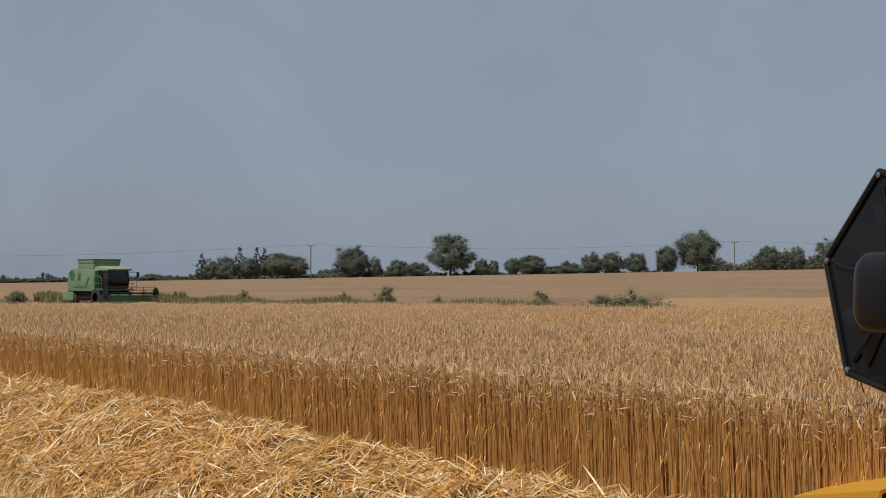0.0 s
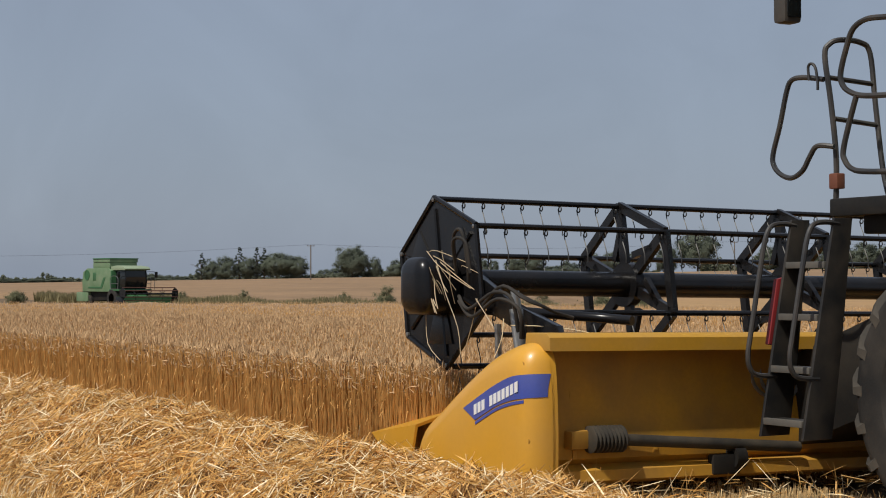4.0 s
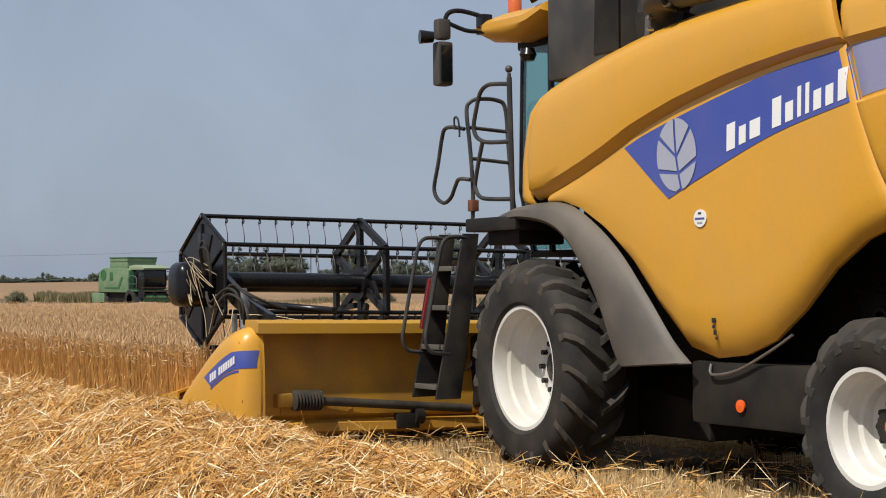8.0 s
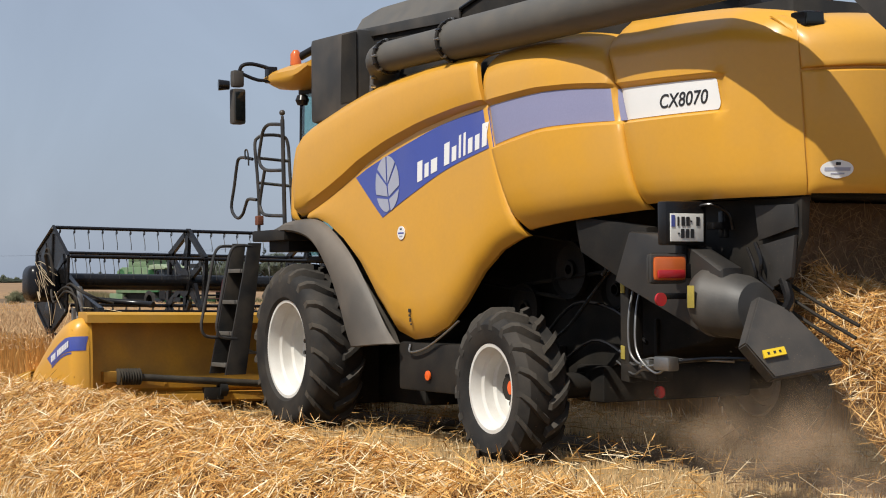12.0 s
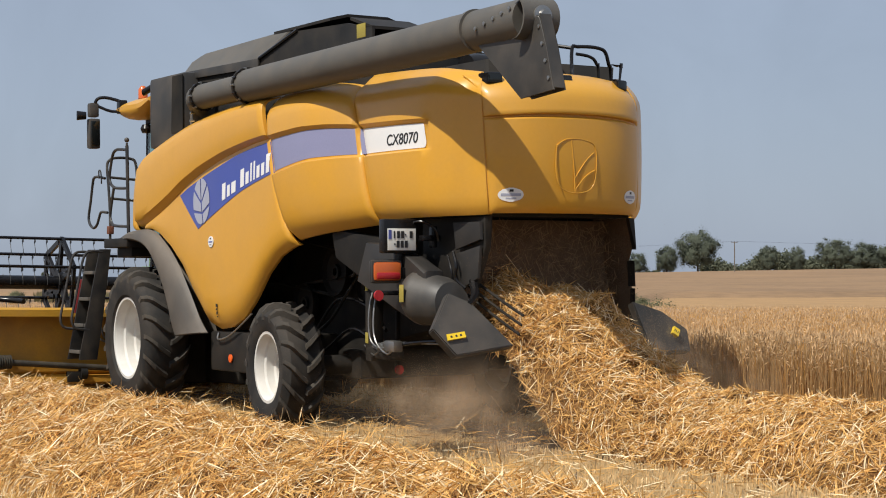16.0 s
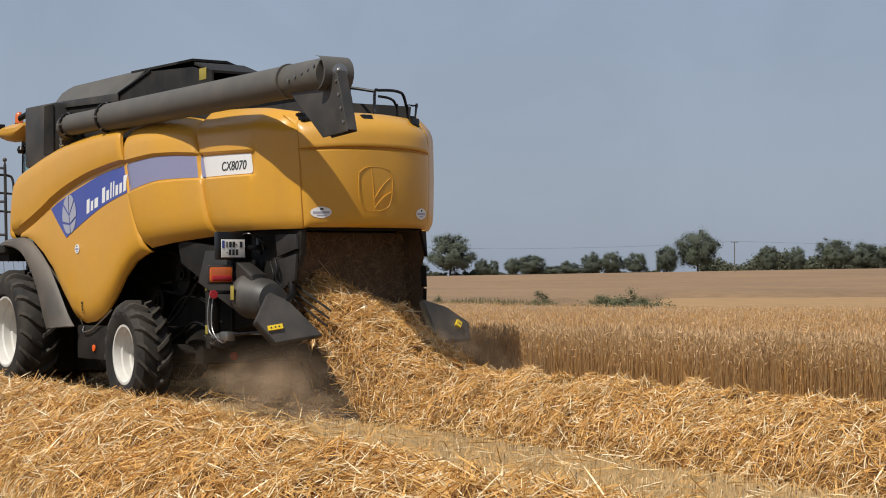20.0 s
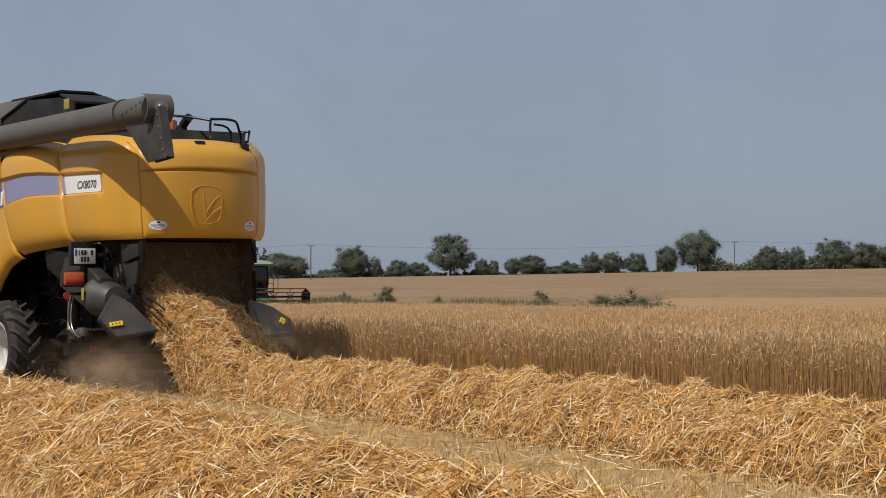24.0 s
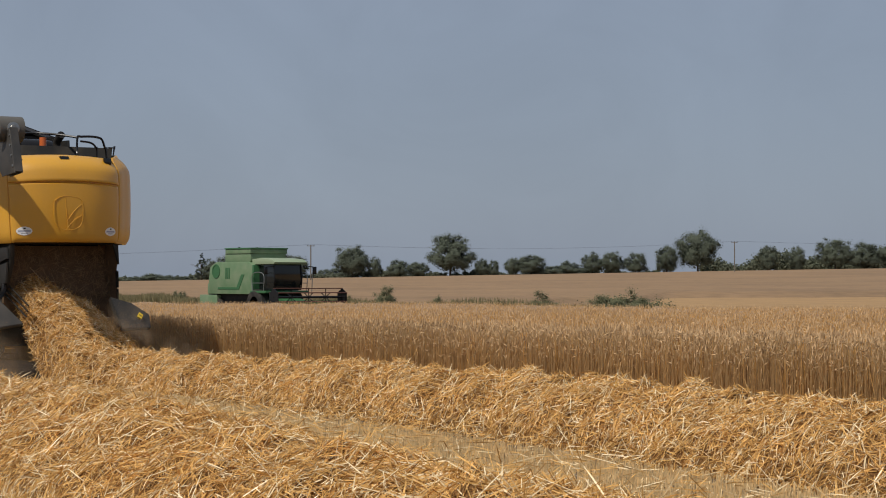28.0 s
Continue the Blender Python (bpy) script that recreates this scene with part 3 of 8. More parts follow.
part("leaf_relief", bm, M_YELLOW, tailgate, "leaf outline pressed into the tailgate")
def tail_x(y, z):
    """The tailgate's outer face at a place across and up."""
    v = (z - 2.40) / 1.50
    left = 1.14 + 0.09 * v
    e = abs(2 * (left - y) / (left + 1.03) - 1)
    return -6.065 - 0.15 * (1 - e ** 2.2) - 0.05 * math.sin(math.pi * v)


for y in (0.96, -0.78):
    def oval_sheet(half_w, half_h, dy, dz, lift):
        bm = bmesh.new()
        rows = []
        for v in arc(-1, 1, 8):
            w = half_w * math.sqrt(max(0.02, 1 - v * v)) if half_h > 0.03 else half_w
            rows.append([(tail_x(y + dy + w * u, 2.615 + dz + half_h * v) - lift, y + dy + w * u, 2.615 + dz + half_h * v) for u in arc(-1, 1, 6)])
        sheet(bm, rows, (0.003, 0, 0))
        return bm
    st = part("dealer_sticker", oval_sheet(0.135, 0.085, 0, 0, 0.007), M_DECAL_WHITE, harvester, "oval white sticker")
    for dz, hw, hh, mt_ in ((0.0, 0.105, 0.016, M_SILVER), (0.05, 0.02, 0.014, M_INK), (-0.042, 0.055, 0.008, M_SILVER)):
        part("print_bar", oval_sheet(hw, hh, 0, dz, 0.010), mt_, st)
bm = bmesh.new()
lathe(bm, [(0.001, 0.0), (0.075, 0.0), (0.075, 0.008), (0.001, 0.008)], 20, (-0.27, 1.508, 2.18))
st = part("dealer_sticker", bm, M_DECAL_WHITE, harvester, "round white sticker")
for z, hw, mt_ in ((2.18, 0.055, M_BLUE), (2.225, 0.018, M_INK), (2.145, 0.03, M_SILVER)):
    bm = bmesh.new()
    box(bm, -0.27 - hw, -0.27 + hw, 1.517, 1.519, z - 0.01, z + 0.006, 0)
    part("print_bar", bm, mt_, st)
for x0, x1, z0, z1 in ((-0.43, -0.39, 1.30, 1.34), (-0.425, -0.395, 1.255, 1.28), (-0.44, -0.41, 1.20, 1.24), (-0.45, -0.43, 1.165, 1.185)):
    bm = bmesh.new()
    box(bm, x0, x1, 1.503, 1.509, z0, z1, 0)
    part("warning_label", bm, M_INK, harvester)

# work lamps on the tailgate's upper corners
for y in (1.06, 0.14, -0.80):
    bm = bmesh.new()
    box(bm, -6.02 - 0.06 * (abs(y) < 0.5), -5.86 - 0.06 * (abs(y) < 0.5), y - 0.09, y + 0.09, 3.80, 3.92, 0.02)
    wl_ = part("work_lamp", bm, M_BLACK, harvester)
    bm = bmesh.new()
    box(bm, -6.03 - 0.06 * (abs(y) < 0.5), -6.018 - 0.06 * (abs(y) < 0.5), y - 0.08, y + 0.08, 3.815, 3.905, 0.004)
    part("lamp_lens", bm, M_DARKGLASS, wl_)
    bm = bmesh.new()
    box(bm, -5.95, -5.88, y - 0.03, y + 0.03, 3.70, 3.81, 0.005)
    part("lamp_bracket", bm, M_BLACK, wl_)

# deck under the tank, chassis and axles
bm = bmesh.new()
box(bm, -5.2, 2.0, -1.20, 1.20, 3.55, 3.70, 0.03)
part("engine_deck", bm, M_CHASSIS, harvester)
bm = bmesh.new()
prism(bm, [(2.3, 2.35), (2.3, 0.75), (-0.6, 0.42), (-2.2, 0.45), (-3.2, 0.85), (-4.5, 1.15), (-5.2, 1.5), (-5.35, 2.5), (-5.6, 3.6), (1.9, 3.6)], -0.80, 0.80, 0.02)
part("threshing_body", bm, M_NEAR_BLACK, harvester, "dark dusty chassis and threshing housing")
# belts, pulleys and shields on the sides of the housing
for s in (1, -1):
    for x, z, rr in ((-0.9, 1.95, 0.34), (-1.75, 1.35, 0.26), (-2.55, 1.75, 0.30), (-3.3, 1.55, 0.20), (-0.35, 1.35, 0.22), (-3.9, 1.9, 0.24)):
        bm = bmesh.new()
        lathe(bm, [(0.05, s * 0.80), (0.05, s * 0.96), (rr * 0.3, s * 0.96), (rr * 0.35, s * 0.93), (rr * 0.85, s * 0.93), (rr, s * 0.97), (rr, s * 0.89), (rr * 0.8, s * 0.85), (0.06, s * 0.80)], 28, (x, 0, z))
        part("pulley", bm, M_NEAR_BLACK, harvester)
    for (x0, z0), (x1, z1) in (((-0.9, 2.28), (-2.55, 2.04)), ((-0.95, 1.62), (-2.5, 1.45)), ((-1.75, 1.6), (-3.3, 1.74)), ((-2.6, 2.04), (-3.9, 2.13))):
        bm = bmesh.new()
        pipe(bm, [(x0, s * 0.93, z0), (x1, s * 0.93, z1)], 0.022, 6, False)
        part("drive_belt", bm, M_NEAR_BLACK, harvester)
    for pts in (((-2.0, 1.0, 0.95), (-2.6, 1.05, 1.15), (-3.1, 1.08, 1.5), (-3.6, 1.05, 1.95)), ((-2.1, 0.95, 1.05), (-2.7, 1.0, 1.4), (-3.4, 1.02, 1.35), (-3.9, 1.05, 1.1)), ((-1.2, 0.9, 0.7), (-2.2, 0.98, 0.75), (-3.0, 1.0, 1.05), (-3.5, 1.0, 0.95))):
        bm = bmesh.new()
        pipe(bm, [(p[0], s * p[1], p[2]) for p in pts], 0.02, 8)
        part("hydraulic_hose", bm, M_BLACK, harvester)
bm = bmesh.new()
box(bm, -2.35, 0.0, 0.80, 1.40, 0.48, 0.98, 0.04)
part("side_box", bm, M_CHASSIS, harvester)
bm = bmesh.new()
lathe(bm, [(0.001, 0), (0.05, 0), (0.05, 0.015), (0.001, 0.02)], 18, (-0.60, 1.40, 0.65))
part("side_reflector", bm, M_ORANGE, harvester, "round orange reflector")
bm = bmesh.new()
pipe(bm, [(-0.25, 1.40, 0.96), (-0.30, 1.43, 0.88), (-0.6, 1.43, 0.93), (-0.95, 1.42, 1.08), (-1.2, 1.40, 1.22)], 0.012, 8)
part("fuel_pipe", bm, M_STEEL, harvester)
bm = bmesh.new()
lathe(bm, [(0.001, -1.2), (0.15, -1.2), (0.15, 1.2), (0.001, 1.2)], 16, (1.83, 0, 0.93))
# Dark boxes added in the shaded gap under the body, hiding the header beyond.
box(bm, 1.45, 2.2, -1.15, 1.15, 0.30, 1.25, 0.05)
box(bm, 0.4, 1.5, -0.8, 0.8, 0.32, 1.0, 0.05)
part("front_axle", bm, M_NEAR_BLACK, harvester)
bm = bmesh.new()
lathe(bm, [(0.001, -1.75), (0.12, -1.75), (0.12, 1.75), (0.001, 1.75)], 16, (-2.75, 0, 0.71))
box(bm, -3.07, -2.61, -0.9, 0.9, 0.55, 0.9, 0.04)
part("rear_axle", bm, M_CHASSIS, harvester)


# wheels: (place, tyre radius, tyre width, rim radius)
def wheel(name, x, yc, r, w, rim, side, lugs):
    h = w / 2
    bm = bmesh.new()
    lathe(bm, [(rim, -h * 0.80), (rim + 0.05, -h * 0.96), (rim + (r - rim) * 0.55, -h * 1.02), (r - 0.13, -h * 0.94), (r - 0.075, -h * 0.72), (r - 0.066, 0), (r - 0.075, h * 0.72),
               (r - 0.13, h * 0.94), (rim + (r - rim) * 0.55, h * 1.02), (rim + 0.05, h * 0.96), (rim, h * 0.80)], 64)
    hub = empty(name, "", "")
    del_keys = [k for k in hub.keys()]
    for k in del_keys:
        del hub[k]
    hub.parent = harvester
    hub.matrix_basis = pose(x, yc, r - 0.042)
    part("tyre", bm, M_RUBBER, hub, "dusty black tractor tyre")
    lug_mesh = []
    for sgn in (-1, 1):
        bm = bmesh.new()
        ring = []
        for q in range(6):
            f = q / 5
            yy = sgn * h * (0.02 + 1.0 * f)
            aa = -(0.30 * f ** 1.2) * 0.95 / r * 0.9
            topr = r if f < 0.75 else r - 0.015 - 0.10 * (f - 0.75) / 0.25
            wd = 0.033 / r
            ring.append([bm.verts.new((math.cos(aa + e) * rr, yy, math.sin(aa + e) * rr)) for e, rr in ((-wd * 1.4, topr - 0.09), (-wd * 0.85, topr), (wd * 0.85, topr), (wd * 1.4, topr - 0.09))])
        for a, b in zip(ring, ring[1:]):
            for q in range(4):
                bm.faces.new((a[q], a[(q + 1) % 4], b[(q + 1) % 4], b[q]))
        bm.faces.new(ring[0])
        bm.faces.new(ring[-1])
        first = part("tread_lug", bm, M_LUG, hub, smooth=False)
        lug_mesh.append(first.data)
        first.rotation_euler = (0, -(math.pi / lugs if sgn > 0 else 0), 0)
    for k in range(2, lugs * 2):
        o = new("tread_lug", lug_mesh[k % 2])
        o.parent = hub
        o.rotation_euler = (0, -math.pi * k / lugs, 0)
    o = side
    bm = bmesh.new()
    lathe(bm, [(rim + 0.012, o * h * 0.80), (rim + 0.018, o * h * 0.86), (rim - 0.015, o * h * 0.86), (rim - 0.03, o * h * 0.72), (rim - 0.04, o * h * 0.46), (rim - 0.065, o * h * 0.38), (rim - 0.07, o * h * 0.02), (rim - 0.10, o * h * -0.06), (rim - 0.105, o * h * -0.40), (rim - 0.15, o * h * -0.52), (rim * 0.62, o * h * -0.55),
               (rim * 0.5, o * h * -0.30), (rim * 0.40, o * h * -0.30), (0.001, o * h * -0.30)], 48)
    lathe(bm, [(rim + 0.012, -o * h * 0.80), (rim - 0.015, -o * h * 0.86), (rim - 0.05, -o * h * 0.6), (rim - 0.10, -o * h * 0.38)], 48)
    rimp = part("rim", bm, M_WHITE, hub, "white steel rim")
    bm = bmesh.new()
    lathe(bm, [(rim * 0.27, -o * h * 0.30), (rim * 0.26, o * h * -0.22), (rim * 0.2, o * h * -0.18), (0.001, o * h * -0.18)], 24)
    part("hub_cap", bm, M_BLACK, hub)
    bm = bmesh.new()
    lathe(bm, [(rim * 0.10, -o * h * 0.19), (rim * 0.09, -o * h * 0.12), (0.001, -o * h * 0.11)] if r > 0.9 else [(rim * 0.17, -o * h * 0.19), (rim * 0.16, o * h * 0.06), (0.001, o * h * 0.08)], 16)
    part("hub_plug", bm, M_ORANGE if r < 0.9 else M_BLACK, hub, "orange-red hub plug" if r < 0.9 else "")
    for k in range(10):
        a = 2 * math.pi * k / 10
        bm = bmesh.new()
        lathe(bm, [(0.026, 0), (0.026, o * 0.05), (0.001, o * 0.05)], 6, (rim * 0.40 * math.cos(a), -o * h * 0.30, rim * 0.40 * math.sin(a)))
        part("wheel_nut", bm, M_BLACK, hub)
    return hub


front_left = wheel("front_wheel", 1.83, 1.52, 0.975, 0.62, 0.545, 1, 19)
front_right = wheel("front_wheel", 1.83, -1.24, 0.975, 0.62, 0.545, -1, 19)
rear_left = wheel("rear_wheel", -2.75, 1.735, 0.752, 0.50, 0.40, 1, 17)
rear_right = wheel("rear_wheel", -2.75, -1.45, 0.752, 0.50, 0.40, -1, 17)

# mudguards over the front wheels
for s in (1, -1):
    outer = smooth_path([(2.5, 0, 2.34), (2.1, 0, 2.40), (1.6, 0, 2.40), (1.28, 0, 2.28), (0.87, 0, 1.98), (0.44, 0, 1.52), (0.12, 0, 1.16), (-0.12, 0, 0.97)], 4)
    inner = smooth_path([(2.5, 0, 2.25), (2.1, 0, 2.27), (1.7, 0, 2.20), (1.42, 0, 2.05), (1.12, 0, 1.70), (0.92, 0, 1.36), (0.78, 0, 1.06), (0.68, 0, 0.91)], 4)
    bm = bmesh.new()
    rows = []
    for a, b in zip(outer, inner):
        rows.append([(a.x, s * 1.515, a.z), (a.x * 0.9 + b.x * 0.1, s * 1.57, a.z * 0.9 + b.z * 0.1), (a.x * 0.6 + b.x * 0.4, s * 1.62, a.z * 0.6 + b.z * 0.4),
                     (b.x * 0.85 + a.x * 0.15, s * 1.63, b.z * 0.85 + a.z * 0.15), (b.x, s * 1.60, b.z), (b.x, s * 1.45, b.z + 0.01), (b.x, s * 1.0, b.z + 0.02)])
    sheet(bm, rows, (-0.02, -s * 0.015, -0.01))
    part("mudguard", bm, M_MUDGUARD, harvester, "dusty grey plastic mudguard")

# rear lower parts: side arm, lamps, plate, spreader wings, hood walls
bm = bmesh.new()
prism(bm, [(-4.25, 2.12), (-4.6, 2.10), (-5.05, 1.96), (-5.45, 1.80), (-5.45, 1.30), (-5.22, 1.25), (-4.05, 1.68)], 1.30, 1.52, 0.04)
part("rear_side_arm", bm, M_ARM, harvester, "dusty grey side arm")
bm = bmesh.new()
prism(bm, [(-3.2, 2.28), (-4.3, 2.16), (-4.3, 1.66), (-4.05, 1.64), (-3.3, 1.92)], 1.18, 1.36, 0.03)
part("arm_beam", bm, M_CHASSIS, harvester)
bm = bmesh.new()
ring_ = lathe(bm, [(0.001, 0.0), (0.22, 0.0), (0.265, 0.015), (0.285, 0.05), (0.285, 0.12), (0.27, 0.14), (0.262, 0.42), (0.22, 0.54), (0.001, 0.56)], 28)
for v in bm.verts:
    q = v.co.copy()
    v.co = Vector((-5.16 - q.y + 0.10 * q.z, 1.42 + q.x * 0.95 - 0.10 * q.y, 1.53 + q.z - 0.12 * q.y))
part("spreader_housing", bm, M_GREY, harvester, "rounded dusty grey housing")
bm = bmesh.new()
box(bm, -5.30, -5.22, 1.695, 1.702, 1.48, 1.66, 0.002)
part("warning_label", bm, M_LABEL_DULL, harvester)
for s in (1, -1):
    bm = bmesh.new()
    if s < 0:
        prism(bm, [(-4.8, 2.37), (-5.93, 2.37), (-5.95, 2.05), (-5.80, 1.85), (-5.95, 1.55), (-5.9, 1.1), (-4.8, 1.1)], -1.02, -0.94, 0.015)
        part("hood_wall", bm, M_DUSTED, harvester, "chaff-coated inner wall of the straw hood")
        for pts in ([(-5.93, 2.37), (-6.0, 2.37), (-6.02, 2.02), (-5.95, 2.02)], [(-5.84, 1.9), (-5.98, 1.9), (-6.0, 1.62), (-5.86, 1.62)], [(-5.9, 1.6), (-5.99, 1.6), (-5.97, 1.1), (-5.88, 1.1)]):
            bm = bmesh.new()
            prism(bm, pts, -1.06, -0.93, 0.012)
            part("hood_edge", bm, M_CHASSIS, harvester)
        continue
    prism(bm, [(-4.8, 2.37), (-5.95, 2.37), (-5.98, 2.05), (-5.75, 1.62), (-4.8, 1.70)], 1.05, 1.14, 0.015)
    part("hood_wall", bm, M_CHASSIS, harvester)
    # hinged side flaps of the hood
    for pts in (((-5.45, 2.31), (-5.93, 2.31), (-5.96, 2.12), (-5.5, 2.02)), ((-5.5, 1.98), (-5.95, 2.06), (-5.9, 1.72), (-5.62, 1.62))):
        bm = bmesh.new()
        prism(bm, pts, s * 1.15, s * 1.19, 0.012)
        part("hood_flap", bm, M_ARM, harvester)
    bm = bmesh.new()
    pipe(bm, [(-5.5, s * 1.22, 2.0), (-5.62, s * 1.26, 1.86), (-5.6, s * 1.25, 1.72), (-5.7, s * 1.2, 1.62)], 0.018, 8)
    pipe(bm, [(-5.4, s * 1.22, 1.96), (-5.56, s * 1.28, 1.8), (-5.54, s * 1.25, 1.66)], 0.014, 8)
    part("hydraulic_hose", bm, M_BLACK, harvester)
    bm = bmesh.new()
    box(bm, -5.07, -5.01, s * 1.735 - 0.165, s * 1.735 + 0.165, 1.70, 1.90, 0.04)
    lamp = part("tail_lamp", bm, M_AMBER, harvester, "tail lamp with amber and red lens")
    bm = bmesh.new()
    box(bm, -5.085, -5.05, s * 1.735 - 0.14, s * 1.735 + 0.14, 1.72, 1.79, 0.02)
    part("lens", bm, M_RED, lamp, "red lens")
    bm = bmesh.new()
    box(bm, -5.05, -4.97, s * 1.735 - 0.19, s * 1.735 + 0.19, 1.675, 1.925, 0.045)
    part("lamp_housing", bm, M_GREY, lamp)
    bm = bmesh.new()
    lathe(bm, [(0.001, 0), (0.055, 0), (0.055, 0.02), (0.001, 0.02)], 16)
    for v in bm.verts:
        v.co = Vector((-5.10 - v.co.y, s * 1.88 + v.co.x, 1.55 + v.co.z))
    part("rear_reflector", bm, M_RED, harvester, "round red reflector")
    bm = bmesh.new()
    box(bm, -5.09, -5.05, 1.45, 1.86, 1.55, 1.60, 0.01)
    box(bm, -5.05, -5.0, 1.45, 1.75, 1.72, 1.84, 0.01)
    box(bm, -5.02, -4.98, 1.52, 1.62, 1.8, 2.1, 0.01)
    part("lamp_bracket", bm, M_BLACK, harvester)
bm = bmesh.new()
box(bm, -5.06, -4.95, 1.36, 1.78, 1.99, 2.36, 0.025)
plate = part("number_plate", bm, M_BLACK, harvester, "white number plate in a black holder")
bm = bmesh.new()
box(bm, -5.075, -5.062, 1.40, 1.74, 2.02, 2.25, 0.004)
plate_face = part("plate_face", bm, M_PLATE, plate)
bm = bmesh.new()
box(bm, -5.079, -5.074, 1.70, 1.735, 2.14, 2.235, 0)
part("blue_band", bm, M_BLUE, plate)
for z, ys in ((2.185, (1.665, 1.615, 1.565, 1.53, 1.46)), (2.085, (1.62, 1.57, 1.52, 1.66))):
    for y in ys:
        wide = 0.017 if y not in (1.665, 1.53, 1.66) else 0.008
        tall = 0.037 if y not in (1.53, 1.66) else 0.007
        bm = bmesh.new()
        box(bm, -5.080, -5.074, y - wide, y + wide, z - tall, z + tall, 0)
        part("plate_bar", bm, M_INK, plate)
bm = bmesh.new()
pipe(bm, [(-5.0, 1.45, 2.30), (-5.12, 1.36, 2.33), (-5.2, 1.25, 2.25), (-5.2, 1.2, 2.12)], 0.015, 8)
box(bm, -5.12, -5.04, 1.12, 1.34, 2.12, 2.18, 0.01)
box(bm, -5.12, -5.04, 1.16, 1.22, 2.05, 2.28, 0.015)
part("plate_bracket", bm, M_BLACK, harvester)
# straw deflector wings
for s, quad in ((1, [(-6.0, 1.54, 1.58), (-6.2, 1.85, 1.22), (-6.27, 1.62, 0.95), (-6.36, 0.98, 1.04), (-6.15, 1.36, 1.48)]), (-1, [(-6.33, -0.56, 1.47), (-6.35, -0.94, 1.36), (-6.40, -1.25, 1.16), (-6.45, -1.26, 0.93), (-6.45, -0.72, 0.92)])):
    bm = bmesh.new()
    y0 = quad[0][1] + 0.03
    top = [bm.verts.new(q) for q in quad]
    bot = [bm.verts.new((q[0] + 0.10, q[1], q[2] - 0.045)) for q in quad]
    bm.faces.new(top), bm.faces.new(bot)
    for i in range(5):
        bm.faces.new((top[i], top[(i + 1) % 5], bot[(i + 1) % 5], bot[i]))
    bmesh.ops.bevel(bm, geom=list(bm.edges), offset=0.012, segments=2, affect="EDGES")
    wing = part("deflector_wing", bm, M_GREY, harvester, "dark straw deflector wing")
    q0, q1, q2, q3 = (Vector(quad[i]) for i in (0, 1, 2, 3))
    c0 = q2.lerp(q0, 0.30).lerp(q1, 0.12)
    e1 = (q3 - q2).normalized() * 0.10
    e2 = (q2 - q0).normalized()
    e2 = (e2 - e1.normalized() * e2.dot(e1.normalized())).normalized() * 0.032
    if s < 0:
        c0, e1, e2 = q1.lerp(q2, 0.55) + Vector((0, 0.045, -0.135)), Vector((-0.01, -0.030, -0.022)), Vector((-0.012, 0.022, -0.034))
    else:
        c0 += Vector((0, -0.03, -0.03))
    nrm = e1.cross(e2).normalized()
    nrm = nrm if nrm.x < 0 else -nrm
    bm = bmesh.new()
    corners = [c0 + e1 + e2, c0 - e1 + e2, c0 - e1 - e2, c0 + e1 - e2]
    vs = [bm.verts.new(q + nrm * 0.075) for q in corners] + [bm.verts.new(q - nrm * 0.02) for q in corners]
    for f in ((0, 1, 2, 3), (7, 6, 5, 4), (0, 4, 5, 1), (1, 5, 6, 2), (2, 6, 7, 3), (3, 7, 4, 0)):
        bm.faces.new([vs[i] for i in f])
    part("warning_label", bm, M_LABEL, wing)
    for f in (-0.55, 0.0, 0.5):
        bm = bmesh.new()
        vs = [bm.verts.new(c0 + e1 * (f + a) + e2 * b + nrm * 0.078) for a, b in ((0.10, 0.32), (-0.10, 0.32), (-0.10, -0.32), (0.10, -0.32))]
        ws = [bm.verts.new(v.co - nrm * 0.02) for v in vs]
        bm.faces.new(vs), bm.faces.new(ws)
        for i in range(4):
            bm.faces.new((vs[i], vs[(i + 1) % 4], ws[(i + 1) % 4], ws[i]))
        part("print_bar", bm, M_INK, wing)
    if s < 0:
        continue
    bm = bmesh.new()
    pipe(bm, [(-5.7, s * 1.12, 1.75), (-5.95, s * 1.25, 1.55), (-6.12, y0 - s * 0.12, 1.44)], 0.045, 8)
    part("wing_arm", bm, M_BLACK, harvester)
for k in range(3):
    bm = bmesh.new()
    pipe(bm, [(-5.60 + 0.04 * k, 1.04, 1.72 - 0.085 * k), (-6.10 + 0.04 * k, 1.02, 1.50 - 0.09 * k), (-6.50 + 0.04 * k, 1.0, 1.34 - 0.095 * k)], 0.016, 6)
    part("guide_rod", bm, M_CHASSIS, harvester)
for pts in (((-3.55, 1.1, 1.0), (-3.9, 1.22, 0.92), (-4.1, 1.28, 0.95), (-4.3, 1.25, 1.02), (-5.2, 1.2, 1.03)), ((-3.5, 1.1, 0.9), (-3.95, 1.25, 0.84), (-4.15, 1.3, 0.9), (-4.35, 1.28, 0.98)),
            ((-3.2, 0.95, 2.02), (-3.45, 1.0, 1.98), (-3.75, 1.02, 2.0), (-3.95, 1.0, 2.04)), ((-3.15, 0.95, 1.94), (-3.5, 1.0, 1.90), (-3.8, 1.02, 1.93)), ((-3.55, 1.0, 2.0), (-3.57, 1.02, 1.85), (-3.56, 1.02, 1.76))):
    bm = bmesh.new()
    pipe(bm, pts, 0.009, 6)
    part("steel_pipe", bm, M_STEEL, harvester)
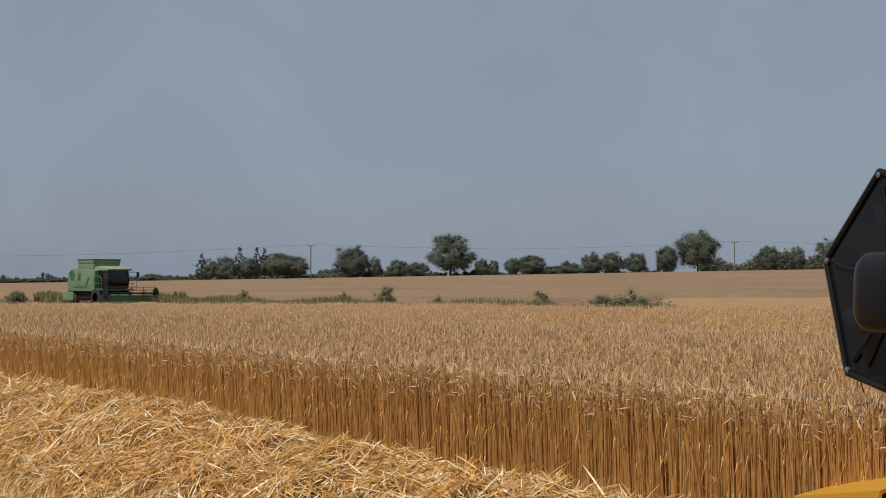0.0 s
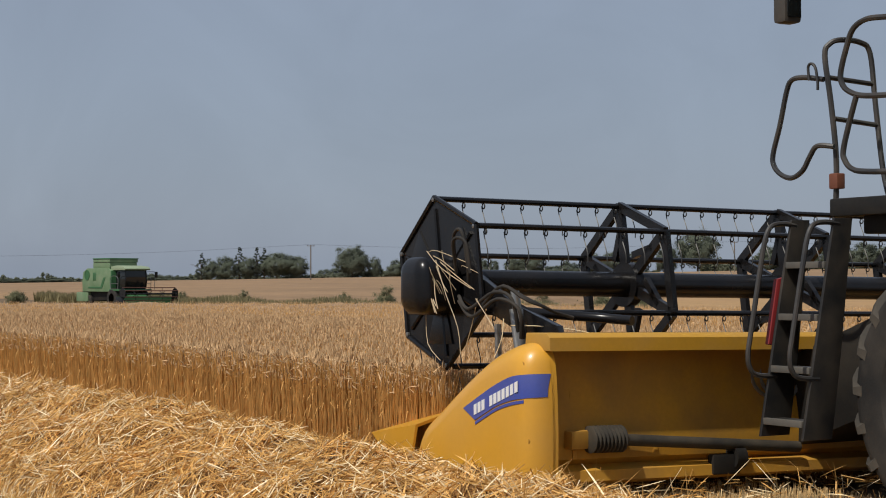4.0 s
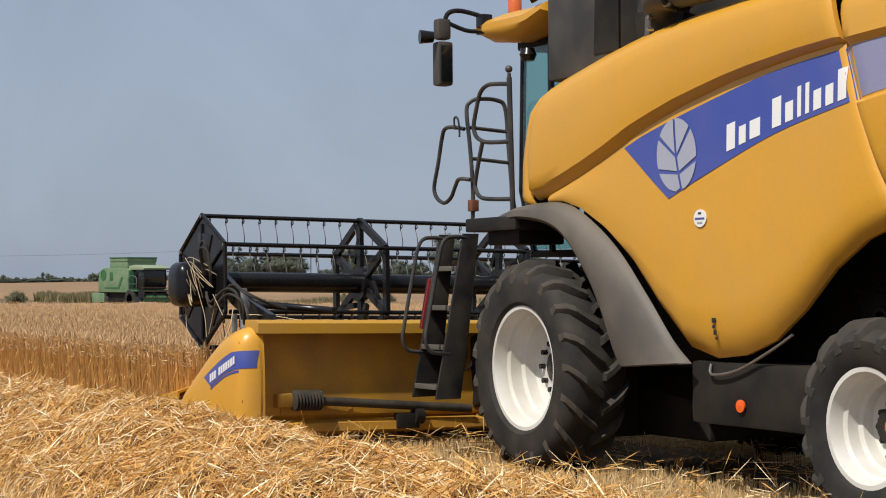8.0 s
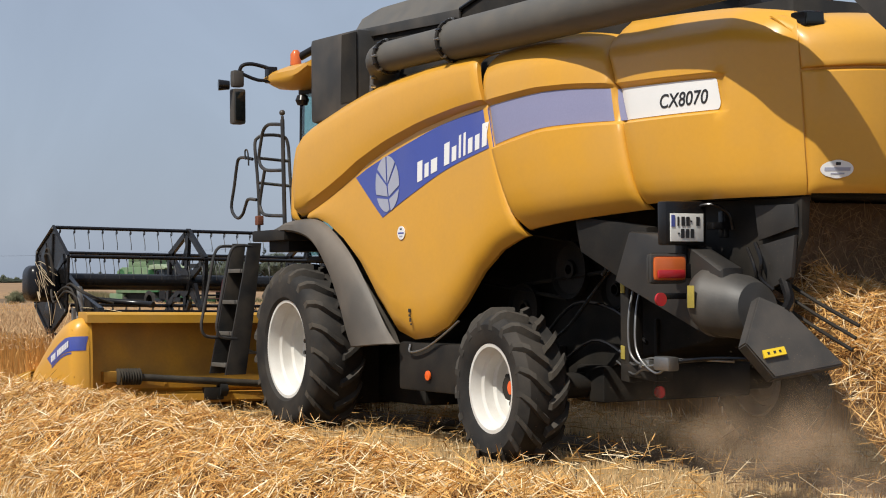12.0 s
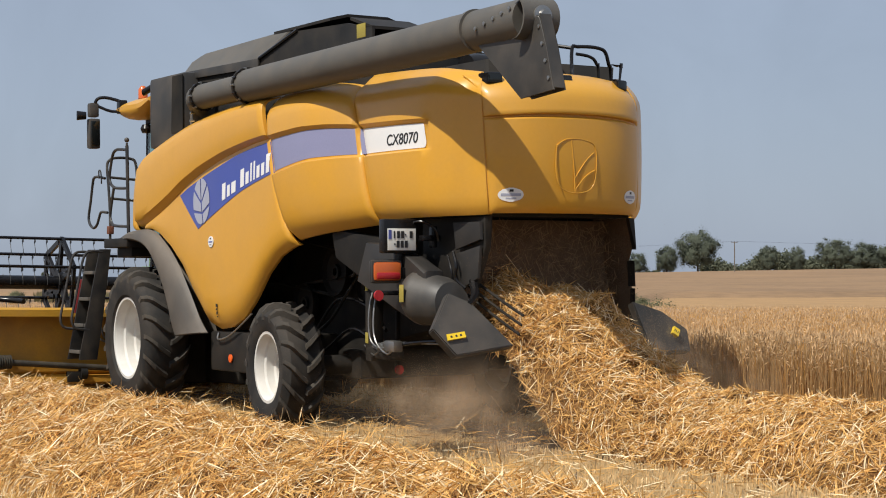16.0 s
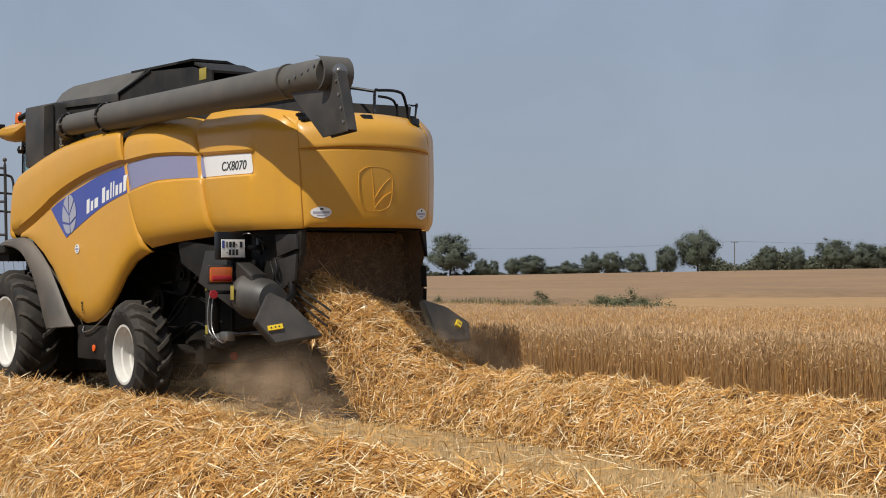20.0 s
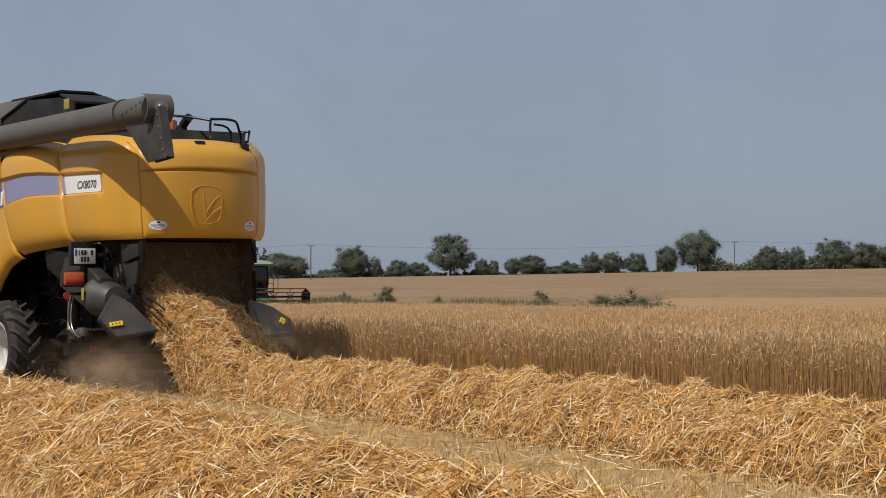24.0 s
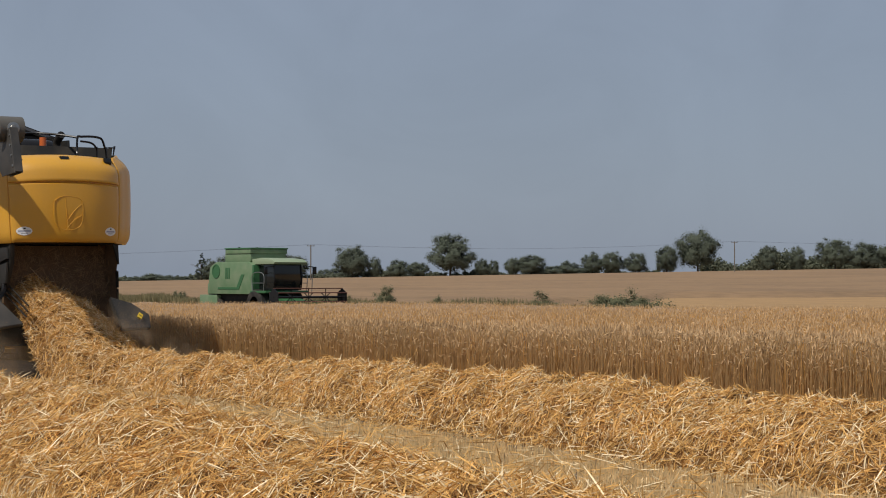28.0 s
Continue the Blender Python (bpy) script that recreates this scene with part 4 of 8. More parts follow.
for x, y, z in ((-3.3, 0.98, 2.0), (-3.62, 1.02, 1.95), (-4.22, 1.3, 0.95)):
    bm = bmesh.new()
    box(bm, x - 0.06, x + 0.06, y - 0.03, y + 0.03, z - 0.05, z + 0.05, 0.012)
    lathe(bm, [(0.001, 0.03), (0.02, 0.03), (0.02, 0.07), (0.001, 0.07)], 8, (x, y, z))
    part("valve_block", bm, M_STEEL, harvester)
# couplings, hoses and the hitch behind the rear axle
for pts, r, mt in (([(-3.9, 1.15, 1.75), (-4.0, 1.32, 1.4), (-4.05, 1.35, 1.05), (-4.25, 1.35, 0.95), (-4.5, 1.35, 1.0)], 0.011, M_STEEL), ([(-4.0, 1.15, 1.75), (-4.1, 1.32, 1.4), (-4.15, 1.35, 1.05), (-4.4, 1.35, 0.9), (-4.55, 1.33, 1.0)], 0.011, M_STEEL),
                   ([(-4.5, 1.3, 1.0), (-5.0, 1.2, 1.05), (-5.6, 1.1, 1.05)], 0.02, M_BLACK), ([(-3.4, 1.05, 2.1), (-3.6, 1.2, 1.9), (-3.5, 1.25, 1.7)], 0.02, M_BLACK), ([(-3.2, 1.05, 2.0), (-3.5, 1.22, 1.95), (-3.9, 1.2, 2.0)], 0.010, M_STEEL)):
    bm = bmesh.new()
    pipe(bm, pts, r, 8)
    part("hydraulic_hose", bm, mt, harvester)
bm = bmesh.new()
box(bm, -4.62, -4.42, 1.28, 1.40, 0.93, 1.05, 0.02)
part("coupling_block", bm, M_STEEL, harvester)
bm = bmesh.new()
box(bm, -3.85, -3.72, 1.05, 1.22, 0.75, 1.9, 0.02)
box(bm, -4.25, -3.72, 1.02, 1.22, 0.80, 0.93, 0.03)
part("hitch_frame", bm, M_CHASSIS, harvester)
bm = bmesh.new()
lathe(bm, [(0.001, 0), (0.055, 0), (0.055, 0.025), (0.001, 0.025)], 16)
for v in bm.verts:
    v.co = Vector((-3.80 - v.co.y, 0.82 + v.co.x, 0.64 + v.co.z))
part("rear_reflector", bm, M_RED, harvester, "round red reflector")
bm = bmesh.new()
box(bm, -3.795, -3.755, 0.80, 0.84, 0.60, 1.3, 0.005)
part("reflector_post", bm, M_CHASSIS, harvester)
for z in (1.55, 0.95):
    bm = bmesh.new()
    box(bm, -3.80, -3.74, 1.222, 1.23, z, z + 0.12, 0.002)
    part("warning_label", bm, M_LABEL_DULL, harvester)
bm = bmesh.new()
box(bm, -5.45, -5.35, -1.0, 1.0, 1.1, 2.35, 0.02)
part("straw_hood_curtain", bm, M_DUSTED, harvester)
# Added panel over the opening; it blocks sun that struck the curtain.
bm = bmesh.new()
box(bm, -5.88, -4.8, -1.05, 1.12, 2.375, 2.41, 0.005)
part("hood_roof", bm, M_CHASSIS, harvester)

# cab: pillars, glass, roof with visor, beacon, mirror
bm = bmesh.new()
box(bm, 0.90, 2.06, -1.36, 1.36, 3.55, 4.53, 0.06)
part("cab_rear_housing", bm, M_GREY, harvester, "dark grey housing behind the cab")
# Flat near-black plate painted in for a shaded recess in the housing.
bm = bmesh.new()
prism(bm, [(0.90, 3.72), (1.28, 3.72), (1.24, 4.49), (0.90, 4.49)], 1.362, 1.372, 0)
part("housing_seam_plate", bm, M_NEAR_BLACK, harvester)
for s in (1, -1):
    bm = bmesh.new()
    prism(bm, [(2.26, 1.98), (2.98, 1.98), (3.18, 2.6), (3.13, 4.0), (2.26, 4.0)], s * 0.92 - 0.004, s * 0.92 + 0.004)
    pane = part("cab_side_pane", bm, M_GLASS, harvester, "green-tinted cab side window")
    pane.visible_shadow = False
bm = bmesh.new()
sheet(bm, [[(3.0, y, 1.98), (3.2, y, 2.6), (3.15, y, 4.0)] for y in (0.88, 0.4, -0.4, -0.88)], (0.006, 0, 0))
pane = part("windscreen", bm, M_GLASS, harvester, "green-tinted curved windscreen")
pane.visible_shadow = False
bm = bmesh.new()
box(bm, 2.25, 2.62, -0.3, 0.3, 2.0, 2.5, 0.05)
box(bm, 2.25, 2.42, -0.27, 0.27, 2.45, 3.15, 0.06)
part("driver_seat", bm, M_GREY, harvester)
bm = bmesh.new()
box(bm, 2.2, 3.05, -0.92, 0.92, 1.9, 1.97, 0.01)
part("cab_floor", bm, M_CHASSIS, harvester)
for s in (1, -1):
    for pts in (((2.22, s * 0.93, 1.95), (2.22, s * 0.93, 4.02)), ((2.62, s * 0.94, 1.95), (2.62, s * 0.94, 4.02)), ((3.0, s * 0.90, 1.95), (3.22, s * 0.90, 2.6), (3.17, s * 0.90, 4.02))):
        bm = bmesh.new()
        pipe(bm, pts, 0.035, 8, round_path=False)
        part("cab_pillar", bm, M_BLACK, harvester)
bm = bmesh.new()
rings = []
for u in [0, 0.02, 0.06, 0.14] + arc(0.25, 0.75, 8) + [0.86, 0.94, 0.98, 1.0]:
    e = abs(2 * u - 1)
    k = math.sqrt(max(0.05, 1 - e ** 10))
    yy = 1.28 * (2 * u - 1)
    loop = [(2.2, 4.32), (2.6, 4.36), (3.1, 4.37), (3.45, 4.33), (3.56, 4.25), (3.53, 4.14), (3.35, 4.03), (3.0, 3.97), (2.7, 4.02), (2.5, 4.12), (2.2, 4.16)]
    rings.append([bm.verts.new((2.9 + (x - 2.9) * (0.85 + 0.15 * k), yy, 4.22 + (z - 4.22) * k * (1.0 if z > 4.2 else 0.35 + 0.65 * e * e))) for x, z in loop])
for p, q in zip(rings, rings[1:]):
    for k in range(len(p)):
        bm.faces.new((p[k], p[(k + 1) % len(p)], q[(k + 1) % len(p)], q[k]))
bm.faces.new(rings[0])
bm.faces.new(rings[-1])
roof = part("cab_roof", bm, M_YELLOW, harvester, "yellow cab roof with lamp visor")
bm = bmesh.new()
box(bm, 2.5, 3.3, -0.9, 0.9, 4.0, 4.12, 0.03)
part("roof_underside", bm, M_CHASSIS, roof)
bm = bmesh.new()
lathe(bm, [(0.001, -0.06), (0.06, -0.06), (0.085, 0), (0.06, 0.06), (0.001, 0.07)], 16)
for v in bm.verts:
    v.co = Vector((2.78 + v.co.z, 1.10 + v.co.x, 3.90 + v.co.y))
part("roof_lamp", bm, M_BLACK, roof)
bm = bmesh.new()
pipe(bm, [(3.25, 0.95, 4.28), (3.25, 0.95, 4.38)], 0.075, 14, False)
beacon = part("beacon", bm, M_BLACK, harvester, "orange warning beacon")
bm = bmesh.new()
pipe(bm, [(3.25, 0.95, 4.38), (3.25, 0.95, 4.52), (3.25, 0.95, 4.57)], [0.07, 0.068, 0.03], 14, False)
part("beacon_lens", bm, M_AMBER, beacon)
bm = bmesh.new()
pipe(bm, [(3.40, 1.18, 4.32), (3.46, 1.30, 4.37), (3.52, 1.45, 4.40), (3.56, 1.55, 4.36), (3.58, 1.58, 4.2)], 0.024, 8)
pipe(bm, [(3.40, 1.18, 4.20), (3.48, 1.35, 4.20), (3.55, 1.50, 4.26), (3.58, 1.57, 4.3)], 0.022, 8)
box(bm, 3.33, 3.46, 1.16, 1.28, 4.16, 4.36, 0.015)
mirror = part("mirror_arm", bm, M_BLACK, harvester)
bm = bmesh.new()
box(bm, 3.52, 3.66, 1.50, 1.67, 3.65, 4.09, 0.035)
part("mirror_head", bm, M_GREY, mirror)
bm = bmesh.new()
box(bm, 3.508, 3.518, 1.52, 1.65, 3.69, 4.05, 0.004)
part("mirror_glass", bm, M_DARKGLASS, mirror)
bm = bmesh.new()
box(bm, 3.54, 3.66, 1.51, 1.66, 4.11, 4.32, 0.035)
part("wide_angle_mirror", bm, M_GREY, mirror)
bm = bmesh.new()
pipe(bm, [(3.58, 1.70, 4.13), (3.62, 1.83, 4.13)], [0.055, 0.07], 12, False)
part("side_lamp", bm, M_BLACK, mirror)
bm = bmesh.new()
pipe(bm, [(2.25, 1.2, 4.40), (2.4, 1.3, 4.38)], 0.05, 10, False)
part("rear_view_camera", bm, M_BLACK, harvester)

# platform, handrails and ladder on the left
bm = bmesh.new()
box(bm, 2.15, 3.12, 0.9, 1.62, 2.16, 2.30, 0.02)
box(bm, 2.3, 2.9, 1.0, 1.5, 2.02, 2.18, 0.02)
part("cab_platform", bm, M_CHASSIS, harvester)
bm = bmesh.new()
pipe(bm, [(2.36, 1.55, 2.30), (2.41, 1.55, 3.62)], 0.026, 8, False)
pipe(bm, [(2.41, 1.55, 3.56), (2.62, 1.55, 3.58), (2.80, 1.55, 3.585), (2.93, 1.55, 3.53), (3.0, 1.55, 3.40), (3.06, 1.55, 3.23), (3.04, 1.55, 3.14), (2.96, 1.55, 3.08), (2.80, 1.55, 3.04), (2.39, 1.55, 3.02)], 0.021, 8)
pipe(bm, [(2.90, 1.55, 3.05), (2.98, 1.55, 2.85), (3.04, 1.55, 2.67), (3.03, 1.55, 2.60), (2.96, 1.55, 2.53), (2.81, 1.55, 2.50), (2.37, 1.55, 2.48)], 0.021, 8)
rail = part("handrail", bm, M_RAIL, harvester, "dark grey tubular handrail loops on a post")
bm = bmesh.new()
pipe(bm, [(3.18, 1.5, 2.26), (3.17, 1.5, 2.62), (3.22, 1.5, 3.03), (3.28, 1.5, 3.38), (3.27, 1.46, 3.47), (3.24, 1.38, 3.50), (3.28, 1.15, 3.50), (3.27, 1.06, 3.42), (3.23, 1.05, 3.04), (3.16, 1.05, 2.55), (3.08, 1.05, 2.28)], 0.021, 8)
pipe(bm, [(3.26, 1.5, 3.22), (3.25, 1.06, 3.19)], 0.019, 8, False)
pipe(bm, [(3.19, 1.5, 2.91), (3.21, 1.06, 2.88)], 0.019, 8, False)
part("handrail", bm, M_RAIL, harvester, "dark grey ladder-shaped handrail")
bm = bmesh.new()
pipe(bm, [(3.24, 1.55, 3.20), (3.42, 1.58, 3.23), (3.53, 1.6, 3.22), (3.59, 1.6, 3.14), (3.67, 1.6, 2.89), (3.75, 1.6, 2.68), (3.74, 1.6, 2.59), (3.66, 1.6, 2.52), (3.54, 1.6, 2.49), (3.42, 1.6, 2.54), (3.34, 1.6, 2.64), (3.26, 1.6, 2.71), (3.14, 1.55, 2.70)], 0.02, 8)
gate = part("handrail", bm, M_RAIL, harvester, "dark grey swinging gate loop")
bm = bmesh.new()
pipe(bm, [(3.34, 1.6, 3.20), (3.35, 1.6, 3.30), (3.31, 1.6, 3.32), (3.27, 1.6, 3.28), (3.25, 1.6, 3.18), (3.25, 1.6, 3.12)], 0.011, 6)
part("gate_latch", bm, M_RAIL, rail)
bm = bmesh.new()
box(bm, 3.12, 3.21, 1.46, 1.54, 2.38, 2.50, 0.012)
part("gate_hinge", bm, M_HINGE, rail, "orange-brown gate hinge")
bm = bmesh.new()
pipe(bm, [(2.41, 1.55, 3.60), (2.41, 1.55, 3.66)], 0.018, 8, False)
bmesh.ops.create_icosphere(bm, subdivisions=2, radius=0.036, matrix=Matrix.Translation((2.415, 1.55, 3.70)))
part("post_knob", bm, M_RAIL, rail)
# boarding ladder: two side plates leaning in at the top, open treads between them, a tube loop on each
LADDER_X = (2.92, 3.37)


def ladder_y(z):
    """Outer edge of the ladder at a height."""
    return 2.07 - 0.20 * (z - 0.64)


for x in LADDER_X:
    bm = bmesh.new()
    prism(bm, [(ladder_y(0.60), 0.60), (ladder_y(2.17), 2.17), (ladder_y(2.17) - 0.17, 2.17), (ladder_y(1.2) - 0.24, 1.2), (ladder_y(0.60) - 0.27, 0.60)], x - 0.014, x + 0.014, 0.005, plane="yz")
    side_ = part("ladder_side", bm, M_LADDER, harvester)
    bm = bmesh.new()
    pipe(bm, [(x, 1.72, 2.13), (x, 1.84, 2.14), (x, 1.95, 2.12), (x, 2.01, 2.02), (x, 2.06, 1.80), (x, 2.15, 1.36), (x, 2.18, 1.20), (x, 2.165, 1.10), (x, 2.10, 1.045), (x, 1.92, 1.03)], 0.019, 8)
    part("ladder_rail", bm, M_RAIL, harvester)
for k in range(4):
    z = 0.70 + 0.375 * k
    y = ladder_y(z)
    bm = bmesh.new()
    box(bm, LADDER_X[0] + 0.016, LADDER_X[1] - 0.016, y - 0.20, y - 0.015, z, z + 0.03, 0.006)
    step_ = part("ladder_step", bm, M_LADDER, harvester)
    bm = bmesh.new()
    box(bm, LADDER_X[0] + 0.02, LADDER_X[1] - 0.02, y - 0.035, y + 0.005, z - 0.012, z + 0.036, 0.005)
    part("step_nosing", bm, M_AUGER, step_)
bm = bmesh.new()
prism(bm, [(1.80, 1.75), (1.87, 1.74), (1.96, 1.26), (1.89, 1.25)], 3.40, 3.45, 0.02, plane="yz")
part("red_extinguisher", bm, M_RED_DULL, harvester)

# grain tank covers, engine bay and rear rails
bm = bmesh.new()
box(bm, -3.9, 0.9, -1.22, 1.22, 3.68, 4.05, 0.03)
part("grain_tank", bm, M_CHASSIS, harvester, "dark grain tank")
bm = bmesh.new()
sheet(bm, [[(1.16 - 2.5 * v, yy, 4.77 + 0.16 * v) for v in arc(0, 1, 4)] for yy in arc(0.90, -0.90, 6)], (0, 0, -0.03))
part("tank_front_cover", bm, M_AUGER, harvester, "dusty sloping tank cover")
bm = bmesh.new()
sheet(bm, [[(1.62, 0.9, 4.69), (1.62, -0.9, 4.69)], [(1.16, 0.9, 4.77), (1.16, -0.9, 4.77)]], (0, 0, -0.03))
sheet(bm, [[(1.30, 1.16, 4.44), (1.30, -1.16, 4.44)], [(1.62, 0.9, 4.69), (1.62, -0.9, 4.69)]], (-0.02, 0, -0.02))
part("tank_front_wall", bm, M_AUGER, harvester)
for s in (1, -1):
    bm = bmesh.new()
    sheet(bm, [[(1.62 - 0.46 * min(1, 3 * f) - 2.5 * max(0, (f - 0.333) / 0.667), s * 0.90, 4.69 + 0.08 * min(1, 3 * f) + 0.16 * max(0, (f - 0.333) / 0.667)) for f in arc(0, 1, 9)],
               [(1.30 - 2.28 * f, s * 1.16, 4.50 + 0.07 * f) for f in arc(0, 1, 9)]], (0, 0, -0.03))
    part("tank_slope_cover", bm, M_AUGER, harvester, "dusty sloping tank cover")
    bm = bmesh.new()
    prism(bm, [(1.30, 4.40), (1.30, 4.50), (-0.98, 4.57), (-0.98, 4.45)], s * 1.15, s * 1.18, 0.006)
    part("cover_flange", bm, M_GREY, harvester)
    bm = bmesh.new()
    prism(bm, [(1.12, 4.0), (1.12, 4.42), (-0.95, 4.48), (-1.0, 4.58), (-1.95, 4.85), (-3.23, 4.83), (-3.8, 4.70), (-3.8, 4.0)] if s > 0 else [(1.12, 4.0), (1.12, 4.42), (-3.2, 4.50), (-3.2, 4.0)], s * 1.10, s * 1.14, 0.006)
    part("tank_side_extension", bm, M_CHASSIS, harvester)
    bm = bmesh.new()
    pipe(bm, [(-0.98, s * 1.16, 4.57), (-2.0, s * 1.15, 4.86 if s > 0 else 4.52)], 0.022, 6, False)
    part("cover_edge_bar", bm, M_BLACK, harvester)
bm = bmesh.new()
sheet(bm, [[(-1.36 - 1.45 * v, yy, 4.94 + 0.07 * v - (0.06 if yy > 1 else 0) - 0.31 * max(0.0, 0.35 - yy)) for v in arc(0, 1, 3)] for yy in (1.14, 0.9, 0.35, -0.4, -1.14)], (0, 0, -0.035))
part("tank_top_cover", bm, M_CHASSIS, harvester)
bm = bmesh.new()
sheet(bm, [[(-3.3 - 0.5 * v, yy, 4.89 - 0.16 * v - 0.31 * max(0.0, 0.35 - yy)) for v in arc(0, 1, 3)] for yy in (1.14, 0.35, -0.7)], (0, 0, -0.035))
part("tank_rear_cover", bm, M_CHASSIS, harvester)
bm = bmesh.new()
box(bm, -1.45, -1.40, -1.1, 1.1, 4.0, 4.45, 0.005)
box(bm, -3.75, -3.70, -0.7, 1.1, 4.0, 4.50, 0.005)
part("tank_cross_wall", bm, M_CHASSIS, harvester)
bm = bmesh.new()
box(bm, -3.66, -3.46, 1.142, 1.148, 4.62, 4.78, 0.003)
part("warning_label", bm, M_LABEL_DULL, harvester)
bm = bmesh.new()
box(bm, -5.5, -4.0, -1.0, 0.7, 3.68, 4.12, 0.06)
pipe(bm, [(-4.9, -0.2, 4.1), (-4.9, -0.2, 4.3), (-5.1, -0.2, 4.42)], 0.07, 12)
part("engine_cover", bm, M_CHASSIS, harvester)
bm = bmesh.new()
lathe(bm, [(0.001, -0.3), (0.2, -0.3), (0.22, -0.2), (0.22, 0.2), (0.2, 0.3), (0.001, 0.3)], 20, (-4.6, 0.1, 4.15))
part("air_cleaner", bm, M_BLACK, harvester)
bm = bmesh.new()
pipe(bm, [(-5.4, 0.26, 4.10), (-5.4, 0.26, 4.33)], 0.06, 12, False)
part("rear_beacon", bm, M_AMBER, harvester, "orange beacon on the engine deck")
bm = bmesh.new()
pipe(bm, [(-5.75, -0.22, 3.88), (-5.75, -0.22, 4.30), (-5.75, -0.30, 4.34), (-5.75, -0.58, 4.34), (-5.74, -0.70, 4.26), (-5.72, -0.78, 3.92)], 0.02, 8)
pipe(bm, [(-5.75, -0.28, 4.26), (-5.75, -0.46, 4.24), (-5.74, -0.56, 4.16), (-5.73, -0.60, 3.90)], 0.018, 8)
pipe(bm, [(-5.75, -0.24, 4.32), (-5.5, 0.0, 4.38), (-5.2, 0.35, 4.42), (-4.7, 0.6, 4.42)], 0.02, 8)
pipe(bm, [(-5.71, -0.74, 4.08), (-5.7, -0.90, 4.06), (-5.7, -0.93, 4.2)], 0.018, 8)
pipe(bm, [(-5.7, -0.93, 4.2), (-5.7, -0.94, 3.88)], 0.018, 8, False)
part("deck_rail", bm, M_BLACK, harvester)
# lamp on the far side of the hood
bm = bmesh.new()
box(bm, -5.62, -5.50, -1.16, -1.02, 1.72, 1.92, 0.03)
part("far_side_lamp", bm, M_BLACK, harvester)

# unloading auger along the left side, its elbow, flanges and spout
A0, A1 = Vector((-0.1, 1.60, 4.07)), Vector((-7.86, 1.80, 4.11))
bm = bmesh.new()
pipe(bm, [(0.30, 1.18, 3.50), (0.30, 1.22, 3.74), (0.27, 1.34, 3.95), (0.12, 1.50, 4.07), (-0.22, 1.60, 4.09)], 0.16, 20)
part("auger_elbow", bm, M_AUGER, harvester)
for k, (x, z) in enumerate(((0.24, 3.80), (0.23, 3.90), (0.19, 4.02), (0.08, 4.15))):
    bm = bmesh.new()
    pipe(bm, [(x - 0.04, 1.52, z), (x - 0.04, 1.58, z)], 0.018, 6, False)
    part("elbow_bolt", bm, M_STEEL, harvester)
bm = bmesh.new()
prism(bm, [(0.30, 3.72), (0.28, 3.96), (0.18, 4.17), (0.02, 4.25), (0.0, 4.19), (0.12, 4.12), (0.2, 3.94), (0.2, 3.72)], 1.36, 1.54, 0.01)
part("elbow_seam_flange", bm, M_AUGER, harvester)
bm = bmesh.new()
pipe(bm, [A0, A0.lerp(A1, 0.2)], 0.16, 28, False)
auger = part("unloading_auger", bm, M_AUGER, harvester, "long dusty grey unloading auger tube")
bm = bmesh.new()
pipe(bm, [A0.lerp(A1, 0.2), A1], 0.20, 28, False)
part("auger_extension", bm, M_AUGER, auger)
d = (A1 - A0).normalized()
for f in (0.02, 0.20):
    c = A0.lerp(A1, f)
    bm = bmesh.new()
    pipe(bm, [c - d * 0.02, c + d * 0.02], 0.19 if f < 0.1 else 0.225, 28, False)
    fl = part("auger_flange", bm, M_CHASSIS, auger)
    for k in range(14):
        a = 2 * math.pi * k / 14
        q = c + Vector((0, math.cos(a), math.sin(a))) * (0.178 if f < 0.1 else 0.212)
        bm = bmesh.new()
        pipe(bm, [q - d * 0.04, q + d * 0.04], 0.016, 6, False)
        part("flange_bolt", bm, M_STEEL if k % 3 == 0 else M_BLACK, auger)
bm = bmesh.new()
rows = []
for a in arc(0, math.pi, 10):
    rows.append([(A1.x - 0.19 * math.sin(a), A1.y + 0.2 * (1 - 2 * u), A1.z + 0.20 * math.cos(a)) for u in arc(0, 1, 4)])
sheet(bm, rows, (0.02, 0, 0))
part("spout_end_cap", bm, M_AUGER, auger)
bm = bmesh.new()
SIDE = [(-7.05, 3.99), (-7.82, 3.37), (-8.34, 3.41), (-8.23, 3.80), (-8.13, 4.08), (-7.88, 4.20)]
prism(bm, SIDE, A1.y + 0.07, A1.y + 0.09, 0.006)
prism(bm, SIDE, A1.y - 0.05, A1.y - 0.03, 0.006)
sheet(bm, [[(-8.13, yy, 4.12), (-8.23, yy, 3.8), (-8.34, yy, 3.43)] for yy in (A1.y - 0.04, A1.y + 0.02, A1.y + 0.08)], (0.02, 0, 0))
sheet(bm, [[(-7.15, yy, 3.94), (-7.48, yy, 3.67), (-7.82, yy, 3.39)] for yy in (A1.y - 0.04, A1.y + 0.02, A1.y + 0.08)], (0.02, 0, 0))
part("spout_flap", bm, M_GREY, auger, "dusty rubber discharge spout")
for x, z in ((-7.23, 4.08), (-7.38, 4.11), (-7.53, 4.14), (-7.67, 4.17), (-7.80, 4.20), (-8.12, 4.0), (-8.17, 3.84), (-8.22, 3.68), (-8.27, 3.52)):
    bm = bmesh.new()
    lathe(bm, [(0.02, 0), (0.02, 0.012), (0.001, 0.014)], 8, (x, A1.y + (0.192 if x > -7.9 else 0.09), z))
    part("flap_bolt", bm, M_STEEL, auger)
bm = bmesh.new()
lathe(bm, [(0.10, 0), (0.10, 0.02), (0.06, 0.03), (0.05, 0.06), (0.001, 0.06)], 16)
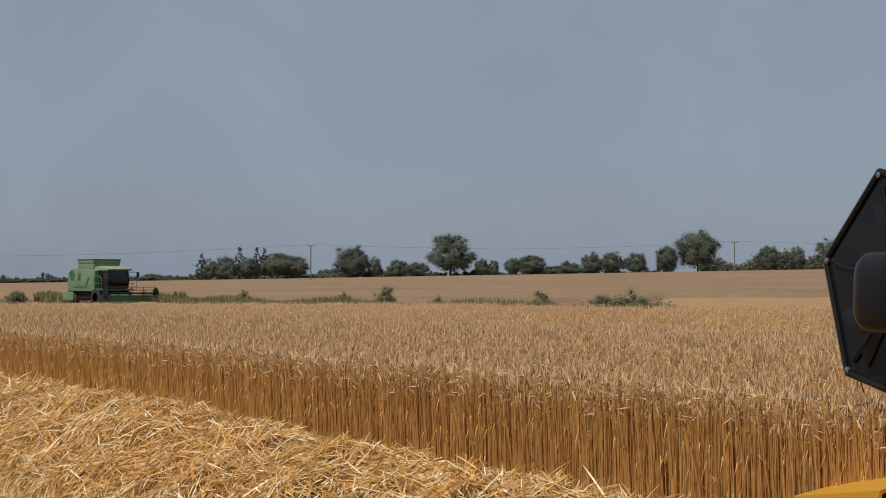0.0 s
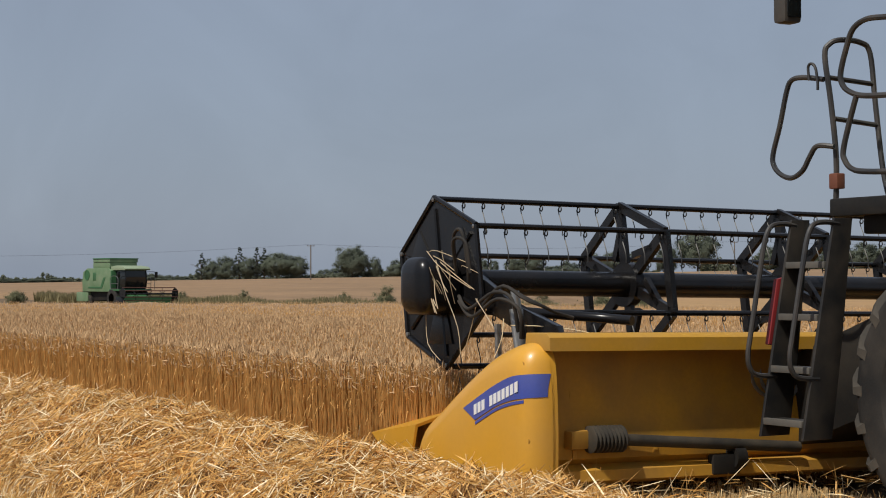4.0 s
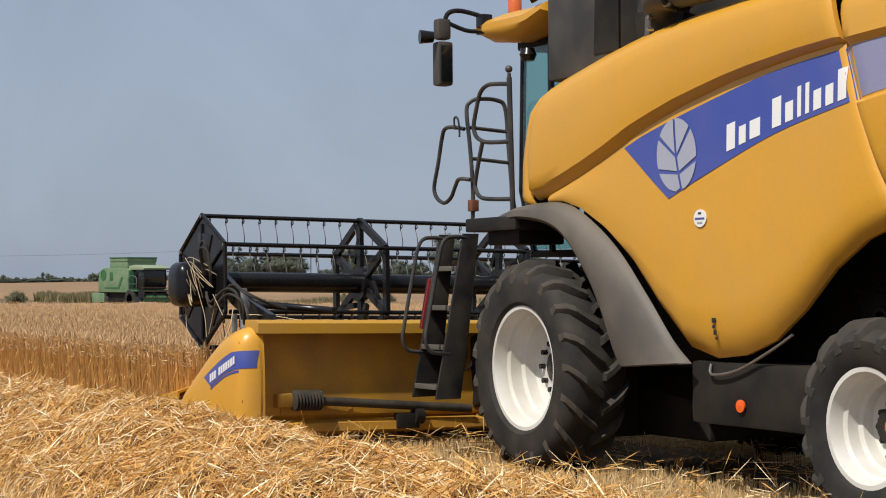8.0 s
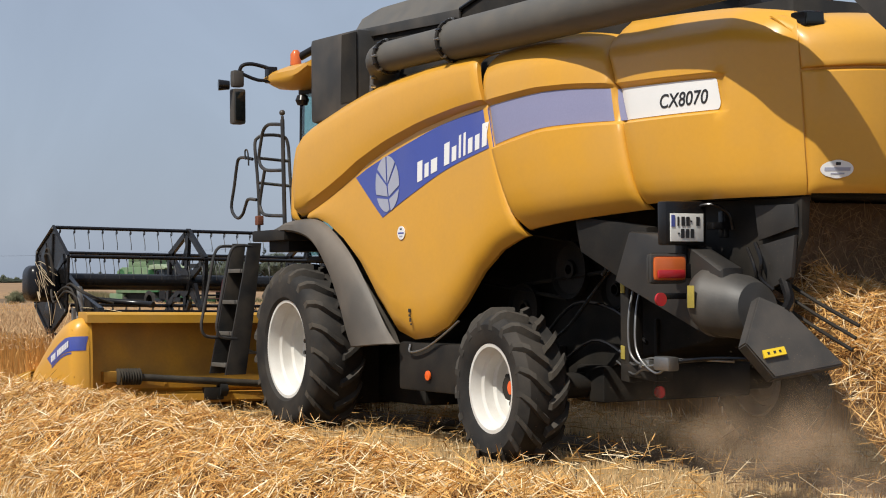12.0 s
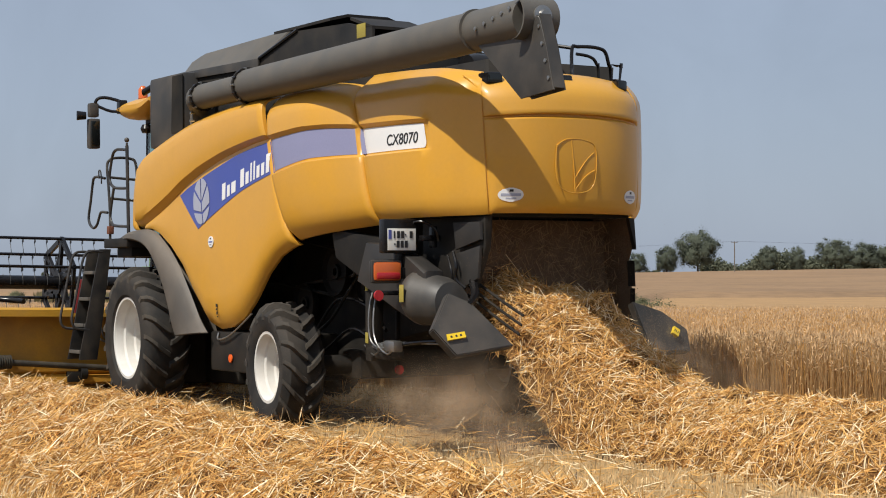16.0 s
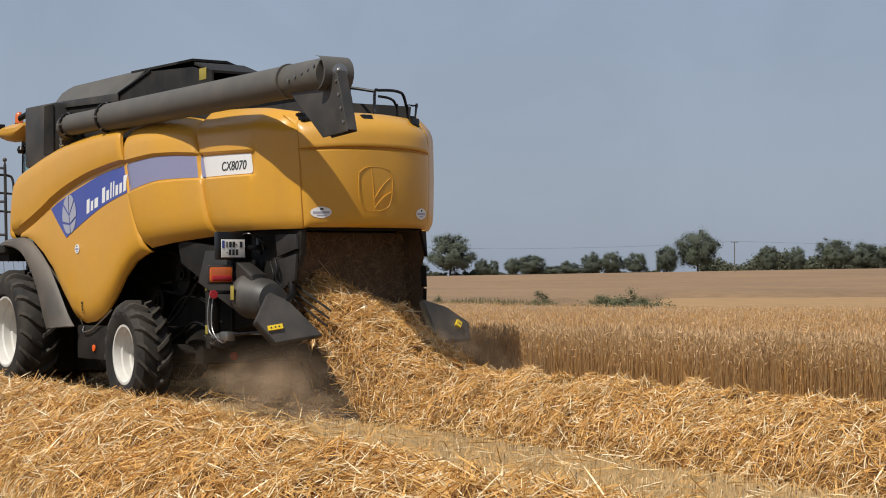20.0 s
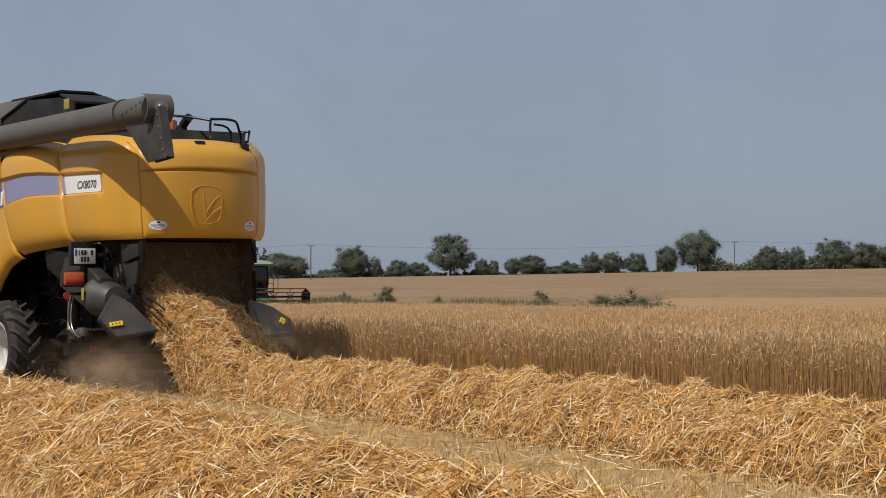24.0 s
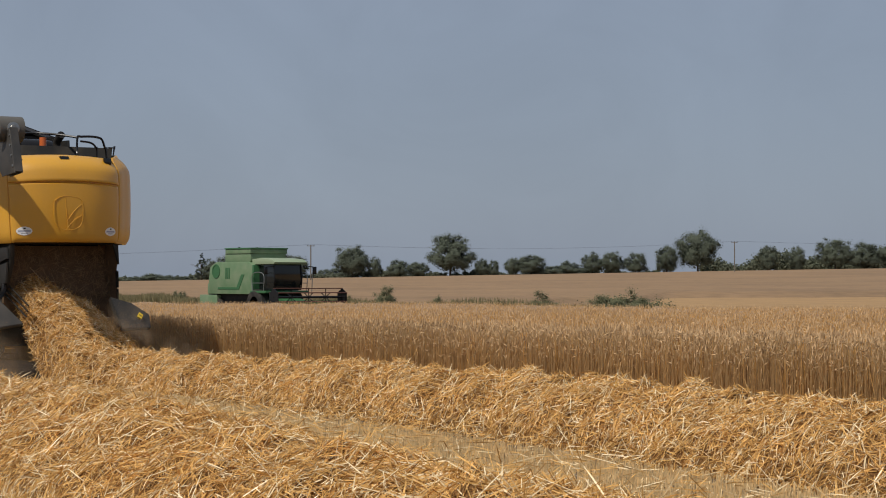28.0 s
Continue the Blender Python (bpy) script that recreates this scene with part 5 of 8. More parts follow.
for v in bm.verts:
    v.co = Vector((A1.x - 0.185 - v.co.y, A1.y + v.co.x, A1.z + v.co.z))
part("auger_bearing", bm, M_STEEL, auger)
bm = bmesh.new()
pipe(bm, [A1 + Vector((0.9, 0, 0)), A1 + Vector((0.94, 0, 0))], 0.207, 28, False)
part("auger_band", bm, M_AUGER, auger)

# feeder house
bm = bmesh.new()
prism(bm, [(2.2, 1.9), (2.2, 1.1), (4.6, 0.25), (4.6, 1.0)], -0.75, 0.75, 0.03)
part("feeder_house", bm, M_CHASSIS, harvester)

# ---- header ----
HW = 3.12
bm = bmesh.new()
prism(bm, [(4.60, 1.15), (4.56, 1.15), (4.56, 0.80), (4.51, 0.52), (4.53, 0.30), (4.62, 0.22), (4.95, 0.12), (5.75, 0.10), (5.75, 0.13), (4.98, 0.16), (4.68, 0.26), (4.60, 0.36)], -HW, HW, 0)
header = part("header", bm, M_YELLOW_DUST_SHADE, harvester, "yellow grain header, dusty back sheet with shade in its colour")
bm = bmesh.new()
prism(bm, [(4.34, 1.12), (4.34, 1.22), (4.38, 1.25), (4.66, 1.25), (4.68, 1.12)], -HW, HW, 0.015)
part("top_beam", bm, M_YELLOW_BEAM, header)
bm = bmesh.new()
prism(bm, [(4.44, 0.14), (4.44, 0.22), (4.60, 0.26), (4.60, 0.10)], -HW, HW, 0.015)
part("lower_beam", bm, M_YELLOW_DUST_SHADE, header)
for y in (2.86, 2.1, 1.35, -0.9, -1.7, -2.5):
    bm = bmesh.new()
    prism(bm, [(4.57, 1.10), (4.53, 1.02), (4.48, 0.62), (4.46, 0.48), (4.46, 0.30), (4.57, 0.30)], y - 0.02, y + 0.02, 0.004)
    part("back_rib", bm, M_YELLOW_DUST_SHADE, header)
bm = bmesh.new()
rows = []
for i in range(121):
    a = i * 0.42
    y = 2.9 - 5.8 * i / 120
    rows.append([(5.05 + r * math.cos(a), y, 0.44 + r * math.sin(a)) for r in (0.14, 0.26)])
sheet(bm, rows, (0, 0.008, 0))
lathe(bm, [(0.001, -2.95), (0.14, -2.95), (0.14, 2.95), (0.001, 2.95)], 16, (5.05, 0, 0.44))
part("feed_auger", bm, M_STEEL, header)
bm = bmesh.new()
for k in range(80):
    y = -2.96 + k * 0.075
    v0 = [bm.verts.new(q) for q in ((5.72, y - 0.02, 0.10), (5.72, y + 0.02, 0.10), (5.72, y, 0.135), (5.88, y, 0.11))]
    for f in ((0, 1, 2), (0, 1, 3), (1, 2, 3), (2, 0, 3)):
        bm.faces.new([v0[i] for i in f])
part("knife_fingers", bm, M_STEEL, header, smooth=False)
SHEET_OUT = [(4.35, 0.10), (4.34, 0.55), (4.36, 0.95), (4.41, 1.12), (4.53, 1.18), (4.73, 1.15), (5.0, 1.05), (5.37, 0.85), (5.75, 0.62), (6.03, 0.44), (6.19, 0.18)]
END_RIM = ((3.08, 0.0), (3.10, 0.0), (3.155, 0.010), (3.205, 0.032), (3.245, 0.066), (3.276, 0.11), (3.295, 0.16), (3.305, 0.23), (3.31, 0.5), (3.312, 0.8))
END_C = (5.05, 0.2)
end_outline = [(q.x, q.z) for q in smooth_path([(x, 0, z) for x, z in SHEET_OUT], 4)]


def end_face(x, z):
    """How far out the rounded end panel stands over a point of its side view."""
    far = 1.0
    for (xa, za), (xb, zb) in zip(end_outline, end_outline[1:]):
        ux, uz, vx, vz = x - END_C[0], z - END_C[1], xb - xa, zb - za
        det = ux * vz - uz * vx
        if abs(det) > 1e-9:
            m = ((xa - END_C[0]) * vz - (za - END_C[1]) * vx) / det
            k = ((xa - END_C[0]) * uz - (za - END_C[1]) * ux) / det
            if m > 0 and -1e-6 <= k <= 1 + 1e-6:
                far = max(0.0, 1 - 1 / m)
    return float(np.interp(far, [q[1] for q in END_RIM[1:]], [q[0] for q in END_RIM[1:]]))


for s in (1, -1):
    bm = bmesh.new()
    rows = []
    cx, cz = END_C
    for w, inset in END_RIM:
        rows.append([(cx + (x - cx) * (1 - inset), s * w, cz + (z - cz) * (1 - inset)) for x, z in end_outline])
    sheet(bm, rows, (0, -s * 0.006, 0))
    prism(bm, [(cx + (x - cx) * 0.2, cz + (z - cz) * 0.2) for x, z in end_outline], s * 3.300, s * 3.312, 0)
    prism(bm, end_outline, s * 3.06, s * 3.08, 0)
    end = part("end_divider", bm, M_YELLOW, header, "rounded yellow end panel of the header")
    bm = bmesh.new()
    lo = smooth_path([(4.352, 0, 0.785), (4.44, 0, 0.772), (4.60, 0, 0.745), (4.80, 0, 0.69), (5.08, 0, 0.575)], 6)
    hi = smooth_path([(4.360, 0, 0.955), (4.44, 0, 0.947), (4.60, 0, 0.92), (4.86, 0, 0.83), (5.26, 0, 0.655)], 6)
    grid_ = [[(a.x + (b.x - a.x) * v, a.z + (b.z - a.z) * v) for v in arc(0, 1, 3)] for a, b in zip(lo, hi)]
    sheet(bm, [[(x - 0.004 * (i < 4), s * (end_face(x, z) + 0.006), z) for x, z in q] for i, q in enumerate(grid_)], (0, -s * 0.008, 0))
    badge = part("badge_band", bm, M_BLUE, header, "blue badge band")
    for k in range(11):
        if k == 3:
            continue
        bm = bmesh.new()
        x0 = 5.09 - 0.057 * k
        z0 = 0.612 + 0.0195 * k
        y0 = max(end_face(x0, z0), end_face(x0 - 0.04, z0 + 0.05))
        prism(bm, [(x0, z0), (x0 - 0.040, z0 + 0.014), (x0 - 0.040, z0 + 0.092), (x0, z0 + 0.078)], s * (y0 + 0.004), s * (y0 + 0.010), 0)
        part("badge_bar", bm, M_DECAL_WHITE, header)
    bm = bmesh.new()
    sheet(bm, [[(a.x, s * (end_face(a.x, a.z) + 0.005), a.z - 0.035), (a.x, s * (end_face(a.x, a.z) + 0.005), a.z - 0.012)] for a in lo[6:]], (0, -s * 0.008, 0))
    part("badge_line", bm, M_BLUE, header)
    # pointed crop divider ahead of the end panel
    bm = bmesh.new()
    for quad in ([(5.9, 3.0, 0.62), (6.10, 3.26, 0.47), (6.94, 3.22, 0.35), (6.78, 2.98, 0.45)], [(6.10, 3.26, 0.47), (6.2, 3.26, 0.14), (6.70, 3.20, 0.17), (6.94, 3.22, 0.35)], [(6.93, 3.2, 0.35), (6.76, 2.98, 0.45), (6.62, 3.0, 0.18), (6.69, 3.19, 0.17)]):
        vs = [bm.verts.new((x, s * y, z)) for x, y, z in quad]
        ws = [bm.verts.new((x, s * (y - 0.02), z - 0.02)) for x, y, z in quad]
        bm.faces.new(vs), bm.faces.new(ws)
        for i in range(4):
            bm.faces.new((vs[i], vs[(i + 1) % 4], ws[(i + 1) % 4], ws[i]))
    part("crop_divider", bm, M_YELLOW, header, "pointed yellow crop divider")
    for x, z in ((4.42, 1.02), (4.36, 0.46)):
        bm = bmesh.new()
        lathe(bm, [(0.022, 0), (0.022, s * 0.012), (0.001, s * 0.014)], 8, (x + 0.06, s * 3.255, z))
        part("panel_bolt", bm, M_YELLOW_DUST_SHADE, header)
# drive shaft behind the header, with its bellows
bm = bmesh.new()
pipe(bm, [(4.40, 2.62, 0.45), (4.38, 0.75, 0.33)], 0.045, 12, False)
shaft = part("drive_shaft", bm, M_SHAFT, header)
bm = bmesh.new()
prof = []
for k in range(9):
    y = 2.78 - k * 0.035
    prof += [(0.075, y), (0.105, y - 0.012), (0.105, y - 0.02)]
lathe(bm, [(0.001, 2.78)] + prof + [(0.05, 2.46)], 16, (4.40, 0, 0.45))
part("shaft_bellows", bm, M_SHAFT, header)
bm = bmesh.new()
box(bm, 4.40, 4.56, 2.74, 2.96, 0.38, 0.52, 0.02)
part("shaft_bracket", bm, M_YELLOW_DUST_SHADE, header)
bm = bmesh.new()
box(bm, 4.36, 4.44, 1.35, 1.62, 0.14, 0.30, 0.02)
lathe(bm, [(0.05, -0.05), (0.09, -0.05), (0.09, 0.05), (0.05, 0.05)], 14, (4.40, 1.36, 0.27), True)
part("transport_hook", bm, M_CHASSIS, header)
bm = bmesh.new()
for o in (0, 0.09):
    pipe(bm, [(4.53, 1.1 - o, 1.06), (4.50, 1.1 - o, 0.85), (4.48, 0.98 - o, 0.74), (4.48, 0.8 - o, 0.75), (4.49, 0.74 - o, 0.9), (4.52, 0.74 - o, 1.04)], 0.016, 8)
part("back_hose", bm, M_STEEL, header)
# reel arms and lift rams at both ends
for s in (1, -1):
    bm = bmesh.new()
    prism(bm, [(4.55, 1.16), (4.60, 1.30), (5.2, 1.45), (5.85, 1.74), (5.98, 1.62), (5.6, 1.40), (5.1, 1.22)], s * 2.86, s * 2.94, 0.012)
    arm = part("reel_arm", bm, M_BLACK, header)
    bm = bmesh.new()
    pipe(bm, [(4.95, s * 3.02, 1.05), (5.03, s * 3.02, 1.42)], 0.032, 10, False)
    pipe(bm, [(5.03, s * 3.02, 1.42), (5.06, s * 3.02, 1.56)], 0.02, 10, False)
    part("lift_ram", bm, M_STEEL, header)
    bm = bmesh.new()
    pipe(bm, [(5.35, s * 3.0, 0.75), (5.36, s * 3.0, 1.3)], 0.022, 8, False)
    part("prop_rod", bm, M_STEEL, header)
bm = bmesh.new()
pipe(bm, [(4.62, 2.2, 1.34), (4.9, 2.35, 1.36), (5.2, 2.85, 1.40)], 0.04, 10)
part("hose_sleeve", bm, M_BLACK, header)
HX, HZ = 6.25, 1.60
bm = bmesh.new()
vs = bmesh.ops.create_cube(bm, size=1.0)["verts"]
bmesh.ops.bevel(bm, geom=list(bm.edges), offset=0.30, segments=6, profile=0.5, affect="EDGES")
for v in bm.verts:
    v.co = Vector((HX - 0.15 + v.co.x * 0.42 * (1 - 0.12 * v.co.z), 3.15 + v.co.y * 0.34, HZ + 0.0 + v.co.z * 0.47))
part("reel_motor_cover", bm, M_BLACK, header, "rounded black reel drive cover")
bm = bmesh.new()
box(bm, HX - 0.02, HX + 0.30, 3.02, 3.08, HZ - 0.24, HZ - 0.10, 0.01)
part("cover_bracket", bm, M_BLACK, header)
for pts in ([(5.62, 3.16, 1.78), (5.5, 3.24, 2.0), (5.38, 3.24, 2.02), (5.36, 3.2, 1.75), (5.42, 3.16, 1.6)], [(5.6, 3.16, 1.7), (5.48, 3.26, 1.95), (5.33, 3.24, 1.94), (5.32, 3.2, 1.7)],
            [(5.6, 3.14, 1.52), (5.35, 3.2, 1.42), (5.05, 3.16, 1.55), (4.85, 3.12, 1.5), (4.86, 3.06, 1.25)], [(5.6, 3.14, 1.48), (5.3, 3.2, 1.36), (5.0, 3.16, 1.5), (4.78, 3.1, 1.42), (4.82, 3.06, 1.2)],
            [(5.3, 3.1, 1.45), (5.0, 3.1, 1.6), (4.74, 3.0, 1.45), (4.7, 2.7, 1.36)]):
    bm = bmesh.new()
    pipe(bm, pts, 0.014, 8)
    part("hydraulic_hose", bm, M_RUBBER, header)
# loose straw caught on the reel drive
rs_ = random.Random(17)
STRANDS = (((5.91, 1.81), (5.75, 1.53), (5.57, 1.27), (5.53, 1.06)), ((6.0, 1.87), (5.85, 1.88), (5.34, 1.77)), ((5.77, 1.79), (5.50, 1.67), (5.25, 1.57)), ((5.95, 1.88), (5.72, 1.74), (5.27, 1.58)),
           ((5.16, 1.50), (4.91, 1.29)), ((5.27, 1.50), (5.35, 1.30), (5.47, 1.09)), ((6.04, 1.36), (6.01, 1.13), (5.81, 1.0)), ((5.88, 1.84), (5.74, 1.80), (5.55, 1.72)), ((5.80, 1.76), (5.70, 1.62), (5.62, 1.55)))
for k, line in enumerate(STRANDS):
    y = 3.17 + 0.02 * (k % 5)
    bm = bmesh.new()
    pipe(bm, [(x, y, z) for x, z in line], 0.0040, 4, per=3)
    part("caught_straw", bm, M_STRAW_CAUGHT, header)
# a tuft of ears hanging under the drive
for i in range(8):
    bm = bmesh.new()
    x = rs_.gauss(5.92, 0.02)
    pipe(bm, [(x, 3.2, 1.64), (x - rs_.uniform(0.0, 0.03), 3.2 + rs_.uniform(0, 0.03), 1.52), (x - rs_.uniform(-0.03, 0.10), 3.21, rs_.uniform(1.36, 1.44))], 0.005, 4, per=3)
    part("caught_ear", bm, M_STRAW_CAUGHT, header)
for i in range(7):
    x, z = rs_.gauss(5.72, 0.14), rs_.gauss(1.74, 0.08)
    ang, ln = rs_.uniform(-85, -10), rs_.uniform(0.12, 0.3)
    dx, dz = -ln * math.cos(radians(ang)), ln * math.sin(radians(ang))
    y = rs_.uniform(3.16, 3.3)
    bm = bmesh.new()
    pipe(bm, [(x, y, z), (x + dx * 0.5 + rs_.gauss(0, 0.03), y + 0.02, z + dz * 0.45 + 0.03), (x + dx, y - 0.03, z + dz)], 0.0022, 4, per=3)
    part("caught_straw", bm, M_STRAW_CAUGHT, header)
for pts in ([(4.9, 3.1, 1.3), (4.7, 2.8, 1.28), (4.55, 2.5, 1.22)], [(5.0, 3.1, 1.35), (4.95, 3.15, 1.2), (4.98, 3.2, 1.05)]):
    bm = bmesh.new()
    pipe(bm, pts, 0.0035, 4)
    part("caught_straw", bm, M_STRAW_PALE, header)

FIXED = ("unloading_auger", "cab_rear_housing", "housing_seam_plate", "front_axle", "rear_axle", "auger_elbow", "elbow_bolt", "elbow_seam_flange", "deflector_wing", "handrail", "post_knob", "ladder_side", "ladder_step", "ladder_rail", "step_nosing", "red_extinguisher")
# plan and lines of the bodywork: how far the sides stand out and where their seams lie
def bodywork(v, in_header):
    x, y, z = v
    s, a = (1 if y > 0 else -1), abs(y)
    if in_header:
        return x - 0.06 * ramp((a - 2.85) / 0.15), y + s * (0.09 * ramp(a) + 0.08 * ramp((a - 3.0) / 0.08)), z + 0.10 - 0.020 * (3.2 - y)
    low = 0.09 * ramp((2.8 - z) / 1.8) * ramp((x + 4.6) / 1.5)
    if z > 4.05 and x < 2.3:
        return x, y, z + float(np.interp(x, (-6, -2.8, 1.3), (-0.12, -0.15, 0.06))) * ramp((z - 4.05) / 0.1)
    high = np.interp(x, (-6, -2, 0.5, 2), (-0.08, -0.05, 0.05, 0.0)) * ramp((z - 2.2) / 0.8) * ramp((4.05 - z) / 0.1)
    k = ramp((a - 0.8) / 0.35) * ramp((2.5 - x) / 0.3) * ramp((4.05 - z) / 0.1)
    dx = np.interp(x, (-6.0, -5.3, -4.1, -3.0, -2.0, -0.5, 0.7, 2.0), (0.0, -0.15, -0.04, -0.25, -0.40, -0.33, -0.19, -0.05)) * k
    dy = np.interp(x, (-6.0, -5.3, -4.1, -3.0, -2.0, -0.3, 0.7, 2.0), (-0.07, 0.04, 0.01, 0.14, 0.19, 0.14, 0.08, 0.07)) * k * s + (0.16 * k if y < 0 else 0.0)
    if x < -5.7 and 2.3 < z < 4.05:
        f = ramp((-5.7 - x) / 0.3)
        dx = dx * (1 - f) - 0.14 * f * max(0.0, 1 - abs((y - 0.1) / 1.15) ** 4)
        dy = dy * (1 - f) + f * float(np.interp(y, (-1.0, 1.15), (0.20, -0.06)))
    return x + dx, y + dy, z + low + high


for ob in harvester.children_recursive:
    up = ob.parent
    if ob.type == "MESH" and ob.name.split(".")[0] not in FIXED and up not in (front_left, front_right, rear_left, rear_right, auger) and not up.name.startswith("deflector_wing"):
        head = ob is header or up is header
        for v in ob.data.vertices:
            v.co = bodywork(v.co, head)

# reel: axle, end shields and spiders turn; the tine bars ride round with their tines hanging
RR = 0.71
TIP = 1.15          # the header hangs a little lower at its far end
bm = bmesh.new()
lathe(bm, [(0.001, -2.98), (0.11, -2.98), (0.11, 2.98), (0.001, 2.98)], 20)
reel = part("reel", bm, M_BLACK, harvester, "black six-bar pick-up reel")
HZ += 0.068         # the reel's axle, on its raised arms
reel.matrix_basis = pose(HX, 0, HZ, TIP)
for s in (1, -1):
    bm = bmesh.new()
    hexa = [(RR * 1.02 * math.sin(radians(30 + 60 * k)), RR * 1.02 * math.cos(radians(30 + 60 * k))) for k in range(6)]
    prism(bm, hexa, s * 3.04, s * 3.055, 0)
    shield = part("reel_end_shield", bm, M_BLACK, reel, "six-sided black end shield")
    # raised plates on the shield's outer face
    for a0, q0, q1 in ((20, 0.30, 0.80), (140, 0.35, 0.78), (260, 0.30, 0.80)):
        ring_ = [(RR * q * math.sin(radians(a0 + d)), RR * q * math.cos(radians(a0 + d))) for q, d in ((q0, -22), (q1, -20), (q1, 22), (q0, 24))]
        bm = bmesh.new()
        prism(bm, ring_, s * 3.05, s * 3.068, 0.005)
        part("shield_plate", bm, M_BLACK, reel)
    bm = bmesh.new()
    for k in range(6):
        a, b = Vector((hexa[k][0], s * 3.06, hexa[k][1])), Vector((hexa[(k + 1) % 6][0], s * 3.06, hexa[(k + 1) % 6][1]))
        pipe(bm, [a, b], 0.022, 6, False)
        pipe(bm, [a * 0.25 + Vector((0, s * 3.06 * 0.75, 0)), a * 0.86 + Vector((0, s * 3.06 * 0.14, 0))], 0.018, 6, False)
    part("shield_rib", bm, M_BLACK, reel)
    for k in range(6):
        bm = bmesh.new()
        lathe(bm, [(0.02, 0), (0.02, s * 0.02), (0.001, s * 0.025)], 8, (hexa[k][0] * 0.97, s * 3.06, hexa[k][1] * 0.97))
        part("shield_bolt", bm, M_STEEL, reel)
for y in (1.12, -0.72, -2.5):
    bm = bmesh.new()
    lathe(bm, [(0.11, y - 0.02), (0.2, y - 0.02), (0.2, y + 0.07), (0.11, y + 0.07)], 18, closed=True)
    part("spider_hub", bm, M_BLACK, reel)
    for k in range(6):
        a, b = radians(30 + 60 * k), radians(90 + 60 * k)
        pa, pb = Vector((RR * math.sin(a), y, RR * math.cos(a))), Vector((RR * math.sin(b), y, RR * math.cos(b)))
        mid = Vector((0, y, 0))
        for nm, q0, q1, w in (("spider_rim", pa, pb, 0.04), ("spider_arm", mid.lerp(pa, 0.2), mid.lerp(pa, 0.98), 0.045), ("spider_brace", mid.lerp((pa + pb) / 2, 0.45), mid.lerp(pa, 0.72), 0.03)):
            dd = (q1 - q0).normalized()
            nn = Vector((dd.z, 0, -dd.x)) * w
            bm = bmesh.new()
            vs = [bm.verts.new(q) for q in (q0 + nn, q1 + nn, q1 - nn, q0 - nn)]
            ws = [bm.verts.new(v.co + Vector((0, 0.05, 0))) for v in vs]
            bm.faces.new(vs), bm.faces.new(ws)
            for i in range(4):
                bm.faces.new((vs[i], vs[(i + 1) % 4], ws[(i + 1) % 4], ws[i]))
            part(nm, bm, M_BLACK, reel, smooth=False)

tine_bars = []
bm = bmesh.new()
pipe(bm, [(0, -3.02, 0), (0, 3.02, 0)], 0.024, 8, False)
bar_me = part("tine_bar", bm, M_BLACK, harvester, "tine bar with hanging spring tines")
bm = bmesh.new()
pipe(bm, [(0.024 * math.sin(a), 0.006 * a / 6, -0.045 + 0.024 * math.cos(a)) for a in arc(0, 6.9, 8)], 0.0065, 4, False)
pipe(bm, [(0.022, 0.008, -0.045), (0.008, 0.008, -0.09), (-0.03, 0.01, -0.16), (-0.05, 0.01, -0.22), (-0.05, 0.01, -0.28)], 0.0055, 4, per=2)
tine = part("spring_tine", bm, M_TINE, bar_me)
tine.location = (0, -2.95, 0)
for k in range(6):
    if k:
        b = new("tine_bar", bar_me.data)
        b.parent = harvester
        b["label"] = bar_me["label"]
    else:
        b = bar_me
    for q in range(0 if k else 1, 31):
        t = new("spring_tine", tine.data)
        t.parent = b
        t.location = (0, -2.95 + q * 0.1967, 0)
    tine_bars.append(b)
# ---- the green combine on the far edge of the wheat: x ahead, y to its left ----
green = empty("combine_harvester", "faded green combine harvester with cream cab roof and dark reel", "combine harvester")


def gpart(name, shapes, mat, label="", parent=None):
    bm = bmesh.new()
    for sh in shapes:
        if sh[0] == "box":
            box(bm, *sh[1:])
        elif sh[0] == "prism":
            prism(bm, *sh[1:])
        elif sh[0] == "pipe":
            pipe(bm, *sh[1:])
        else:
            lathe(bm, *sh[1:])
    return part(name, bm, mat, parent or green, label)


gpart("side_body", [("prism", [(0.6, 1.35), (0.6, 3.05), (0.2, 3.25), (-3.2, 3.25), (-3.9, 2.95), (-4.0, 2.2), (-4.0, 1.35)], -1.35, 1.35, 0.06)], M_GREEN, "faded light green side panels")
gpart("rear_hood", [("prism", [(-3.6, 1.35), (-3.6, 2.9), (-4.5, 2.5), (-5.0, 1.9), (-5.0, 1.35)], -0.8, 0.8, 0.05)], M_GREEN)
gpart("front_wall", [("box", 0.6, 0.75, -1.35, 1.35, 1.5, 3.05, 0.03)], M_GREEN_DARK)
gpart("lower_body", [("prism", [(0.6, 0.7), (0.6, 1.36), (-4.6, 1.36), (-4.6, 1.0), (-3.0, 0.6)], -1.0, 1.0, 0.03)], M_CHASSIS)
gpart("tail_skirt", [("box", -5.1, -3.2, -1.3, 1.3, 0.55, 1.3, 0.05)], M_GREEN, "light green lower tail panel")
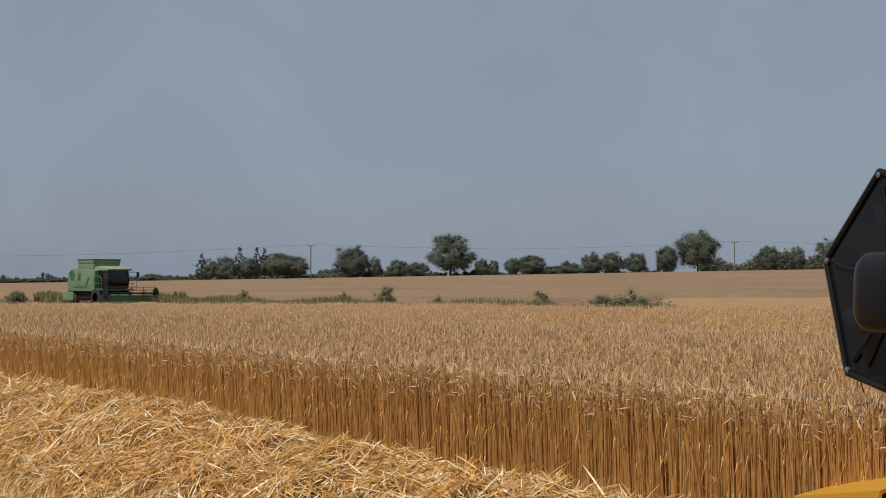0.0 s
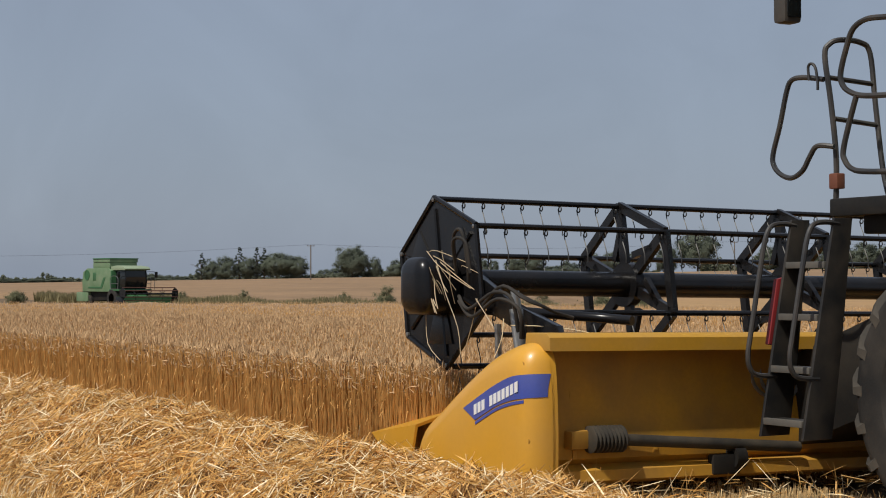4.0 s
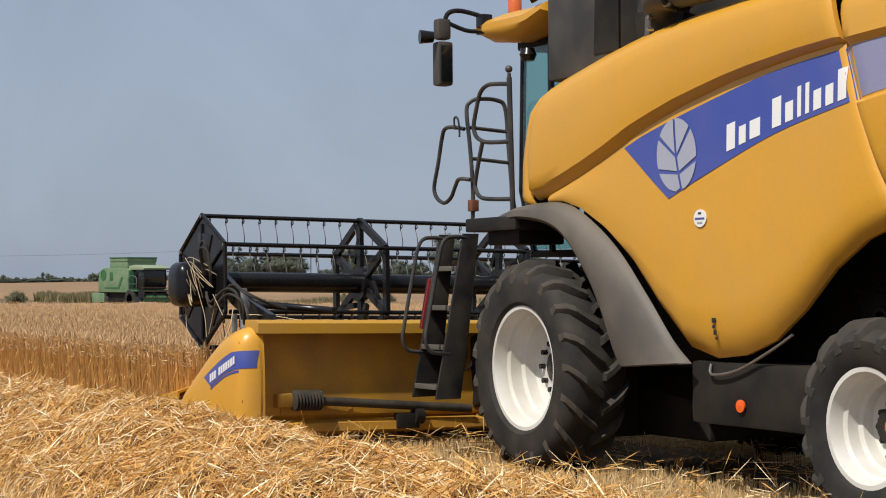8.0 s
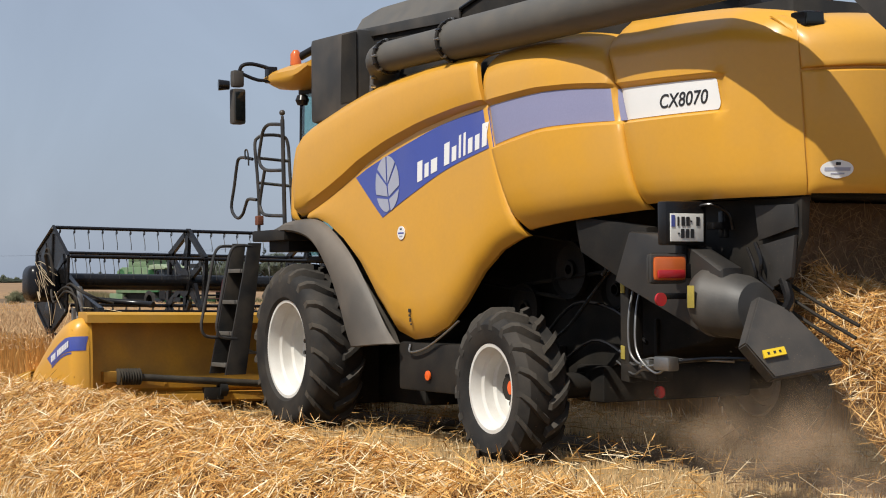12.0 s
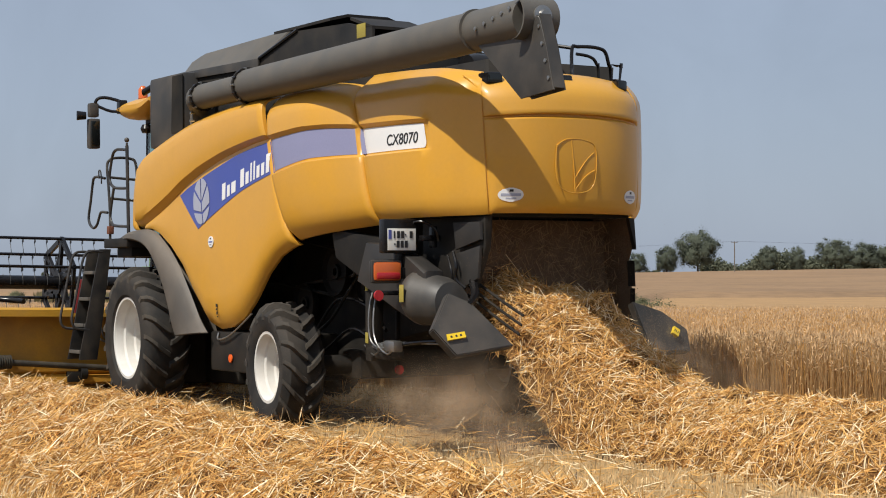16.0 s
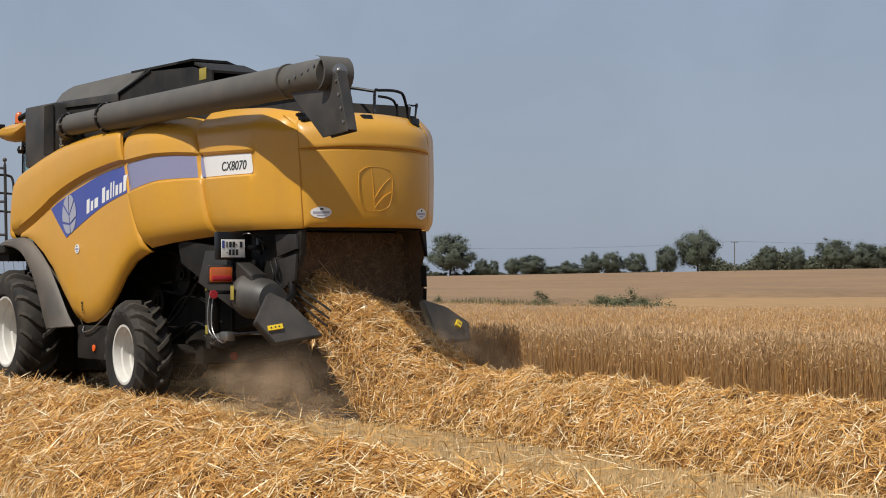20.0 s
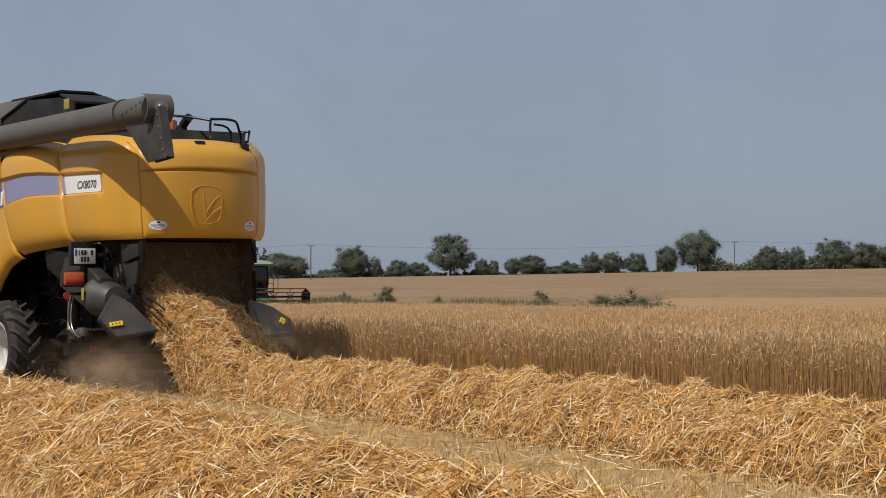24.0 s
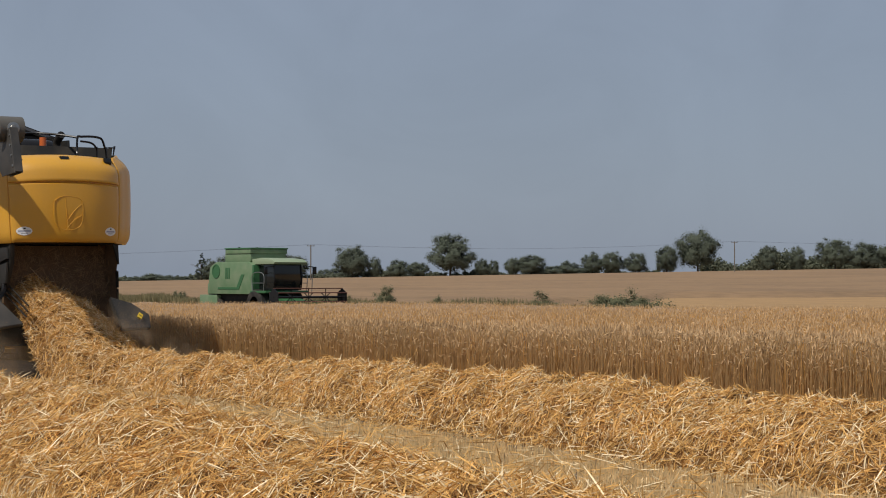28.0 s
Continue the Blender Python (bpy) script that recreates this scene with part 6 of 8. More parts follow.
for s in (1, -1):
    gpart("side_stripe", [("prism", [(-0.2, 2.5), (-0.5, 2.5), (-1.0, 1.75), (-3.0, 1.75), (-3.0, 1.62), (-0.75, 1.62)], s * 1.36 - 0.012, s * 1.36 + 0.012)], M_GREEN_DARK)
    gpart("fan_grille", [("lathe", [(0.001, 0), (0.42, 0), (0.42, s * 0.03), (0.34, s * 0.03), (0.34, s * 0.01), (0.001, s * 0.01)], 24, (-3.2, s * 1.355, 2.7))], M_GREEN_DARK)
    gpart("side_vent", [("box", -2.2 + 0.18 * k, -2.08 + 0.18 * k, s * 1.36 - 0.012, s * 1.36 + 0.012, 2.25, 2.9, 0.004) for k in range(3)], M_GREEN_DARK)
gpart("grain_tank", [("box", -2.4, 0.3, -1.25, 1.25, 3.25, 3.72, 0.04)], M_GREEN)
gpart("tank_extension", [("box", -2.3, 0.35, -1.3, 1.3, 3.72, 3.98, 0.03)], M_GREEN, "green tank extension with a dark rim")
gpart("tank_rim", [("box", -2.35, 0.4, -1.34, 1.34, 3.98, 4.06, 0.02)], M_GREEN_DARK)
gpart("cab_glass", [("prism", [(0.75, 1.6), (0.75, 3.1), (2.2, 3.1), (2.3, 2.2), (2.15, 1.6)], -0.95, 0.95, 0.04)], M_DARKGLASS, "dark cab windscreen")
gpart("cab_roof", [("prism", [(0.3, 3.08), (0.3, 3.38), (1.2, 3.46), (2.3, 3.36), (2.6, 3.2), (2.5, 3.08)], -1.15, 1.15, 0.05)], M_CREAM, "pale cab roof")
for s in (1, -1):
    gpart("cab_pillar", [("pipe", [(2.2, s * 0.95, 1.6), (2.3, s * 0.96, 2.2), (2.22, s * 0.95, 3.1)], 0.04, 8)], M_BLACK)
gpart("platform", [("box", 0.6, 2.2, -1.5, 1.5, 1.42, 1.56, 0.02)], M_GREEN_DARK)
gpart("handrail", [("pipe", [(2.1, 1.45, 1.5), (2.1, 1.45, 2.5), (1.2, 1.45, 2.5), (1.2, 1.45, 1.5)], 0.025, 8), ("pipe", [(2.1, 1.45, 2.0), (1.2, 1.45, 2.0)], 0.02, 8), ("pipe", [(2.2, 1.75, 1.5), (2.2, 1.8, 2.6)], 0.025, 8)], M_STEEL)
gpart("handrail", [("pipe", [(1.9, -1.45, 1.5), (1.9, -1.45, 2.5), (0.8, -1.45, 2.5), (0.8, -1.45, 1.5)], 0.025, 8), ("pipe", [(1.9, -1.45, 2.0), (0.8, -1.45, 2.0)], 0.02, 8)], M_STEEL)
gpart("mirror_arm", [("pipe", [(2.3, 1.0, 2.95), (2.5, 1.5, 2.95), (2.5, 1.75, 2.9)], 0.025, 8), ("box", 2.42, 2.5, 1.62, 1.88, 2.5, 2.95, 0.03)], M_BLACK)
gpart("mirror_arm", [("pipe", [(2.3, -1.0, 2.95), (2.5, -1.5, 2.95), (2.5, -1.65, 2.9)], 0.025, 8), ("box", 2.42, 2.5, -1.78, -1.56, 2.5, 2.95, 0.03)], M_BLACK)
gpart("feeder_house", [("prism", [(0.7, 1.5), (0.7, 0.8), (3.6, 0.25), (3.6, 0.9)], -0.7, 0.7, 0.03)], M_GREEN_DARK)
for y, x, r, w in ((1.2, 1.0, 0.82, 0.6), (-1.2, 1.0, 0.82, 0.6), (1.05, -3.3, 0.55, 0.36), (-1.05, -3.3, 0.55, 0.36)):
    gpart("wheel", [("lathe", [(r * 0.5, -w / 2), (r * 0.85, -w * 0.52), (r * 0.98, -w * 0.4), (r, 0), (r * 0.98, w * 0.4), (r * 0.85, w * 0.52), (r * 0.5, w / 2), (0.1, w * 0.2), (0.001, w * 0.2)], 32, (x, y, r))], M_RUBBER, "black tyre")
gheader = gpart("header", [("prism", [(3.6, 1.0), (3.55, 1.0), (3.55, 0.2), (4.6, 0.1), (4.6, 0.15), (3.65, 0.28)], -2.5, 2.5, 0)], M_GREEN_DARK, "dark header with open reel")
for s in (1, -1):
    gpart("end_divider", [("prism", [(3.55, 0.15), (3.55, 1.0), (4.3, 0.95), (5.3, 0.3), (5.3, 0.15)], s * 2.46, s * 2.56, 0.01)], M_BLACK, "", gheader)
    gpart("reel_end_plate", [("prism", [(4.3 + 0.5 * math.cos(a), 1.2 + 0.5 * math.sin(a)) for a in (radians(60 * k + 30) for k in range(6))], s * 2.36, s * 2.4, 0)], M_BLACK, "", gheader)
for k in range(6):
    a = radians(60 * k + 30)
    gpart("reel_bar", [("pipe", [(4.3 + 0.5 * math.cos(a), -2.4, 1.2 + 0.5 * math.sin(a)), (4.3 + 0.5 * math.cos(a), 2.4, 1.2 + 0.5 * math.sin(a))], 0.035, 6, False)], M_REEL_OLD, "rust-brown reel bar", gheader)
gpart("reel_axle", [("pipe", [(4.3, -2.4, 1.2), (4.3, 2.4, 1.2)], 0.07, 10, False)], M_BLACK, "", gheader)
for y in (-1.2, 0, 1.2):
    gpart("reel_spider", [("pipe", [(4.3, y, 1.2), (4.3 + 0.5 * math.cos(radians(60 * k + 30)), y, 1.2 + 0.5 * math.sin(radians(60 * k + 30)))], 0.025, 6, False) for k in range(6)], M_BLACK, "", gheader)
gpart("unloading_auger", [("pipe", [(-2.0, 1.45, 3.1), (-4.8, 1.45, 3.0)], 0.15, 14, False)], M_GREEN)
# ---- ground: one sheet to the horizon ----
M_GROUND = material("stubble_soil", (0.13, 0.082, 0.04), 0.95, var=0.4, scale=0.8, fine=22, bump=0.03, dirt=(0.20, 0.135, 0.07), dirt_amount=0.45, dirt_scale=1.5)
gx = np.concatenate([-np.geomspace(2600, 40, 26), np.linspace(-38, 38, 77), np.geomspace(40, 2600, 26)])
gy = np.concatenate([-np.geomspace(1500, 12, 12), np.linspace(-10, 60, 71), np.geomspace(62, 4200, 60)])
X, Y = np.meshgrid(gx, gy)


def lane_drop(x, y):
    """The trodden lane on which the machine drives lies a little lower."""
    lat = left_of_way(x, y)
    return 0.09 * np.clip((lat + 3.4) / 0.8, 0, 1) * np.clip((4.6 - lat) / 0.8, 0, 1) * np.clip((y - 4) / 4, 0, 1) * np.clip((34 - y) / 16, 0, 1)


Z = ground_z(X, Y) - lane_drop(X, Y) + np.where(np.hypot(X, Y) < 70, 0.012 * np.sin(X * 3.1 + 1.3 * np.sin(Y * 2.2)) * np.cos(Y * 2.7), 0)
nx, ny = len(gx), len(gy)
idx = np.arange(nx * ny).reshape(ny, nx)
a, b, c, d = idx[:-1, :-1].ravel(), idx[:-1, 1:].ravel(), idx[1:, 1:].ravel(), idx[1:, :-1].ravel()
ground = new("ground", tri_mesh("ground", np.stack([X.ravel(), Y.ravel(), Z.ravel()], 1), np.concatenate([np.stack([a, b, c], 1), np.stack([a, c, d], 1)]), [M_GROUND], smooth=True))
tagged(ground, "golden stubble field with dry soil between the rows", "ground", kind="structure")


# far wheat field on the rise: a thick canopy with an edge to the hedge
def edge_line(x):
    """Distance of the hedge line between the two fields, nearer on the right."""
    return np.interp(x, [-60, -36, -29, -11, 9.7, 14, 40], [215, 172, 160, 116, 66, 66, 66])


fx = np.concatenate([np.linspace(-420, -60, 40), np.linspace(-56, 60, 60), np.linspace(64, 420, 40)])
fv = np.linspace(0, 1, 70) ** 2
FX, FV = np.meshgrid(fx, fv)
start = np.interp(FX, [-420, -60, -36, -11, 4, 10, 17, 25, 60, 420], [420, 225, 182, 134, 120, 150, 158, 200, 206, 206])
FY = start + (640 - start) * FV
FZ = ground_z(FX, FY) + 0.72 * np.clip(FV * 60, 0, 1) + np.random.default_rng(8).normal(0, 0.03, FX.shape)
idx = np.arange(FX.size).reshape(FX.shape)
a, b, c, d = idx[:-1, :-1].ravel(), idx[:-1, 1:].ravel(), idx[1:, 1:].ravel(), idx[1:, :-1].ravel()
far_wheat = new("far_wheat_field", tri_mesh("far_wheat_field", np.stack([FX.ravel(), FY.ravel(), FZ.ravel()], 1), np.concatenate([np.stack([a, b, c], 1), np.stack([a, c, d], 1)]), [M_FARWHEAT], smooth=True))
tagged(far_wheat, "ripe wheat field rising to the tree line", "wheat field", kind="stuff")


# pale cut strip between the crop's far edge and the boundary
M_FARSTUBBLE = material("far_cut_stubble", (0.36, 0.215, 0.09), 0.9, var=0.35, scale=0.25, fine=2.5, bump=0.05)
sx_, sv_ = np.concatenate([np.linspace(8.6, 60, 44), np.linspace(70, 420, 20)]), np.linspace(0, 1, 14)
SX, SV = np.meshgrid(sx_, sv_)
near_y = np.interp(SX, [8.6, 9.7, 60, 420], [67, 64.5, 64.5, 64.5])
far_y = np.interp(SX, [4, 10, 17, 25, 60, 420], [120, 150, 158, 200, 206, 206]) + 1.0
SY = near_y + (far_y - near_y) * SV
SZ = ground_z(SX, SY) + 0.10 + np.random.default_rng(12).normal(0, 0.012, SX.shape)
idx = np.arange(SX.size).reshape(SX.shape)
a, b, c, d = idx[:-1, :-1].ravel(), idx[:-1, 1:].ravel(), idx[1:, 1:].ravel(), idx[1:, :-1].ravel()
far_stubble = new("stubble", tri_mesh("far_stubble", np.stack([SX.ravel(), SY.ravel(), SZ.ravel()], 1), np.concatenate([np.stack([a, b, c], 1), np.stack([a, c, d], 1)]), [M_FARSTUBBLE], smooth=True))
tagged(far_stubble, "pale golden stubble strip beyond the standing wheat", "stubble", kind="stuff")


# ---- leaves, trees, bushes ----
rng = np.random.default_rng(7)


def leaf_cards(centres, size, n_each, spread, seed, heart=None):
    """Many small leaves round clump centres: arrays of corners and triangles."""
    r = np.random.default_rng(seed)
    c = np.repeat(centres, n_each, axis=0)
    rad = np.repeat(spread, n_each)
    v = r.normal(size=c.shape)
    v /= np.linalg.norm(v, axis=1)[:, None]
    p = c + v * (rad * np.minimum(np.abs(r.normal(0, 0.62, len(c))), 1.1))[:, None]
    if heart is not None:
        v = p - np.asarray(heart)
        v = v / np.linalg.norm(v, axis=1)[:, None] * 1.2 + (p - c) / rad[:, None] * 0.4
    n = v + r.normal(0, 0.25, v.shape)
    n /= np.linalg.norm(n, axis=1)[:, None]
    t = np.cross(n, r.normal(size=n.shape))
    t /= np.linalg.norm(t, axis=1)[:, None]
    bt = np.cross(n, t)
    s = size * r.uniform(0.6, 1.4, len(c))[:, None]
    vs = np.stack([p - t * s - bt * s * 0.5, p + bt * s * 0.8 + n * s * 0.15, p + t * s - bt * s * 0.4], 1).reshape(-1, 3)
    return vs, np.arange(len(c) * 3).reshape(-1, 3)


def crown_mesh(seed, h, w, kind):
    """A crown of leaf clumps on an uneven outline, for a tree h tall and w wide."""
    r = np.random.default_rng(seed)
    cs, rs = [], []
    if kind == "conifer":
        for k in range(70):
            f = r.uniform(0.08, 1)
            rad = w / 2 * (1 - f) ** 0.8 * r.uniform(0.5, 1.0) + 0.1
            a = r.uniform(0, 2 * math.pi)
            cs.append((rad * math.cos(a), rad * math.sin(a), h * (0.06 + 0.94 * f)))
            rs.append(0.09 * w * (1.3 - f))
    else:
        for k in range(130):
            v = r.normal(size=3)
            v /= np.linalg.norm(v)
            q = r.uniform(0.25, 1.0) ** 0.4
            lobes = 1 + 0.09 * math.sin(3 * math.atan2(v[1], v[0]) + seed) + 0.08 * math.sin(5 * v[2] + 2 * seed) + r.normal(0, 0.06)
            zc = 0.54 if kind == "oak" else 0.50
            hz = 0.48 if kind == "oak" else 0.52
            cs.append((v[0] * w / 2 * q * lobes, v[1] * w / 2 * q * lobes, h * (zc + hz * v[2] * q * lobes * (0.9 if v[2] > 0 else 0.8))))
            rs.append(w * r.uniform(0.10, 0.16))
    cs, rs = np.array(cs), np.array(rs)
    cs[:, 2] = np.clip(cs[:, 2], 0.03 * h, h)
    vs, tris = leaf_cards(cs, 0.019 * w if kind != "conifer" else 0.026 * w, 190, rs, seed + 1, (0, 0, 0.4 * h))
    return tri_mesh("crown", vs, tris, [M_NEEDLE if kind == "conifer" else M_LEAF], smooth=True)


def trunk_mesh(seed, h, w):
    r = np.random.default_rng(seed)
    bm = bmesh.new()
    top = (r.normal(0, 0.03) * w, r.normal(0, 0.03) * w, h * 0.75)
    pipe(bm, [(0, 0, -0.4), (0, 0, h * 0.15), (top[0] * 0.5, top[1] * 0.5, h * 0.45), top], [0.030 * h, 0.024 * h, 0.016 * h, 0.004 * h], 8, per=3)
    for k in range(7):
        a = 2 * math.pi * k / 7 + r.uniform(0, 0.5)
        z0 = h * r.uniform(0.2, 0.45)
        pipe(bm, [(0, 0, z0), (w * 0.18 * math.cos(a), w * 0.18 * math.sin(a), z0 + h * 0.12), (w * 0.36 * math.cos(a), w * 0.36 * math.sin(a), z0 + h * 0.2)], [0.010 * h, 0.007 * h, 0.003 * h], 5, per=2)
    me = bpy.data.meshes.new("trunk")
    bm.to_mesh(me)
    bm.free()
    me.materials.append(M_BARK)
    return me


CROWNS = {k: [(crown_mesh(11 + i * 7 + len(k), 10.0, 9.0 if k == "oak" else (8.0 if k == "broad" else 4.6), k), trunk_mesh(5 + i, 10.0, 9.0)) for i in range(4 if k != "conifer" else 2)] for k in ("oak", "broad", "conifer")}
_count = 0


def tree(px, top, base, width, kind="oak", dist=620.0, label="", dark=False):
    """A tree seen in the direction px, its top and foot given as angles in the same measure, at its distance."""
    global _count
    f = 3200.0
    x = (px - 784) / f * dist
    z0 = float(ground_z(x, dist))
    zt = 1.66 + (497 - top) / f * dist
    h = zt - z0
    w = width / f * dist
    crown, trunk = CROWNS[kind][_count % len(CROWNS[kind])]
    _count += 1
    ob = empty("tree", label or {"oak": "large round oak tree in full leaf", "broad": "broad-leaved hedgerow tree in full leaf", "conifer": "tall dark conifer among other trees"}[kind], "tree", group="trees on the skyline")
    base_w = 9.0 if kind == "oak" else (8.0 if kind == "broad" else 4.6)
    ob.matrix_basis = Matrix.Translation((x, dist, z0)) @ Matrix.Rotation(_count * 1.7, 4, "Z") @ Matrix.Diagonal((w / base_w, w / base_w, h / 10.0, 1))
    for nm, me in (("trunk", trunk), ("crown", crown)):
        o = new(nm, me)
        o.parent = ob
    return ob


for px, top, w, kind in ((797, 417, 76, "oak"), (624, 437, 62, "oak"), (1235, 407, 70, "oak"), (1180, 433, 42, "broad"), (1083, 443, 42, "broad"), (1048, 448, 38, "broad"), (1125, 448, 42, "broad"), (940, 450, 54, "broad"), (908, 454, 30, "broad"),
                         (853, 459, 28, "broad"), (873, 461, 22, "broad"), (1360, 433, 34, "broad"), (1410, 434, 34, "broad"), (1478, 424, 62, "oak"), (1530, 430, 60, "broad"), (1585, 428, 60, "oak"), (1640, 425, 60, "oak"), (664, 456, 24, "broad"), (705, 461, 44, "broad"), (740, 463, 42, "broad"),
                         (357, 449, 32, "conifer"), (372, 460, 30, "broad"), (400, 455, 44, "broad"), (424, 438, 34, "conifer"), (440, 452, 40, "broad"), (455, 438, 30, "conifer"), (468, 440, 34, "conifer"), (490, 446, 62, "oak"), (520, 449, 54, "broad"), (1005, 463, 38, "broad"), (980, 471, 40, "broad"), (1025, 473, 40, "broad")):
    tree(px, top, 487, w, kind)
for px, top, w in ((270, 484, 50), (300, 488, 50), (20, 494, 60), (60, 493, 60), (100, 491, 50), (240, 490, 40), (325, 490, 40), (575, 476, 30), (600, 472, 40)):
    tree(px, top, 495, w, "broad", 1100.0, "distant hedgerow tree in summer haze")


def hedge(name, x0, x1, dist, height, label, mat, n, size=0.35, tall=0.0, dist1=None, thick=4.0, seed=3, count=44):
    r = np.random.default_rng(seed)
    u = r.uniform(0, 1, n)
    xs = x0 + (x1 - x0) * u
    ys = dist + ((dist1 if dist1 else dist) - dist) * u + r.uniform(-thick / 2, thick / 2, n)
    hh = height * (0.55 + 0.45 * np.sin(xs * 0.23 + seed) * np.sin(xs * 0.071)) * r.uniform(0.7, 1.1, n)
    zs = ground_z(xs, ys) + hh * r.uniform(0.1, 1.0, n) + tall
    vs, tris = leaf_cards(np.stack([xs, ys, zs], 1), size * 0.8, count, np.full(n, height * 0.22 + 0.15), seed)
    ob = new(name, tri_mesh(name, vs, tris, [mat], smooth=True))
    return tagged(ob, label, "hedge", kind="stuff")


hedge("field_hedge", -56, -8, 628, 3.2, "low dark hedge along the skyline", M_LEAF_HEDGE, 330, 0.5, seed=4)
hedge("field_hedge", -8, 75, 628, 2.6, "low dark hedge along the skyline", M_LEAF_HEDGE, 480, 0.5, seed=5)
hedge("field_hedge", 92, 190, 640, 8.5, "tall dark hedge and scrub along the skyline", M_LEAF_HEDGE, 1100, 0.6, seed=6)
hedge("field_scrub", 3.6, 9.3, 86, 1.25, "green scrub and weeds along the field boundary", M_LEAF_BUSH, 260, 0.045, dist1=74, thick=3.0, seed=12, count=60)
hedge("field_hedge", -420, -120, 1500, 8.0, "far wooded hedgerow on the horizon", M_LEAF_HEDGE, 420, 1.6, seed=8)
hedge("field_hedge", -120, -60, 1000, 4.0, "far wooded hedgerow on the horizon", M_LEAF_HEDGE, 200, 0.9, seed=9)


def bush(px, top, width, dist, label, seed):
    x = (px - 784) / 3200 * dist
    h = 1.66 + (497 - top) / 3200 * dist - float(ground_z(x, dist))
    w = width / 3200 * dist
    r = np.random.default_rng(seed)
    n = 46
    v = r.normal(size=(n, 3))
    v /= np.linalg.norm(v, axis=1)[:, None]
    q = r.uniform(0.3, 1, n)[:, None]
    cs = v * q * np.array([w / 2, w / 2, h * 0.52]) + np.array([0, 0, h * 0.48])
    cs[:, 2] = np.clip(cs[:, 2], 0.05, h)
    vs, tris = leaf_cards(cs, 0.016 * max(w, h) + 0.008, 260, np.full(n, 0.16 * max(w, h)), seed, (0, 0, 0.2 * h))
    ob = empty("bush", label, "bush", group="bushes along the field edge")
    ob.matrix_basis = Matrix.Translation((x, dist, float(ground_z(x, dist))))
    o = new("foliage", tri_mesh("foliage", vs, tris, [M_LEAF_BUSH], smooth=True))
    o.parent = ob
    bm = bmesh.new()
    for k in range(5):
        a = k * 1.3
        pipe(bm, [(0, 0, -0.1), (0.15 * w * math.cos(a), 0.15 * w * math.sin(a), h * 0.3), (0.3 * w * math.cos(a), 0.3 * w * math.sin(a), h * 0.7)], [0.03, 0.02, 0.01], 5, per=2)
    part("stems", bm, M_BARK, ob)
    return ob


for i, (px, top, w, dist) in enumerate(((680, 506, 38, 124), (610, 518, 26, 128), (318, 514, 30, 152), (432, 515, 26, 142), (957, 518, 40, 88), (1105, 511, 76, 78), (1140, 524, 60, 75), (775, 524, 18, 112), (1062, 520, 50, 80), (30, 517, 40, 168))):
    bush(px, top, w, dist, "small green bush on the field boundary" if w < 50 else "spreading green bush on the field boundary", 40 + i)

# rank grass along the boundary
n = 18000
u = rng.uniform(0, 1, n)
xs = -42 + 51 * u
ys = edge_line(xs) + 2.5 + rng.uniform(0, 8, n)
hs = rng.uniform(0.7, 1.3, n) * (0.88 + 0.12 * np.sin(xs * 0.7))
ang = rng.uniform(0, math.pi, n)
zs = ground_z(xs, ys)
wd = rng.uniform(0.05, 0.16, n)
tilt = rng.normal(0, 0.18, (n, 2))
v0 = np.stack([xs - wd * np.cos(ang), ys - wd * np.sin(ang), zs - 0.05], 1)
v1 = np.stack([xs + wd * np.cos(ang), ys + wd * np.sin(ang), zs - 0.05], 1)
v2 = np.stack([xs + tilt[:, 0] * hs, ys + tilt[:, 1] * hs, zs + hs], 1)
grass = new("field_margin_grass", tri_mesh("field_margin_grass", np.stack([v0, v1, v2], 1).reshape(-1, 3), np.arange(n * 3).reshape(-1, 3), [M_GRASS]))
tagged(grass, "tall dry grass along the boundary between two fields", "grass", kind="stuff")


# ---- poles and wires ----
def power_pole(px, top, base_dist, arm):
    x = (px - 784) / 3200 * base_dist
    z0 = float(ground_z(x, base_dist))
    zt = 1.66 + (497 - top) / 3200 * base_dist
    ob = empty("power_pole", "thin wooden power pole standing in the wheat", "power pole", group="power poles")
    ob.matrix_basis = Matrix.Translation((x, base_dist, z0))
    bm = bmesh.new()
    pipe(bm, [(0, 0, -1), (0, 0, zt - z0)], [0.17, 0.13], 8, False)
    part("pole", bm, M_WOOD, ob)
    bm = bmesh.new()
    box(bm, -arm, arm, -0.06, 0.06, zt - z0 - 0.3, zt - z0 - 0.15, 0.01)
    part("crossarm", bm, M_WOOD, ob)
    for s in (-1, 0, 1):
        bm = bmesh.new()
        pipe(bm, [(s * arm * 0.9, 0, zt - z0 - 0.15), (s * arm * 0.9, 0, zt - z0 + 0.1)], 0.05, 6, False)
        part("insulator", bm, M_INK, ob)
    return Vector((x, base_dist, zt + 0.1))


p1 = power_pole(550, 434, 430.0, 0.9)
p2 = power_pole(1300, 428, 520.0, 0.9)
p0 = Vector((-150, 380, 7.3))
p3 = Vector((240, 590, 15.0))
for o in (-0.8, 0.8):
    for a, b in ((p0, p1), (p1, p2), (p2, p3)):
        bm = bmesh.new()
        pipe(bm, [a + Vector((o, 0, 0)), a.lerp(b, 0.25) + Vector((o, 0, -1.1)), a.lerp(b, 0.5) + Vector((o, 0, -1.5)), a.lerp(b, 0.75) + Vector((o, 0, -1.1)), b + Vector((o, 0, 0))], 0.010, 4, per=4)
        tagged(part("power_line", bm, M_INK), "thin overhead wire between two poles", "wire", group="overhead wires")
